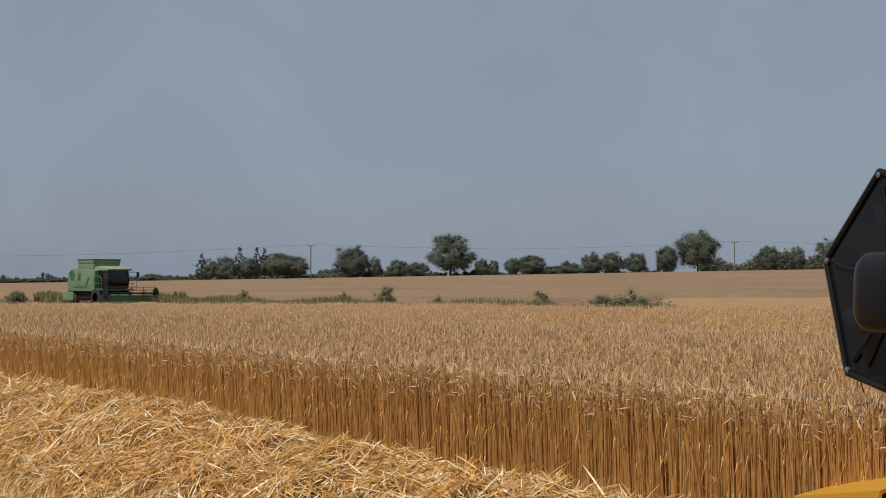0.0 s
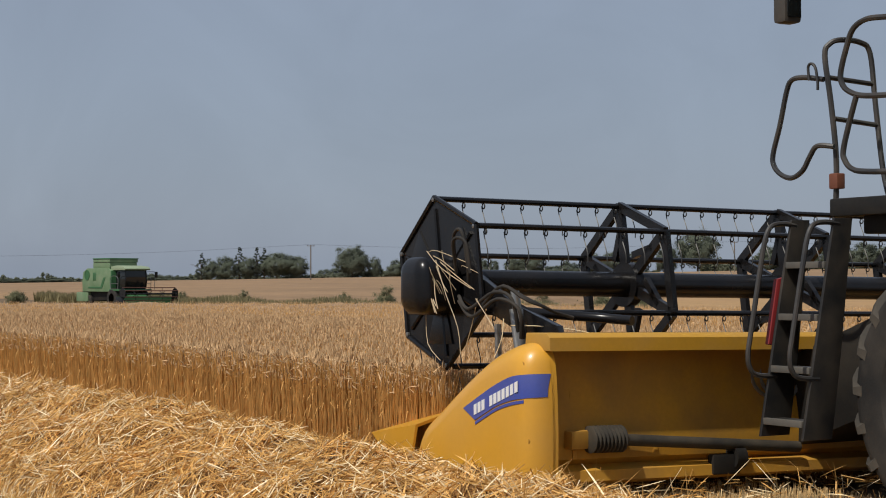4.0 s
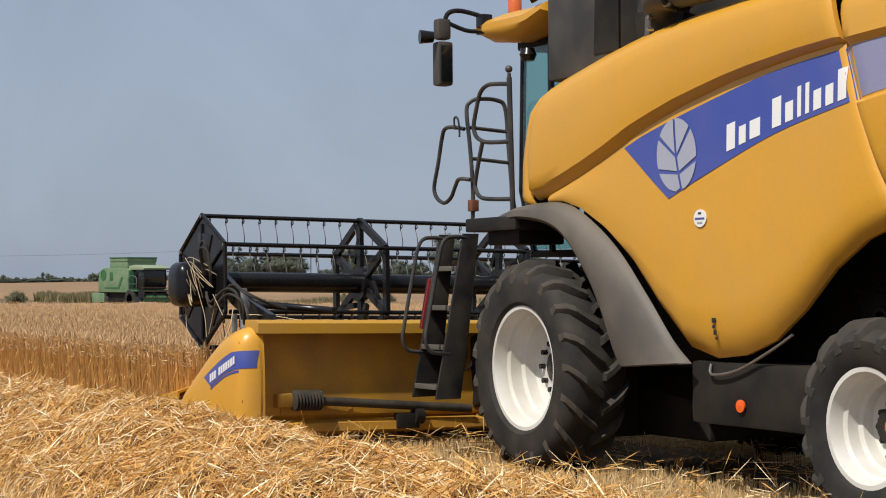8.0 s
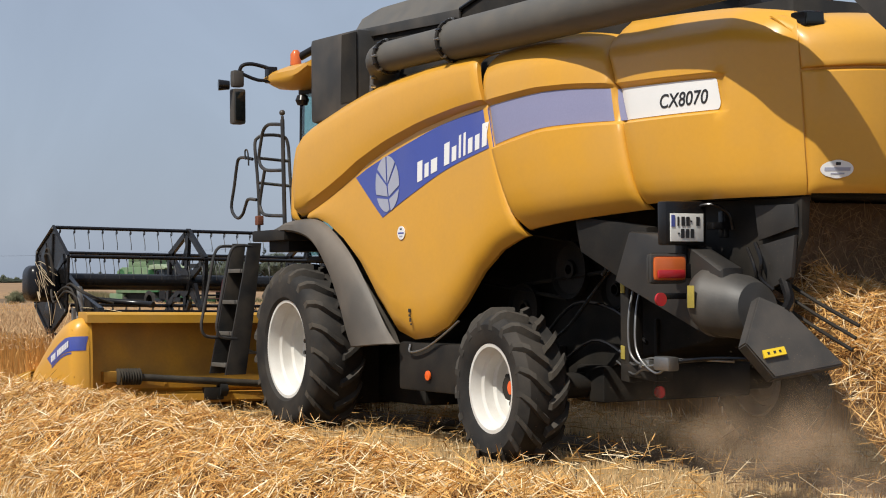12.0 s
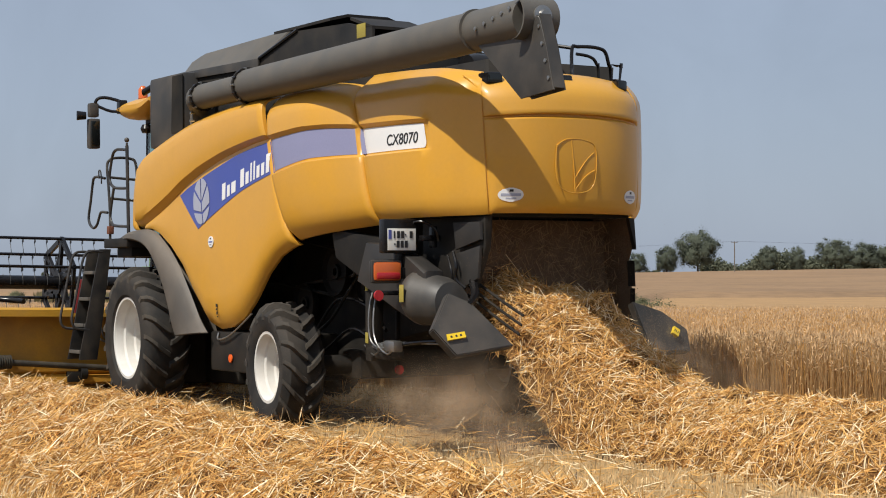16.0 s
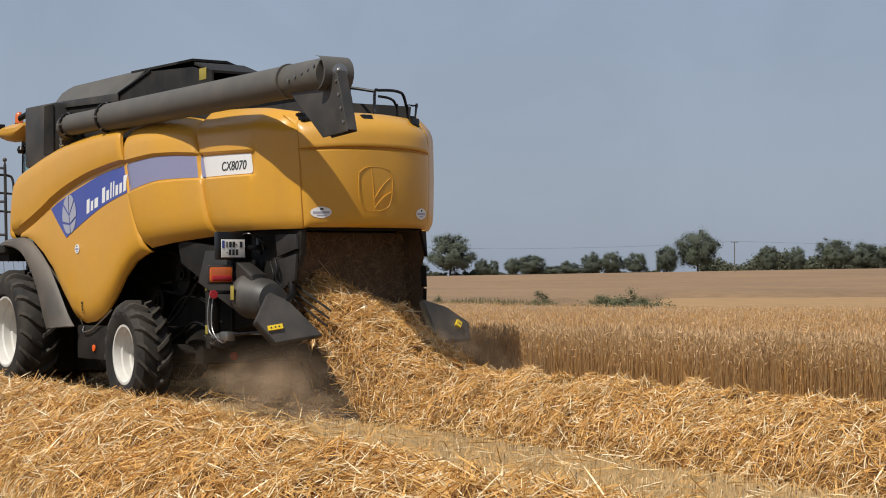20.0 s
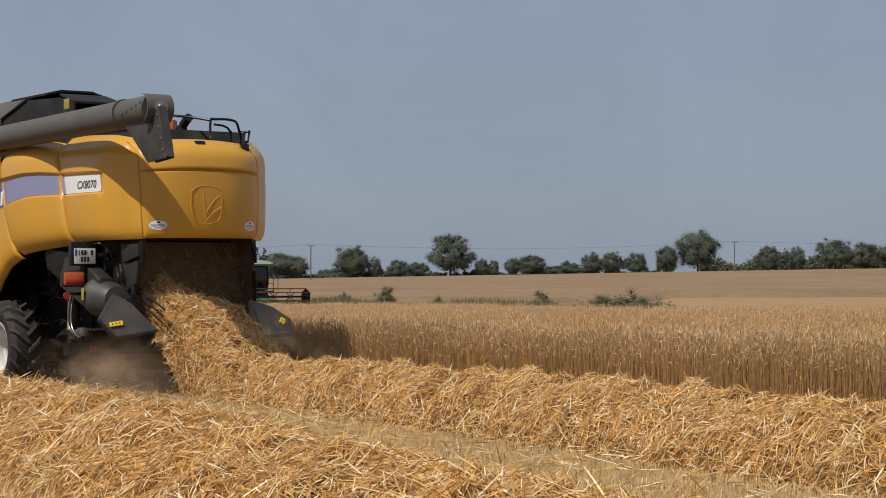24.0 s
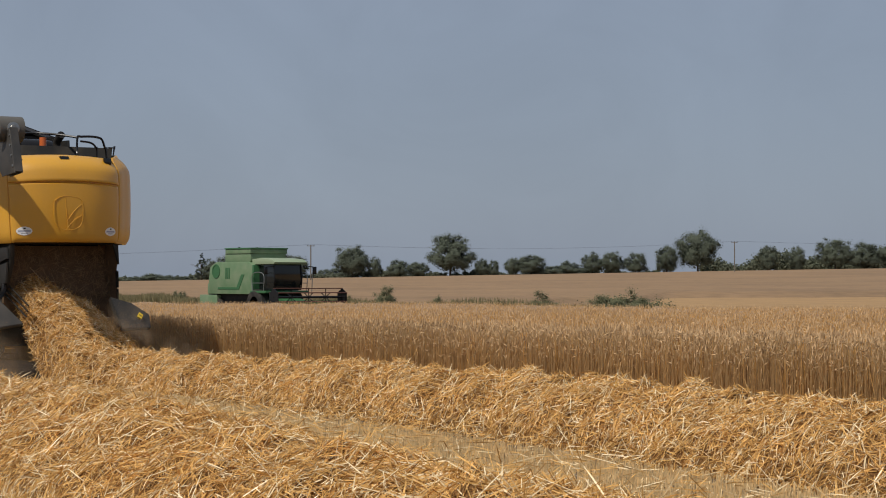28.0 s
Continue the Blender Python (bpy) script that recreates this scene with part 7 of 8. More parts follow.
# ---- wheat ----
def stalks(xy, h, seed, stem_w=0.0045, leaf=0.5, low=0.0, zbase=None, ear=True, straight=False):
    """Arrays of a stand of wheat: a bent three-sided stem, a drooping ear and some dry leaves for each root."""
    r = np.random.default_rng(seed)
    n = len(xy)
    base = np.column_stack([xy, np.zeros(n) if zbase is None else zbase])
    hh = h * (1.06 - 0.36 * r.uniform(0, 1, n) ** 1.5)
    lean = r.normal(0, 0.032, (n, 2)) * hh[:, None]
    lean[r.uniform(0, 1, n) < 0.07] *= 3.5
    az = r.uniform(0, 2 * np.pi, n)
    dirs = np.column_stack([np.cos(az), np.sin(az)])
    levels = [low, 0.5, 0.93] if low < 0.4 and not straight else [low, 0.93]
    V, T, I = [], [], []
    off = 0
    ring = np.arange(3) * 2 * np.pi / 3
    pts = []
    for lv in levels:
        c = base + np.column_stack([lean * lv ** 1.5, hh * lv])
        w = stem_w * (1 - 0.35 * lv) * r.uniform(0.8, 1.3, n)
        pts.append(c[:, None, :] + np.stack([np.cos(ring)[None] * w[:, None], np.sin(ring)[None] * w[:, None], np.zeros((n, 3))], -1))
    S = np.stack(pts, 1).reshape(n, -1, 3)
    nc = 3 * len(levels)
    V.append(S.reshape(-1, 3))
    k = np.arange(n)[:, None] * nc
    tt = []
    for a in range(len(levels) - 1):
        for b in range(3):
            p, q = a * 3 + b, a * 3 + (b + 1) % 3
            tt += [[p, q, q + 3], [p, q + 3, p + 3]]
    T.append((k[:, :, None] + np.array(tt)[None]).reshape(-1, 3))
    I.append(np.zeros(n * len(tt)))
    off += n * nc
    if ear:
        neck = base + np.column_stack([lean * 0.93 ** 1.5, hh * 0.93])
        droop = np.where(r.uniform(0, 1, n) < 0.62, r.uniform(0.05, 0.5, n), r.uniform(0.5, 1.8, n))
        ln = r.uniform(0.075, 0.115, n)
        d = np.column_stack([dirs * np.sin(droop)[:, None], np.cos(droop)])
        sx = np.cross(d, r.normal(size=d.shape))
        sx /= np.linalg.norm(sx, axis=1)[:, None]
        sy = np.cross(d, sx)
        w = r.uniform(0.005, 0.008, n)
        m1, tip = neck + d * (ln * 0.38)[:, None], neck + d * ln[:, None]
        E = np.stack([neck, m1 + sx * w[:, None], m1 + (sy * 0.86 - sx * 0.5) * w[:, None], m1 - (sy * 0.86 + sx * 0.5) * w[:, None], tip], 1)
        V.append(E.reshape(-1, 3))
        k = off + np.arange(n)[:, None] * 5
        tt = [[0, 2, 1], [0, 3, 2], [0, 1, 3], [1, 2, 4], [2, 3, 4], [3, 1, 4]]
        T.append((k[:, :, None] + np.array(tt)[None]).reshape(-1, 3))
        I.append(np.ones(n * len(tt)))
        off += n * 5
    m = np.where(r.uniform(0, 1, n) < leaf)[0]
    if len(m):
        lv = r.uniform(0.25, 0.75, len(m))
        p = base[m] + np.column_stack([lean[m] * lv[:, None] ** 1.5, hh[m] * lv])
        a2 = r.uniform(0, 2 * np.pi, len(m))
        dd = np.column_stack([np.cos(a2), np.sin(a2)])
        L = r.uniform(0.06, 0.15, len(m))[:, None]
        q = p + np.column_stack([dd * L * 0.6, 0.35 * L])
        e = p + np.column_stack([dd * L, -L * r.uniform(0.1, 0.9, (len(m), 1))])
        side = np.column_stack([-dd[:, 1], dd[:, 0], np.zeros(len(m))]) * 0.0035
        F = np.stack([p, q - side, q + side, e], 1)
        V.append(F.reshape(-1, 3))
        k = off + np.arange(len(m))[:, None] * 4
        T.append((k[:, :, None] + np.array([[0, 1, 2], [1, 3, 2]])[None]).reshape(-1, 3))
        I.append(np.zeros(len(m) * 2))
    return np.concatenate(V), np.concatenate(T), np.concatenate(I)


WH = 1.0
HL, HR = 3.1, -3.02           # left and right ends of the cut
STEP = 0.44                    # seconds of drive per strip of crop


def strip_mesh(seed, length):
    r = np.random.default_rng(seed)
    nf, ni = int(1.3 * length * 1000), int((HL - HR - 1.3) * length * 340)
    y = np.concatenate([HL + 0.10 - 1.4 * r.uniform(0, 1, nf) ** 1.7, r.uniform(HR, HL - 1.3, ni)])
    x = r.uniform(-length / 2, length / 2, nf + ni)
    v, t, i = stalks(np.column_stack([x, y]), 1.06 * np.clip(1.0 + 0.12 * (HL + 0.1 - y) + r.uniform(-0.20, 0.10, len(y)), 0.55, 1.06), seed, stem_w=0.0036, leaf=0.3, zbase=np.full(len(y), -0.07))
    # an added sheet well inside the stand hides the ground; darker than the ears
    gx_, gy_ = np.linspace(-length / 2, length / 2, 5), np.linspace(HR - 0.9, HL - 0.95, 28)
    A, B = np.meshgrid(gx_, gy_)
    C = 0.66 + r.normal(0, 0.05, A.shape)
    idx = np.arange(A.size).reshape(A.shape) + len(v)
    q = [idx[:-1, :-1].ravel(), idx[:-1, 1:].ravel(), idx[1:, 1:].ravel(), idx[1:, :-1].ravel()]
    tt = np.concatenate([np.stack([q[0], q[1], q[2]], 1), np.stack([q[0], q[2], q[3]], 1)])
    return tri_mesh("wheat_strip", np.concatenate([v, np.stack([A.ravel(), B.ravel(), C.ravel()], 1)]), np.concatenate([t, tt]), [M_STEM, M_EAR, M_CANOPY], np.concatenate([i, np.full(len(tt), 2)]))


STRIPS = [strip_mesh(100 + k, 0.60) for k in range(5)]
CUT_X = 6.05
wheat_strips = []
for k in range(0, 57):
    t = 0.05 + STEP * k
    ob = new("standing_wheat", STRIPS[k % 5])
    tagged(ob, "strip of ripe standing wheat in front of the header", "wheat", group="crop being cut", kind="stuff")
    ob.matrix_basis = machine(t) @ pose(CUT_X + 0.3, 0, 0)
    if t < 28.2:
        wheat_strips.append((t, ob))

# the standing crop beyond the cut
r = np.random.default_rng(21)
V, T, I = [], [], []
off = 0


def field_edge(x, y):
    """Below zero inside the uncut crop on its far side."""
    return y - np.interp(x, [-60, 1, 9.7, 40], [90, 90, 64, 64])


n = 150000
yy = (15 ** 0.4 + r.uniform(0, 1, n) * (92 ** 0.4 - 15 ** 0.4)) ** 2.5      # thinner with distance
xx = yy * r.uniform(-0.27, 0.27, n)
keep = (left_of_way(xx, yy) < HR) & (field_edge(xx, yy) < 0)
xx, yy = xx[keep][:62000], yy[keep][:62000]
for near_ in (True, False):
    m = (yy < 32) == near_
    v, t, i = stalks(np.column_stack([xx[m], yy[m]]), WH, 31 + near_, leaf=0.3 if near_ else 0.0, low=0.0 if near_ else 0.5,
                     stem_w=0.0042 if near_ else 0.0065, zbase=ground_z(xx[m], yy[m]))
    V.append(v), T.append(t + off), I.append(i)
    off += len(v)
# dense front rank along the finished cut
n = 34000
tt_ = r.uniform(-2, 40, n)
lat = HR - 1.0 * r.uniform(0, 1, n) ** 1.4
pw = np.array([way(q) for q in np.arange(-4, 44, 0.1)])
ii = ((tt_ + 4) * 10).astype(int)
ax, ay, aa = pw[ii, 0], pw[ii, 1], np.radians(pw[ii, 2])
xx, yy = ax - np.sin(aa) * lat, ay + np.cos(aa) * lat
jit = r.uniform(-0.07, 0.07, (2, n))
xx, yy = xx + jit[0], yy + jit[1]
keep = (np.abs(xx) < 0.27 * yy + 0.5) & (yy > 8) & (yy < 42)
xx, yy = xx[keep], yy[keep]
v, t, i = stalks(np.column_stack([xx, yy]), WH * np.clip(0.98 + 0.15 * (HR - lat[keep]) + r.uniform(-0.20, 0.12, len(xx)), 0.55, 1.05), 77, stem_w=0.0036, leaf=0.3, zbase=ground_z(xx, yy))
V.append(v), T.append(t + off), I.append(np.where(i == 0, 3, i))
off += len(v)
# added canopy sheet inside the stand hides the ground; rough, darker than ears
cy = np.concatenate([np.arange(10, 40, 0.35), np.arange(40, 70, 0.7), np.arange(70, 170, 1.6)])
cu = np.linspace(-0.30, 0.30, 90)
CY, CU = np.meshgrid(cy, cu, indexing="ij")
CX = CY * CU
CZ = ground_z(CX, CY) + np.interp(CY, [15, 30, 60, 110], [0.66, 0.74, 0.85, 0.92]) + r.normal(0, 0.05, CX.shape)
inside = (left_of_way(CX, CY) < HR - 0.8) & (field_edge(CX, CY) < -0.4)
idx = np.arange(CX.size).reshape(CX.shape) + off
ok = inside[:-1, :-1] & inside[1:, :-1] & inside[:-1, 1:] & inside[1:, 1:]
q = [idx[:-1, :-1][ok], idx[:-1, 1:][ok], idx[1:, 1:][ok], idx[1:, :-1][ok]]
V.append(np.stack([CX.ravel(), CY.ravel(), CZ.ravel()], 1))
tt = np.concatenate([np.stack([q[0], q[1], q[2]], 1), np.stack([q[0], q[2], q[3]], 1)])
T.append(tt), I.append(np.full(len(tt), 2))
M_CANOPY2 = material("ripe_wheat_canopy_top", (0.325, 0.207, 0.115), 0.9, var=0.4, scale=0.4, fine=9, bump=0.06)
wheat_field = new("wheat_field", tri_mesh("wheat_field", np.concatenate(V), np.concatenate(T), [M_STEM, M_EAR, M_CANOPY2, M_STEM_DUST_HAZE], np.concatenate(I)))
tagged(wheat_field, "ripe uncut wheat, ears nodding over golden stems", "wheat field", kind="stuff")

# ---- stubble ----
n = 260000
yy = np.sqrt(r.uniform(9 ** 2, 34 ** 2, n))
xx = yy * r.uniform(-0.27, 0.27, n)
lat = left_of_way(xx, yy)
rowlat = np.round(lat / 0.125) * 0.125
xx2, yy2 = xx + (lat - rowlat) * 0.84 * 0.85, yy + (lat - rowlat) * 0.54 * 0.85
keep = (((lat < 4.6) & (lat > 0.7)) | ((lat < -0.8) & (lat > HR - 0.2))) & (r.uniform(0, 1, n) < np.clip(20 / yy, 0, 1))
xx, yy = xx2[keep][:56000], yy2[keep][:56000]
v, t, i = stalks(np.column_stack([xx, yy]), 0.115, 5, stem_w=0.0046, leaf=0.1, straight=True, zbase=ground_z(xx, yy) - lane_drop(xx, yy), ear=False)
stub = new("stubble", tri_mesh("stubble", v, t, [M_STUBBLE]))
tagged(stub, "short cut stubble in close rows", "stubble", kind="stuff")


# ---- straw ----
def straws(p, nrm, seed, lmin=0.05, lmax=0.36, w=0.0027, flat=0.7, stick=0.06):
    """Arrays of single straws lying on a surface: three-sided, bent once."""
    r = np.random.default_rng(seed)
    n = len(p)
    d = r.normal(size=(n, 3))
    d -= nrm * (np.sum(d * nrm, 1) * r.uniform(1 - 0.6 * (1 - flat), 1.0, n))[:, None]
    d /= np.linalg.norm(d, axis=1)[:, None]
    L = (lmin + (lmax - lmin) * r.uniform(0, 1, n) ** 1.7)[:, None]
    L[r.uniform(0, 1, n) < 0.06] *= 1.6
    up = nrm * (r.uniform(0.0, 1.0, n) ** 2 * stick)[:, None]
    a, c = p - d * L / 2, p + d * L / 2
    b = p + up + r.normal(0, 0.012, (n, 3))
    c = c + up * r.uniform(0, 1.5, (n, 1))
    s1 = np.cross(d, r.normal(size=(n, 3)))
    s1 /= np.linalg.norm(s1, axis=1)[:, None]
    s2 = np.cross(d, s1)
    ww = (w * r.uniform(0.6, 1.5, n))[:, None]
    R = []
    for q in (a, c):
        R += [q + s1 * ww, q + (s2 * 0.86 - s1 * 0.5) * ww, q - (s2 * 0.86 + s1 * 0.5) * ww]
    V = np.stack(R, 1)
    # every other one a split, curling ribbon on the same six corners
    rib = r.uniform(0, 1, n) < 0.72
    curl = (r.normal(0, 0.022, (n, 1)) * s2 + np.abs(r.normal(0, 0.02, (n, 1))) * nrm) * L
    knots = np.stack([a, a + (c - a) * 0.36 + curl, a + (c - a) * 0.72 + curl * 0.9, c], 1)
    wd = s1 * ww * 1.25
    W = np.stack([knots[:, 0], knots[:, 1] + wd, knots[:, 1] - wd, knots[:, 2] + wd, knots[:, 2] - wd, knots[:, 3]], 1)
    V = V.copy()
    V[rib] = W[rib]
    V = V.reshape(-1, 3)
    tt = []
    for f in range(3):
        x, y = f, (f + 1) % 3
        tt += [[x, y, y + 3], [x, y + 3, x + 3]]
    k = np.arange(n)[:, None] * 6
    pale = (r.uniform(0, 1, n) < 0.24).astype(float)
    T1 = (k[~rib][:, :, None] + np.array(tt)[None]).reshape(-1, 3)
    tr = [[0, 1, 2], [1, 3, 2], [2, 3, 4], [3, 5, 4]]
    T2 = (k[rib][:, :, None] + np.array(tr)[None]).reshape(-1, 3)
    return V, np.concatenate([T1, T2]), np.concatenate([np.repeat(pale[~rib], 6), np.repeat(pale[rib], 4)])


def swath_profile(u):
    """Height of a swath across its width, u from -1 to 1."""
    return np.clip(1 - np.abs(u) ** 2.0, 0, 1)


def lumps(x, y, s=1.0):
    return (np.sin(x * 4.1 * s + 1.7 * np.sin(y * 3.3 * s)) * np.sin(y * 5.2 * s + 1.1) + 0.6 * np.sin(x * 9.3 * s + y * 7.1 * s)) * 0.06


# swath of the round before, close to the camera
LAT0 = 5.2


def along(t, lat):
    x, y, a = way(t)
    a = radians(a)
    return x - math.sin(a) * lat, y + math.cos(a) * lat


def near_height(t, u):
    return np.interp(t, [0, 2, 3, 4, 6, 8, 10, 12, 14, 18, 30], [0.30, 0.34, 0.37, 0.41, 0.47, 0.50, 0.55, 0.53, 0.49, 0.46, 0.43]) * swath_profile(u)


ts_ = np.arange(-3, 24, 0.12)
us_ = np.linspace(-1, 1, 22)
base_pts = np.array([[along(t, LAT0 + 1.25 * u) for u in us_] for t in ts_])
TT, UU = np.meshgrid(ts_, us_, indexing="ij")
HZ0 = near_height(TT, UU) + (lumps(base_pts[..., 0], base_pts[..., 1]) * 1.25 + r.normal(0, 0.028, TT.shape)) * swath_profile(UU) ** 0.5
P = np.dstack([base_pts, np.maximum(HZ0, -0.02) - 0.13 * (np.abs(UU) > 0.93)])
idx = np.arange(TT.size).reshape(TT.shape)
a, b, c, d = idx[:-1, :-1].ravel(), idx[:-1, 1:].ravel(), idx[1:, 1:].ravel(), idx[1:, :-1].ravel()
mv, mt = P.reshape(-1, 3), np.concatenate([np.stack([a, b, c], 1), np.stack([a, c, d], 1)])
n = 215000
tq, uq = r.uniform(-2.5, 23, n), np.where(r.uniform(0, 1, n) < 0.5, r.uniform(-1.12, 1.12, n), np.clip(r.normal(0, 0.55, n), -1.2, 1.2))
fi, fj = (tq + 3) / 0.12, (np.clip(uq, -1, 1) + 1) / 2 * 21
i0, j0 = fi.astype(int), np.minimum(fj.astype(int), 20)
fi, fj = (fi - i0)[:, None], (fj - j0)[:, None]
pp = P[i0, j0] * (1 - fi) * (1 - fj) + P[i0 + 1, j0] * fi * (1 - fj) + P[i0, j0 + 1] * (1 - fi) * fj + P[i0 + 1, j0 + 1] * fi * fj
e1, e2 = P[i0 + 1, j0] - P[i0, j0], P[i0, j0 + 1] - P[i0, j0]
nn = np.cross(e1, e2)
nn /= np.linalg.norm(nn, axis=1)[:, None]
nn[nn[:, 2] < 0] *= -1
out = np.abs(uq) > 1
pp[out, 2] = 0.02
pp[out, 0] += -0.84 * (np.sign(uq[out]) * (np.abs(uq[out]) - 1)) * 1.25
pp[out, 1] += -0.54 * (np.sign(uq[out]) * (np.abs(uq[out]) - 1)) * 1.25
pp += nn * r.uniform(0.0, 0.03, n)[:, None]
sv, st_, sm = straws(pp, nn, 9)
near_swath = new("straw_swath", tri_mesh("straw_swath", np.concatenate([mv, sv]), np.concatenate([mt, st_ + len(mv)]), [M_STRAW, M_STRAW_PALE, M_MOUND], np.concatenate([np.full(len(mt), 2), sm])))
tagged(near_swath, "loose heap of fresh golden straw lying in a swath", "straw", kind="stuff")

# scattered straws on the stubble
n = 12000
yy = np.sqrt(r.uniform(8 ** 2, 30 ** 2, n))
xx = yy * r.uniform(-0.26, 0.26, n)
lat = left_of_way(xx, yy)
keep = (lat > HR) & (lat < 8)
pp = np.column_stack([xx, yy, ground_z(xx, yy) + r.uniform(0.0, 0.12, n)])[keep]
sv, st_, sm = straws(pp, np.tile([0, 0, 1.0], (len(pp), 1)), 14, stick=0.2)
loose = new("loose_straw", tri_mesh("loose_straw", sv, st_, [M_STRAW, M_STRAW_PALE], sm))
tagged(loose, "single straws scattered over the stubble", "straw", kind="stuff")


# new swath, in clumps that drop from the hood one after another
def clump_mesh(seed, length=1.35, width=1.42, height=0.66, n=5600):
    r = np.random.default_rng(seed)
    gu, gv = np.linspace(-1, 1, 15), np.linspace(-0.5, 0.5, 9)
    U, Vv = np.meshgrid(gu, gv)
    fade = np.clip((0.5 - np.abs(Vv)) / 0.22, 0, 1) ** 0.5
    Hh = height * swath_profile(U) ** 0.8 * fade * r.uniform(0.85, 1.12) + lumps(Vv * length + seed, U) * 0.8 * swath_profile(U) ** 0.6 + r.normal(0, 0.02, U.shape)
    G = np.stack([Vv * length, U * width / 2, np.maximum(Hh * fade ** 0.5, -0.02) - 0.08], -1)
    idx = np.arange(U.size).reshape(U.shape)
    a, b, c, d = idx[:-1, :-1].ravel(), idx[:-1, 1:].ravel(), idx[1:, 1:].ravel(), idx[1:, :-1].ravel()
    mv, mt = G.reshape(-1, 3), np.concatenate([np.stack([a, b, c], 1), np.stack([a, c, d], 1)])
    fi, fj = r.uniform(0, 7.99, n), r.uniform(0, 13.99, n)
    i0, j0 = fi.astype(int), fj.astype(int)
    fi, fj = (fi - i0)[:, None], (fj - j0)[:, None]
    pp = G[i0, j0] * (1 - fi) * (1 - fj) + G[i0 + 1, j0] * fi * (1 - fj) + G[i0, j0 + 1] * (1 - fi) * fj + G[i0 + 1, j0 + 1] * fi * fj
    nn = np.cross(G[i0 + 1, j0] - G[i0, j0], G[i0, j0 + 1] - G[i0, j0])
    nn /= np.linalg.norm(nn, axis=1)[:, None]
    nn[nn[:, 2] < 0] *= -1
    sv, st, sm = straws(pp + nn * r.uniform(0, 0.03, n)[:, None], nn, seed + 50, lmin=0.05, lmax=0.26, w=0.0028, stick=0.055)
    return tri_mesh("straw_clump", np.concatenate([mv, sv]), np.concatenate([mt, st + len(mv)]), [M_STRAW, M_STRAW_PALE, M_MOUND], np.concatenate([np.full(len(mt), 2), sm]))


CLUMPS = [clump_mesh(300 + k) for k in range(6)]
DROP_X = -7.7
jig = random.Random(9)
clumps = []
for k in range(51):
    t = 6.0 + 0.44 * k
    ob = new("straw_clump", CLUMPS[(k * 5) % 6])
    tagged(ob, "fresh straw dropped in a thick swath behind the harvester", "straw", group="new straw swath", kind="stuff")
    turn = 180 if k % 2 else 0
    rest = machine(t) @ pose(DROP_X + jig.uniform(-0.14, 0.14), jig.uniform(-0.14, 0.14), jig.uniform(-0.05, 0.03), 0, 0, turn + jig.uniform(-16, 16))
    clumps.append((t, ob, rest, turn))

# straw pouring from the hood, carried along with the machine
r = np.random.default_rng(55)
gv, gu = np.linspace(0, 1, 16), np.linspace(-1, 1, 15)
VV, UU = np.meshgrid(gv, gu, indexing="ij")
PX = -5.55 - 2.75 * VV
PZ = np.interp(VV, [0, 0.16, 0.38, 0.6, 0.8, 0.92, 1.0], [1.75, 1.62, 1.35, 0.98, 0.62, 0.35, -0.1]) * (1 - np.clip(0.25 + 1.3 * VV, 0, 0.97) * np.abs(UU) ** 2.6) + lumps(PX, UU * 2) * 1.2 * swath_profile(UU) ** 0.5 + r.normal(0, 0.02, VV.shape)
PZ = PZ * (1 - 0.30 * (0.5 - 0.5 * UU) * np.clip(1.1 - VV, 0, 1))
PZ = PZ + 0.26 * np.clip(UU * 1.3, 0, 1) * np.clip(1 - VV / 0.4, 0, 1)
PY = UU * np.interp(VV, [0, 1], [0.80, 0.86]) + 0.06 - 0.06 * VV
G = np.stack([PX, PY, PZ], -1)
idx = np.arange(VV.size).reshape(VV.shape)
a, b, c, d = idx[:-1, :-1].ravel(), idx[:-1, 1:].ravel(), idx[1:, 1:].ravel(), idx[1:, :-1].ravel()
mv, mt = G.reshape(-1, 3), np.concatenate([np.stack([a, b, c], 1), np.stack([a, c, d], 1)])
n = 14000
fi, fj = r.uniform(0, 14.99, n), r.uniform(0, 13.99, n)
i0, j0 = fi.astype(int), fj.astype(int)
pp = G[i0, j0] + (G[i0 + 1, j0] - G[i0, j0]) * (fi - i0)[:, None] + (G[i0, j0 + 1] - G[i0, j0]) * (fj - j0)[:, None]
nn = np.cross(G[i0 + 1, j0] - G[i0, j0], G[i0, j0 + 1] - G[i0, j0])
nn /= np.linalg.norm(nn, axis=1)[:, None]
nn[nn[:, 2] < 0] *= -1
sv, st_, sm = straws(pp + nn * r.uniform(0, 0.06, n)[:, None], nn, 61, lmin=0.06, lmax=0.30, stick=0.09)
# stems hanging in the hood opening; their brown carries dust and the hood's shade
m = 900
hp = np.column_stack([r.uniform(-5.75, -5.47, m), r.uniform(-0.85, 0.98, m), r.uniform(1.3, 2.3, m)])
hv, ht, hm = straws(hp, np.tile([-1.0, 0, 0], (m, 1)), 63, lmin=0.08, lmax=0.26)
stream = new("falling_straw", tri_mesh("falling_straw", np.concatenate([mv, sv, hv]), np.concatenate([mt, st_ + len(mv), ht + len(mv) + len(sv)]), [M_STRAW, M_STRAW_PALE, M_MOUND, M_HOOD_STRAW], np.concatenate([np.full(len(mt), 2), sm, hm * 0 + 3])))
tagged(stream, "straw pouring from the back of the harvester", "straw", kind="stuff")
stream.matrix_basis = machine(0)

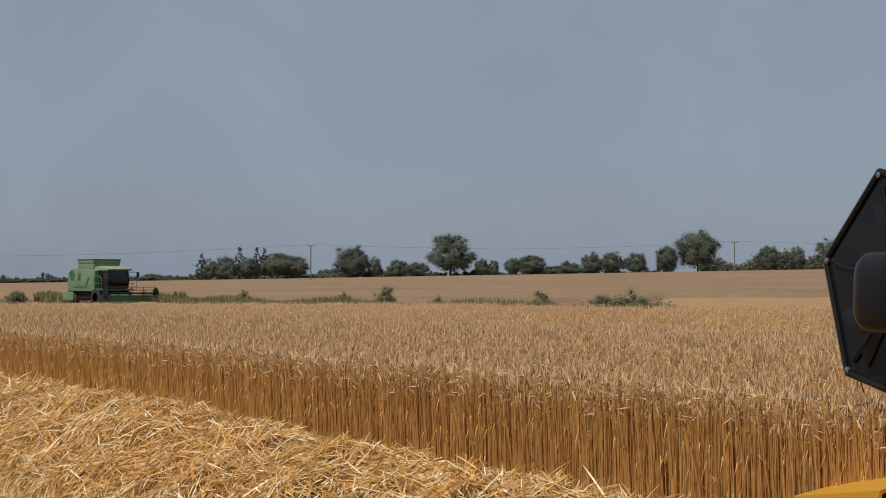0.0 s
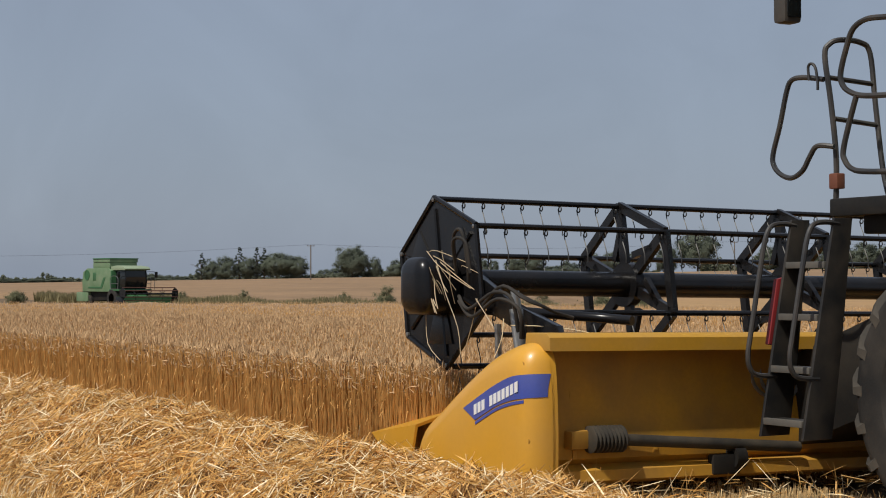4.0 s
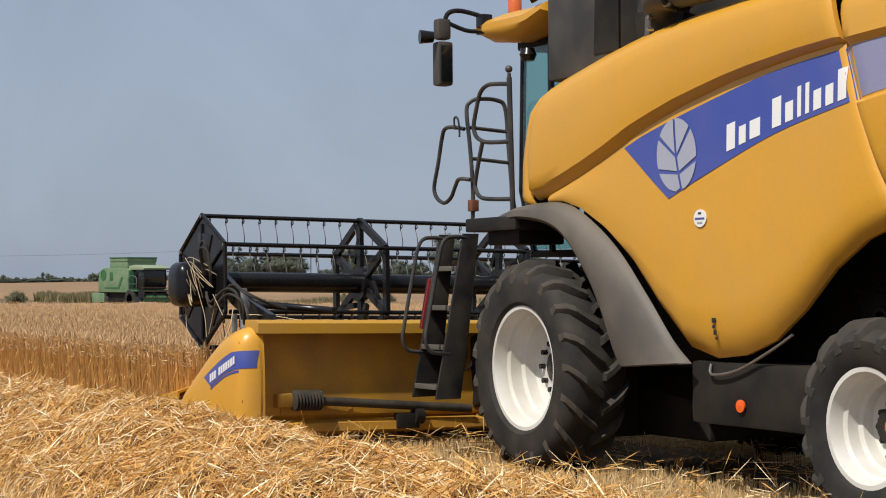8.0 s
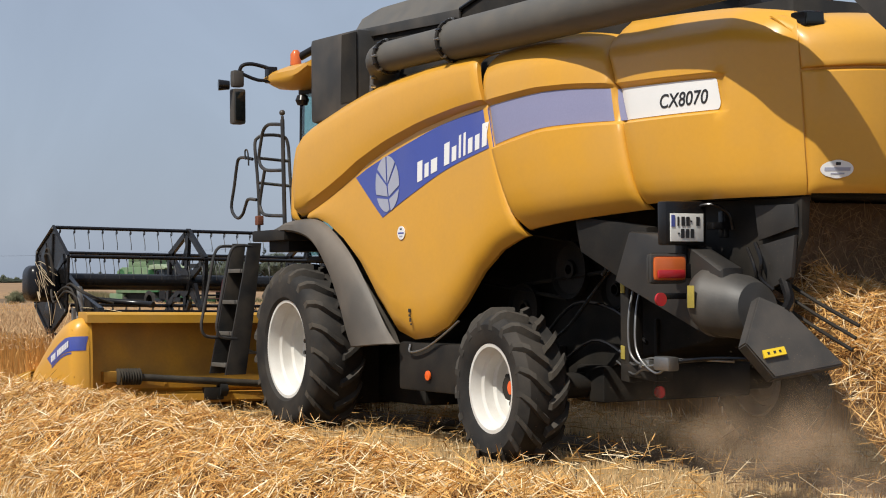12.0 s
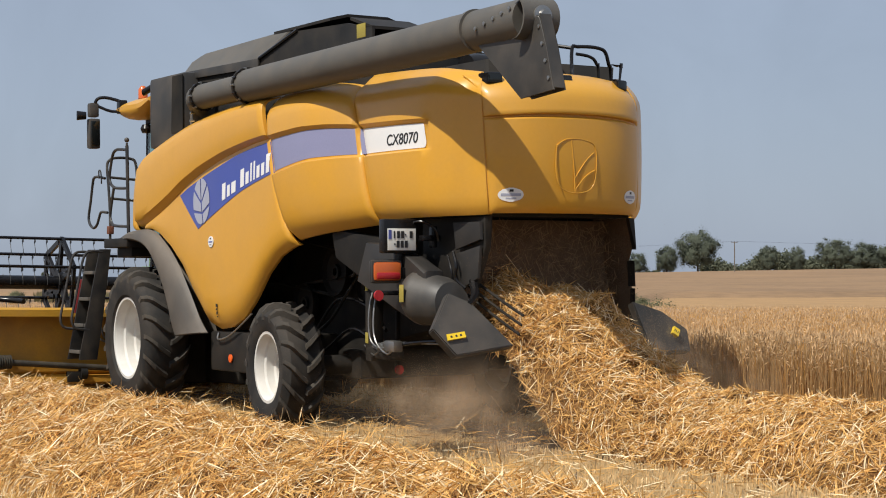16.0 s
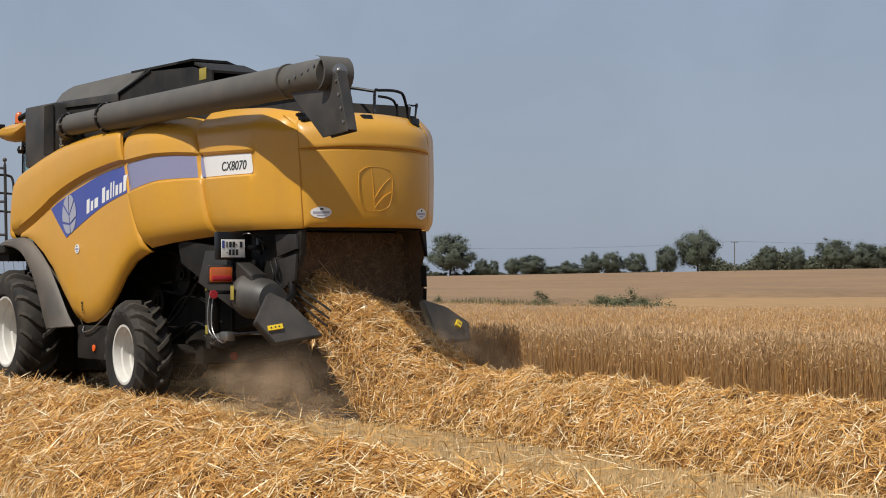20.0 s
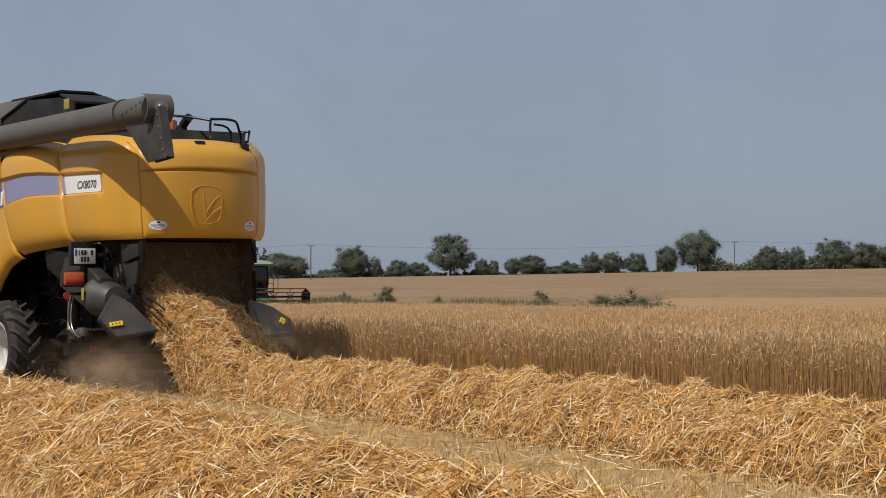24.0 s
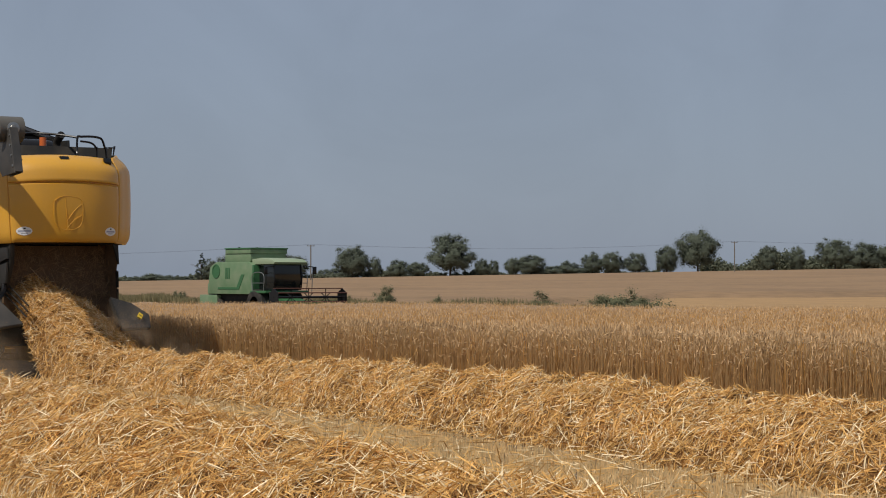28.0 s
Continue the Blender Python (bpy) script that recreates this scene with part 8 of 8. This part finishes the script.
# chaff and dust thrown up behind the machine: fine flecks in drifting puffs
M_CHAFF = material("chaff_dust", (0.36, 0.26, 0.165), 0.9, var=0.3, scale=2, fine=12, island=0.6)
r = np.random.default_rng(88)
puffs = ((-6.3, 1.8, 0.5, 0.6, 0.35, 0.26, 9000), (-7.0, 1.5, 0.40, 0.6, 0.3, 0.22, 6000), (-5.3, 2.0, 0.2, 0.7, 0.3, 0.14, 3000),
         (-6.9, -0.8, 1.0, 0.35, 0.25, 0.30, 5000), (-7.4, -1.3, 0.8, 0.8, 0.5, 0.26, 4000), (-5.9, -0.1, 1.75, 0.15, 0.6, 0.28, 7000), (-6.4, -0.75, 1.15, 0.2, 0.12, 0.22, 6000))
cs = np.concatenate([np.column_stack([r.normal(x, sx, n), r.normal(y, sy, n), np.abs(r.normal(z, sz, n)) + 0.02]) for x, y, z, sx, sy, sz, n in puffs])
d1, d2 = r.normal(0, 0.0022, cs.shape), r.normal(0, 0.0022, cs.shape)
chaff = new("chaff_dust", tri_mesh("chaff_dust", np.stack([cs, cs + d1, cs + d2], 1).reshape(-1, 3), np.arange(len(cs) * 3).reshape(-1, 3), [M_CHAFF]))
tagged(chaff, "brown chaff dust hanging behind the harvester", "dust", kind="stuff")
chaff.matrix_basis = machine(0)

# dust haze imitated by thin flat discs among the chaff, denser in their middle
M_DUST = bpy.data.materials.new("dust_haze_disc")
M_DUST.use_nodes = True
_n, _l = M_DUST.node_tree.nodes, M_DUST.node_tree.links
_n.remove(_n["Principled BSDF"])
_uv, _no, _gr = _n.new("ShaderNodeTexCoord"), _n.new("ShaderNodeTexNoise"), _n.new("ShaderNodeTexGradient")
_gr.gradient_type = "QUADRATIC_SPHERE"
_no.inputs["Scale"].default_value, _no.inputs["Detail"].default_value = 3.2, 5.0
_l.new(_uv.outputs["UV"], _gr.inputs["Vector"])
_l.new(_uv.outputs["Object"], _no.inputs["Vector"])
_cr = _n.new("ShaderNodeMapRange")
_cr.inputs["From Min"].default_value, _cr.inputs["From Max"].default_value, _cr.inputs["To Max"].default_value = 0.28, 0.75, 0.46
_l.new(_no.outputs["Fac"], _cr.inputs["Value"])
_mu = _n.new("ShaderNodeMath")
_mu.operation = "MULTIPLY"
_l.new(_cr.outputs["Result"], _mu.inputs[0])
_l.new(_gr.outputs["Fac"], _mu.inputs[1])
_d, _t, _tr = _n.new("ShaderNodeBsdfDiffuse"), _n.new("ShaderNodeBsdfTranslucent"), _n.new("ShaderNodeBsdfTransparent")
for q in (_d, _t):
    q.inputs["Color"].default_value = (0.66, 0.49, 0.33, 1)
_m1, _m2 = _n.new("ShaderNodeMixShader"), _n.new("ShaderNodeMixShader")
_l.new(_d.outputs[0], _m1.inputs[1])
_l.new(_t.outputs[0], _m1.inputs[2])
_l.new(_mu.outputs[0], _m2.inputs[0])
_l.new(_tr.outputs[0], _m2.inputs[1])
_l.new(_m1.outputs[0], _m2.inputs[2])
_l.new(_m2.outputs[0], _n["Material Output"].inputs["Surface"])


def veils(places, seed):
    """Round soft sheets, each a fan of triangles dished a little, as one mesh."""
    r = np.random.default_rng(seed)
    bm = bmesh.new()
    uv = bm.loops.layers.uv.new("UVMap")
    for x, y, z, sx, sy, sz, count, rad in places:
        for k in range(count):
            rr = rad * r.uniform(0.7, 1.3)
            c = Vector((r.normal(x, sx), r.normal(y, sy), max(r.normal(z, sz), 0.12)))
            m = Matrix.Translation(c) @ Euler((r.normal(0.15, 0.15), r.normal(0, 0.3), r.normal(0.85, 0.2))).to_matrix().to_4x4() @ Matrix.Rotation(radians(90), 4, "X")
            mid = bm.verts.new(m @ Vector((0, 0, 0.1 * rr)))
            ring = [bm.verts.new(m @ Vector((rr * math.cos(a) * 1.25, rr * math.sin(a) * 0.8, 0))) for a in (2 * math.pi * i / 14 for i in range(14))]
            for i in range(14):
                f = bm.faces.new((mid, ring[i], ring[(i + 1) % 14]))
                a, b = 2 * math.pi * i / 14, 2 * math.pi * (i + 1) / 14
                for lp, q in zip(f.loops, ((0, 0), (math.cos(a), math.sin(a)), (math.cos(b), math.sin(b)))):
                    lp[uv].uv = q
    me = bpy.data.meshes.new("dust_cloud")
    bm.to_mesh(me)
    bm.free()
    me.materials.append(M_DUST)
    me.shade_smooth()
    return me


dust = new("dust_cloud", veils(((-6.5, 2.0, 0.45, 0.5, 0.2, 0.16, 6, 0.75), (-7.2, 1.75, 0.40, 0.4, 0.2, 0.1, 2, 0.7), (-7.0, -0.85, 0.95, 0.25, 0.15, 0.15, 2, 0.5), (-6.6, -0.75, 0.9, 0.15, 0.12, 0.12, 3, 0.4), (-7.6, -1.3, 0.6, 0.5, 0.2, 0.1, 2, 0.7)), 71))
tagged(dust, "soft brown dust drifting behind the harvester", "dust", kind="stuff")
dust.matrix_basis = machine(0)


# ---- what moves ----
def motions():
    beat = [0.5 * k for k in range(57)]
    walk(harvester, [(t, machine(t)) for t in beat])
    walk(stream, [(t, machine(t)) for t in beat])
    walk(chaff, [(t, machine(t)) for t in beat])
    walk(dust, [(t, machine(t)) for t in beat])
    # wheels roll by the way driven
    dist = [0.0]
    for a, b in zip(beat, beat[1:]):
        (x0, y0, _), (x1, y1, _) = way(a), way(b)
        dist.append(dist[-1] + math.hypot(x1 - x0, y1 - y0))
    for ob, r in ((front_left, 0.975), (front_right, 0.975), (rear_left, 0.752), (rear_right, 0.752)):
        m0 = ob.matrix_basis.copy()
        rows = []
        for t, d in zip(beat, dist):
            turn = (way(t + 0.5)[2] - way(t - 0.5)[2]) if ob in (rear_left, rear_right) else 0.0
            rows.append((t, m0 @ pose(0, 0, 0, 0, 0, -2.5 - 3.2 * turn) @ Matrix.Rotation(d / r, 4, "Y")))
        walk(ob, rows)
    # the reel turns a sixth in 0.45 s
    rate = 60 / 0.45
    walk(reel, [(t, pose(HX, 0, HZ, TIP) @ Matrix.Rotation(radians(rate * (t - 1.0)), 4, "Y")) for t in beat])
    for k, bar in enumerate(tine_bars):
        rows = []
        for q in range(281):
            t = q / 10
            a = radians(30 + 60 * k + rate * (t - 1.0))
            rows.append((t, pose(HX + RR * math.sin(a), 0, HZ + RR * math.cos(a), TIP)))
        walk(bar, rows)
    # cut crop is laid back into the header and carried off in it
    lay = pose(5.86, 0, 0.20, 0, -88, 0)
    for t, ob in wheat_strips:
        rest = ob.matrix_basis.copy()
        rows = [(0.0, rest)]
        if t > 0.1:
            rows.append((t, rest))
        s = t + 0.45
        while s < 28.0:
            rows.append((s, machine(s) @ lay))
            s += 1.0
        rows.append((max(28.0, t + 0.2), machine(28.0) @ lay if t < 27.5 else rest))
        walk(ob, rows)
    # straw clumps ride in the machine, drop from the hood and stay
    store = pose(-2.5, 0, 1.9, 0, 0, 85)
    for t, ob, rest, turn in clumps:
        if t <= 0.2:
            walk(ob, [(0.0, rest), (28.0, rest)])
            continue
        inside = store @ pose(0, 0, 0, 0, 0, turn)
        rows = []
        s = 0.0
        while s < t - 1.2:
            rows.append((s, machine(s) @ inside))
            s += 1.0
        for u, m in ((t - 1.2, inside), (t - 0.75, pose(-5.0, 0, 1.4, 0, 0, turn)), (t - 0.35, pose(-6.7, 0, 0.5, 0, -14, 0) @ pose(0, 0, 0, 0, 0, turn))):
            if u > (rows[-1][0] + 0.15 if rows else -1e-6):
                rows.append((max(u, 0.0), machine(u) @ m))
        if not rows:
            rows.append((0.0, machine(0.0) @ pose(-6.6, 0, 0.35, 0, 0, turn)))
        if t < 28.0:
            rows.append((t, rest))
        rows.append((28.0, rest) if t < 27.9 else (28.01, rest if t < 28.1 else machine(28.0) @ inside))
        rows = [q for i, q in enumerate(rows) if i == 0 or frame(q[0]) > frame(rows[i - 1][0])]
        if rows[0][0] > 0:
            rows[0] = (0.0, rows[0][1])
        walk(ob, rows)
    # the green machine comes on along the far edge
    rows = []
    for q in range(0, 29, 2):
        f = q / 28
        x, y = -28.6 + 18.2 * f, 153 - 47 * f
        rows.append((float(q), pose(x, y, float(ground_z(x, y)), 0, 0, -50)))
    walk(green, rows)


motions()
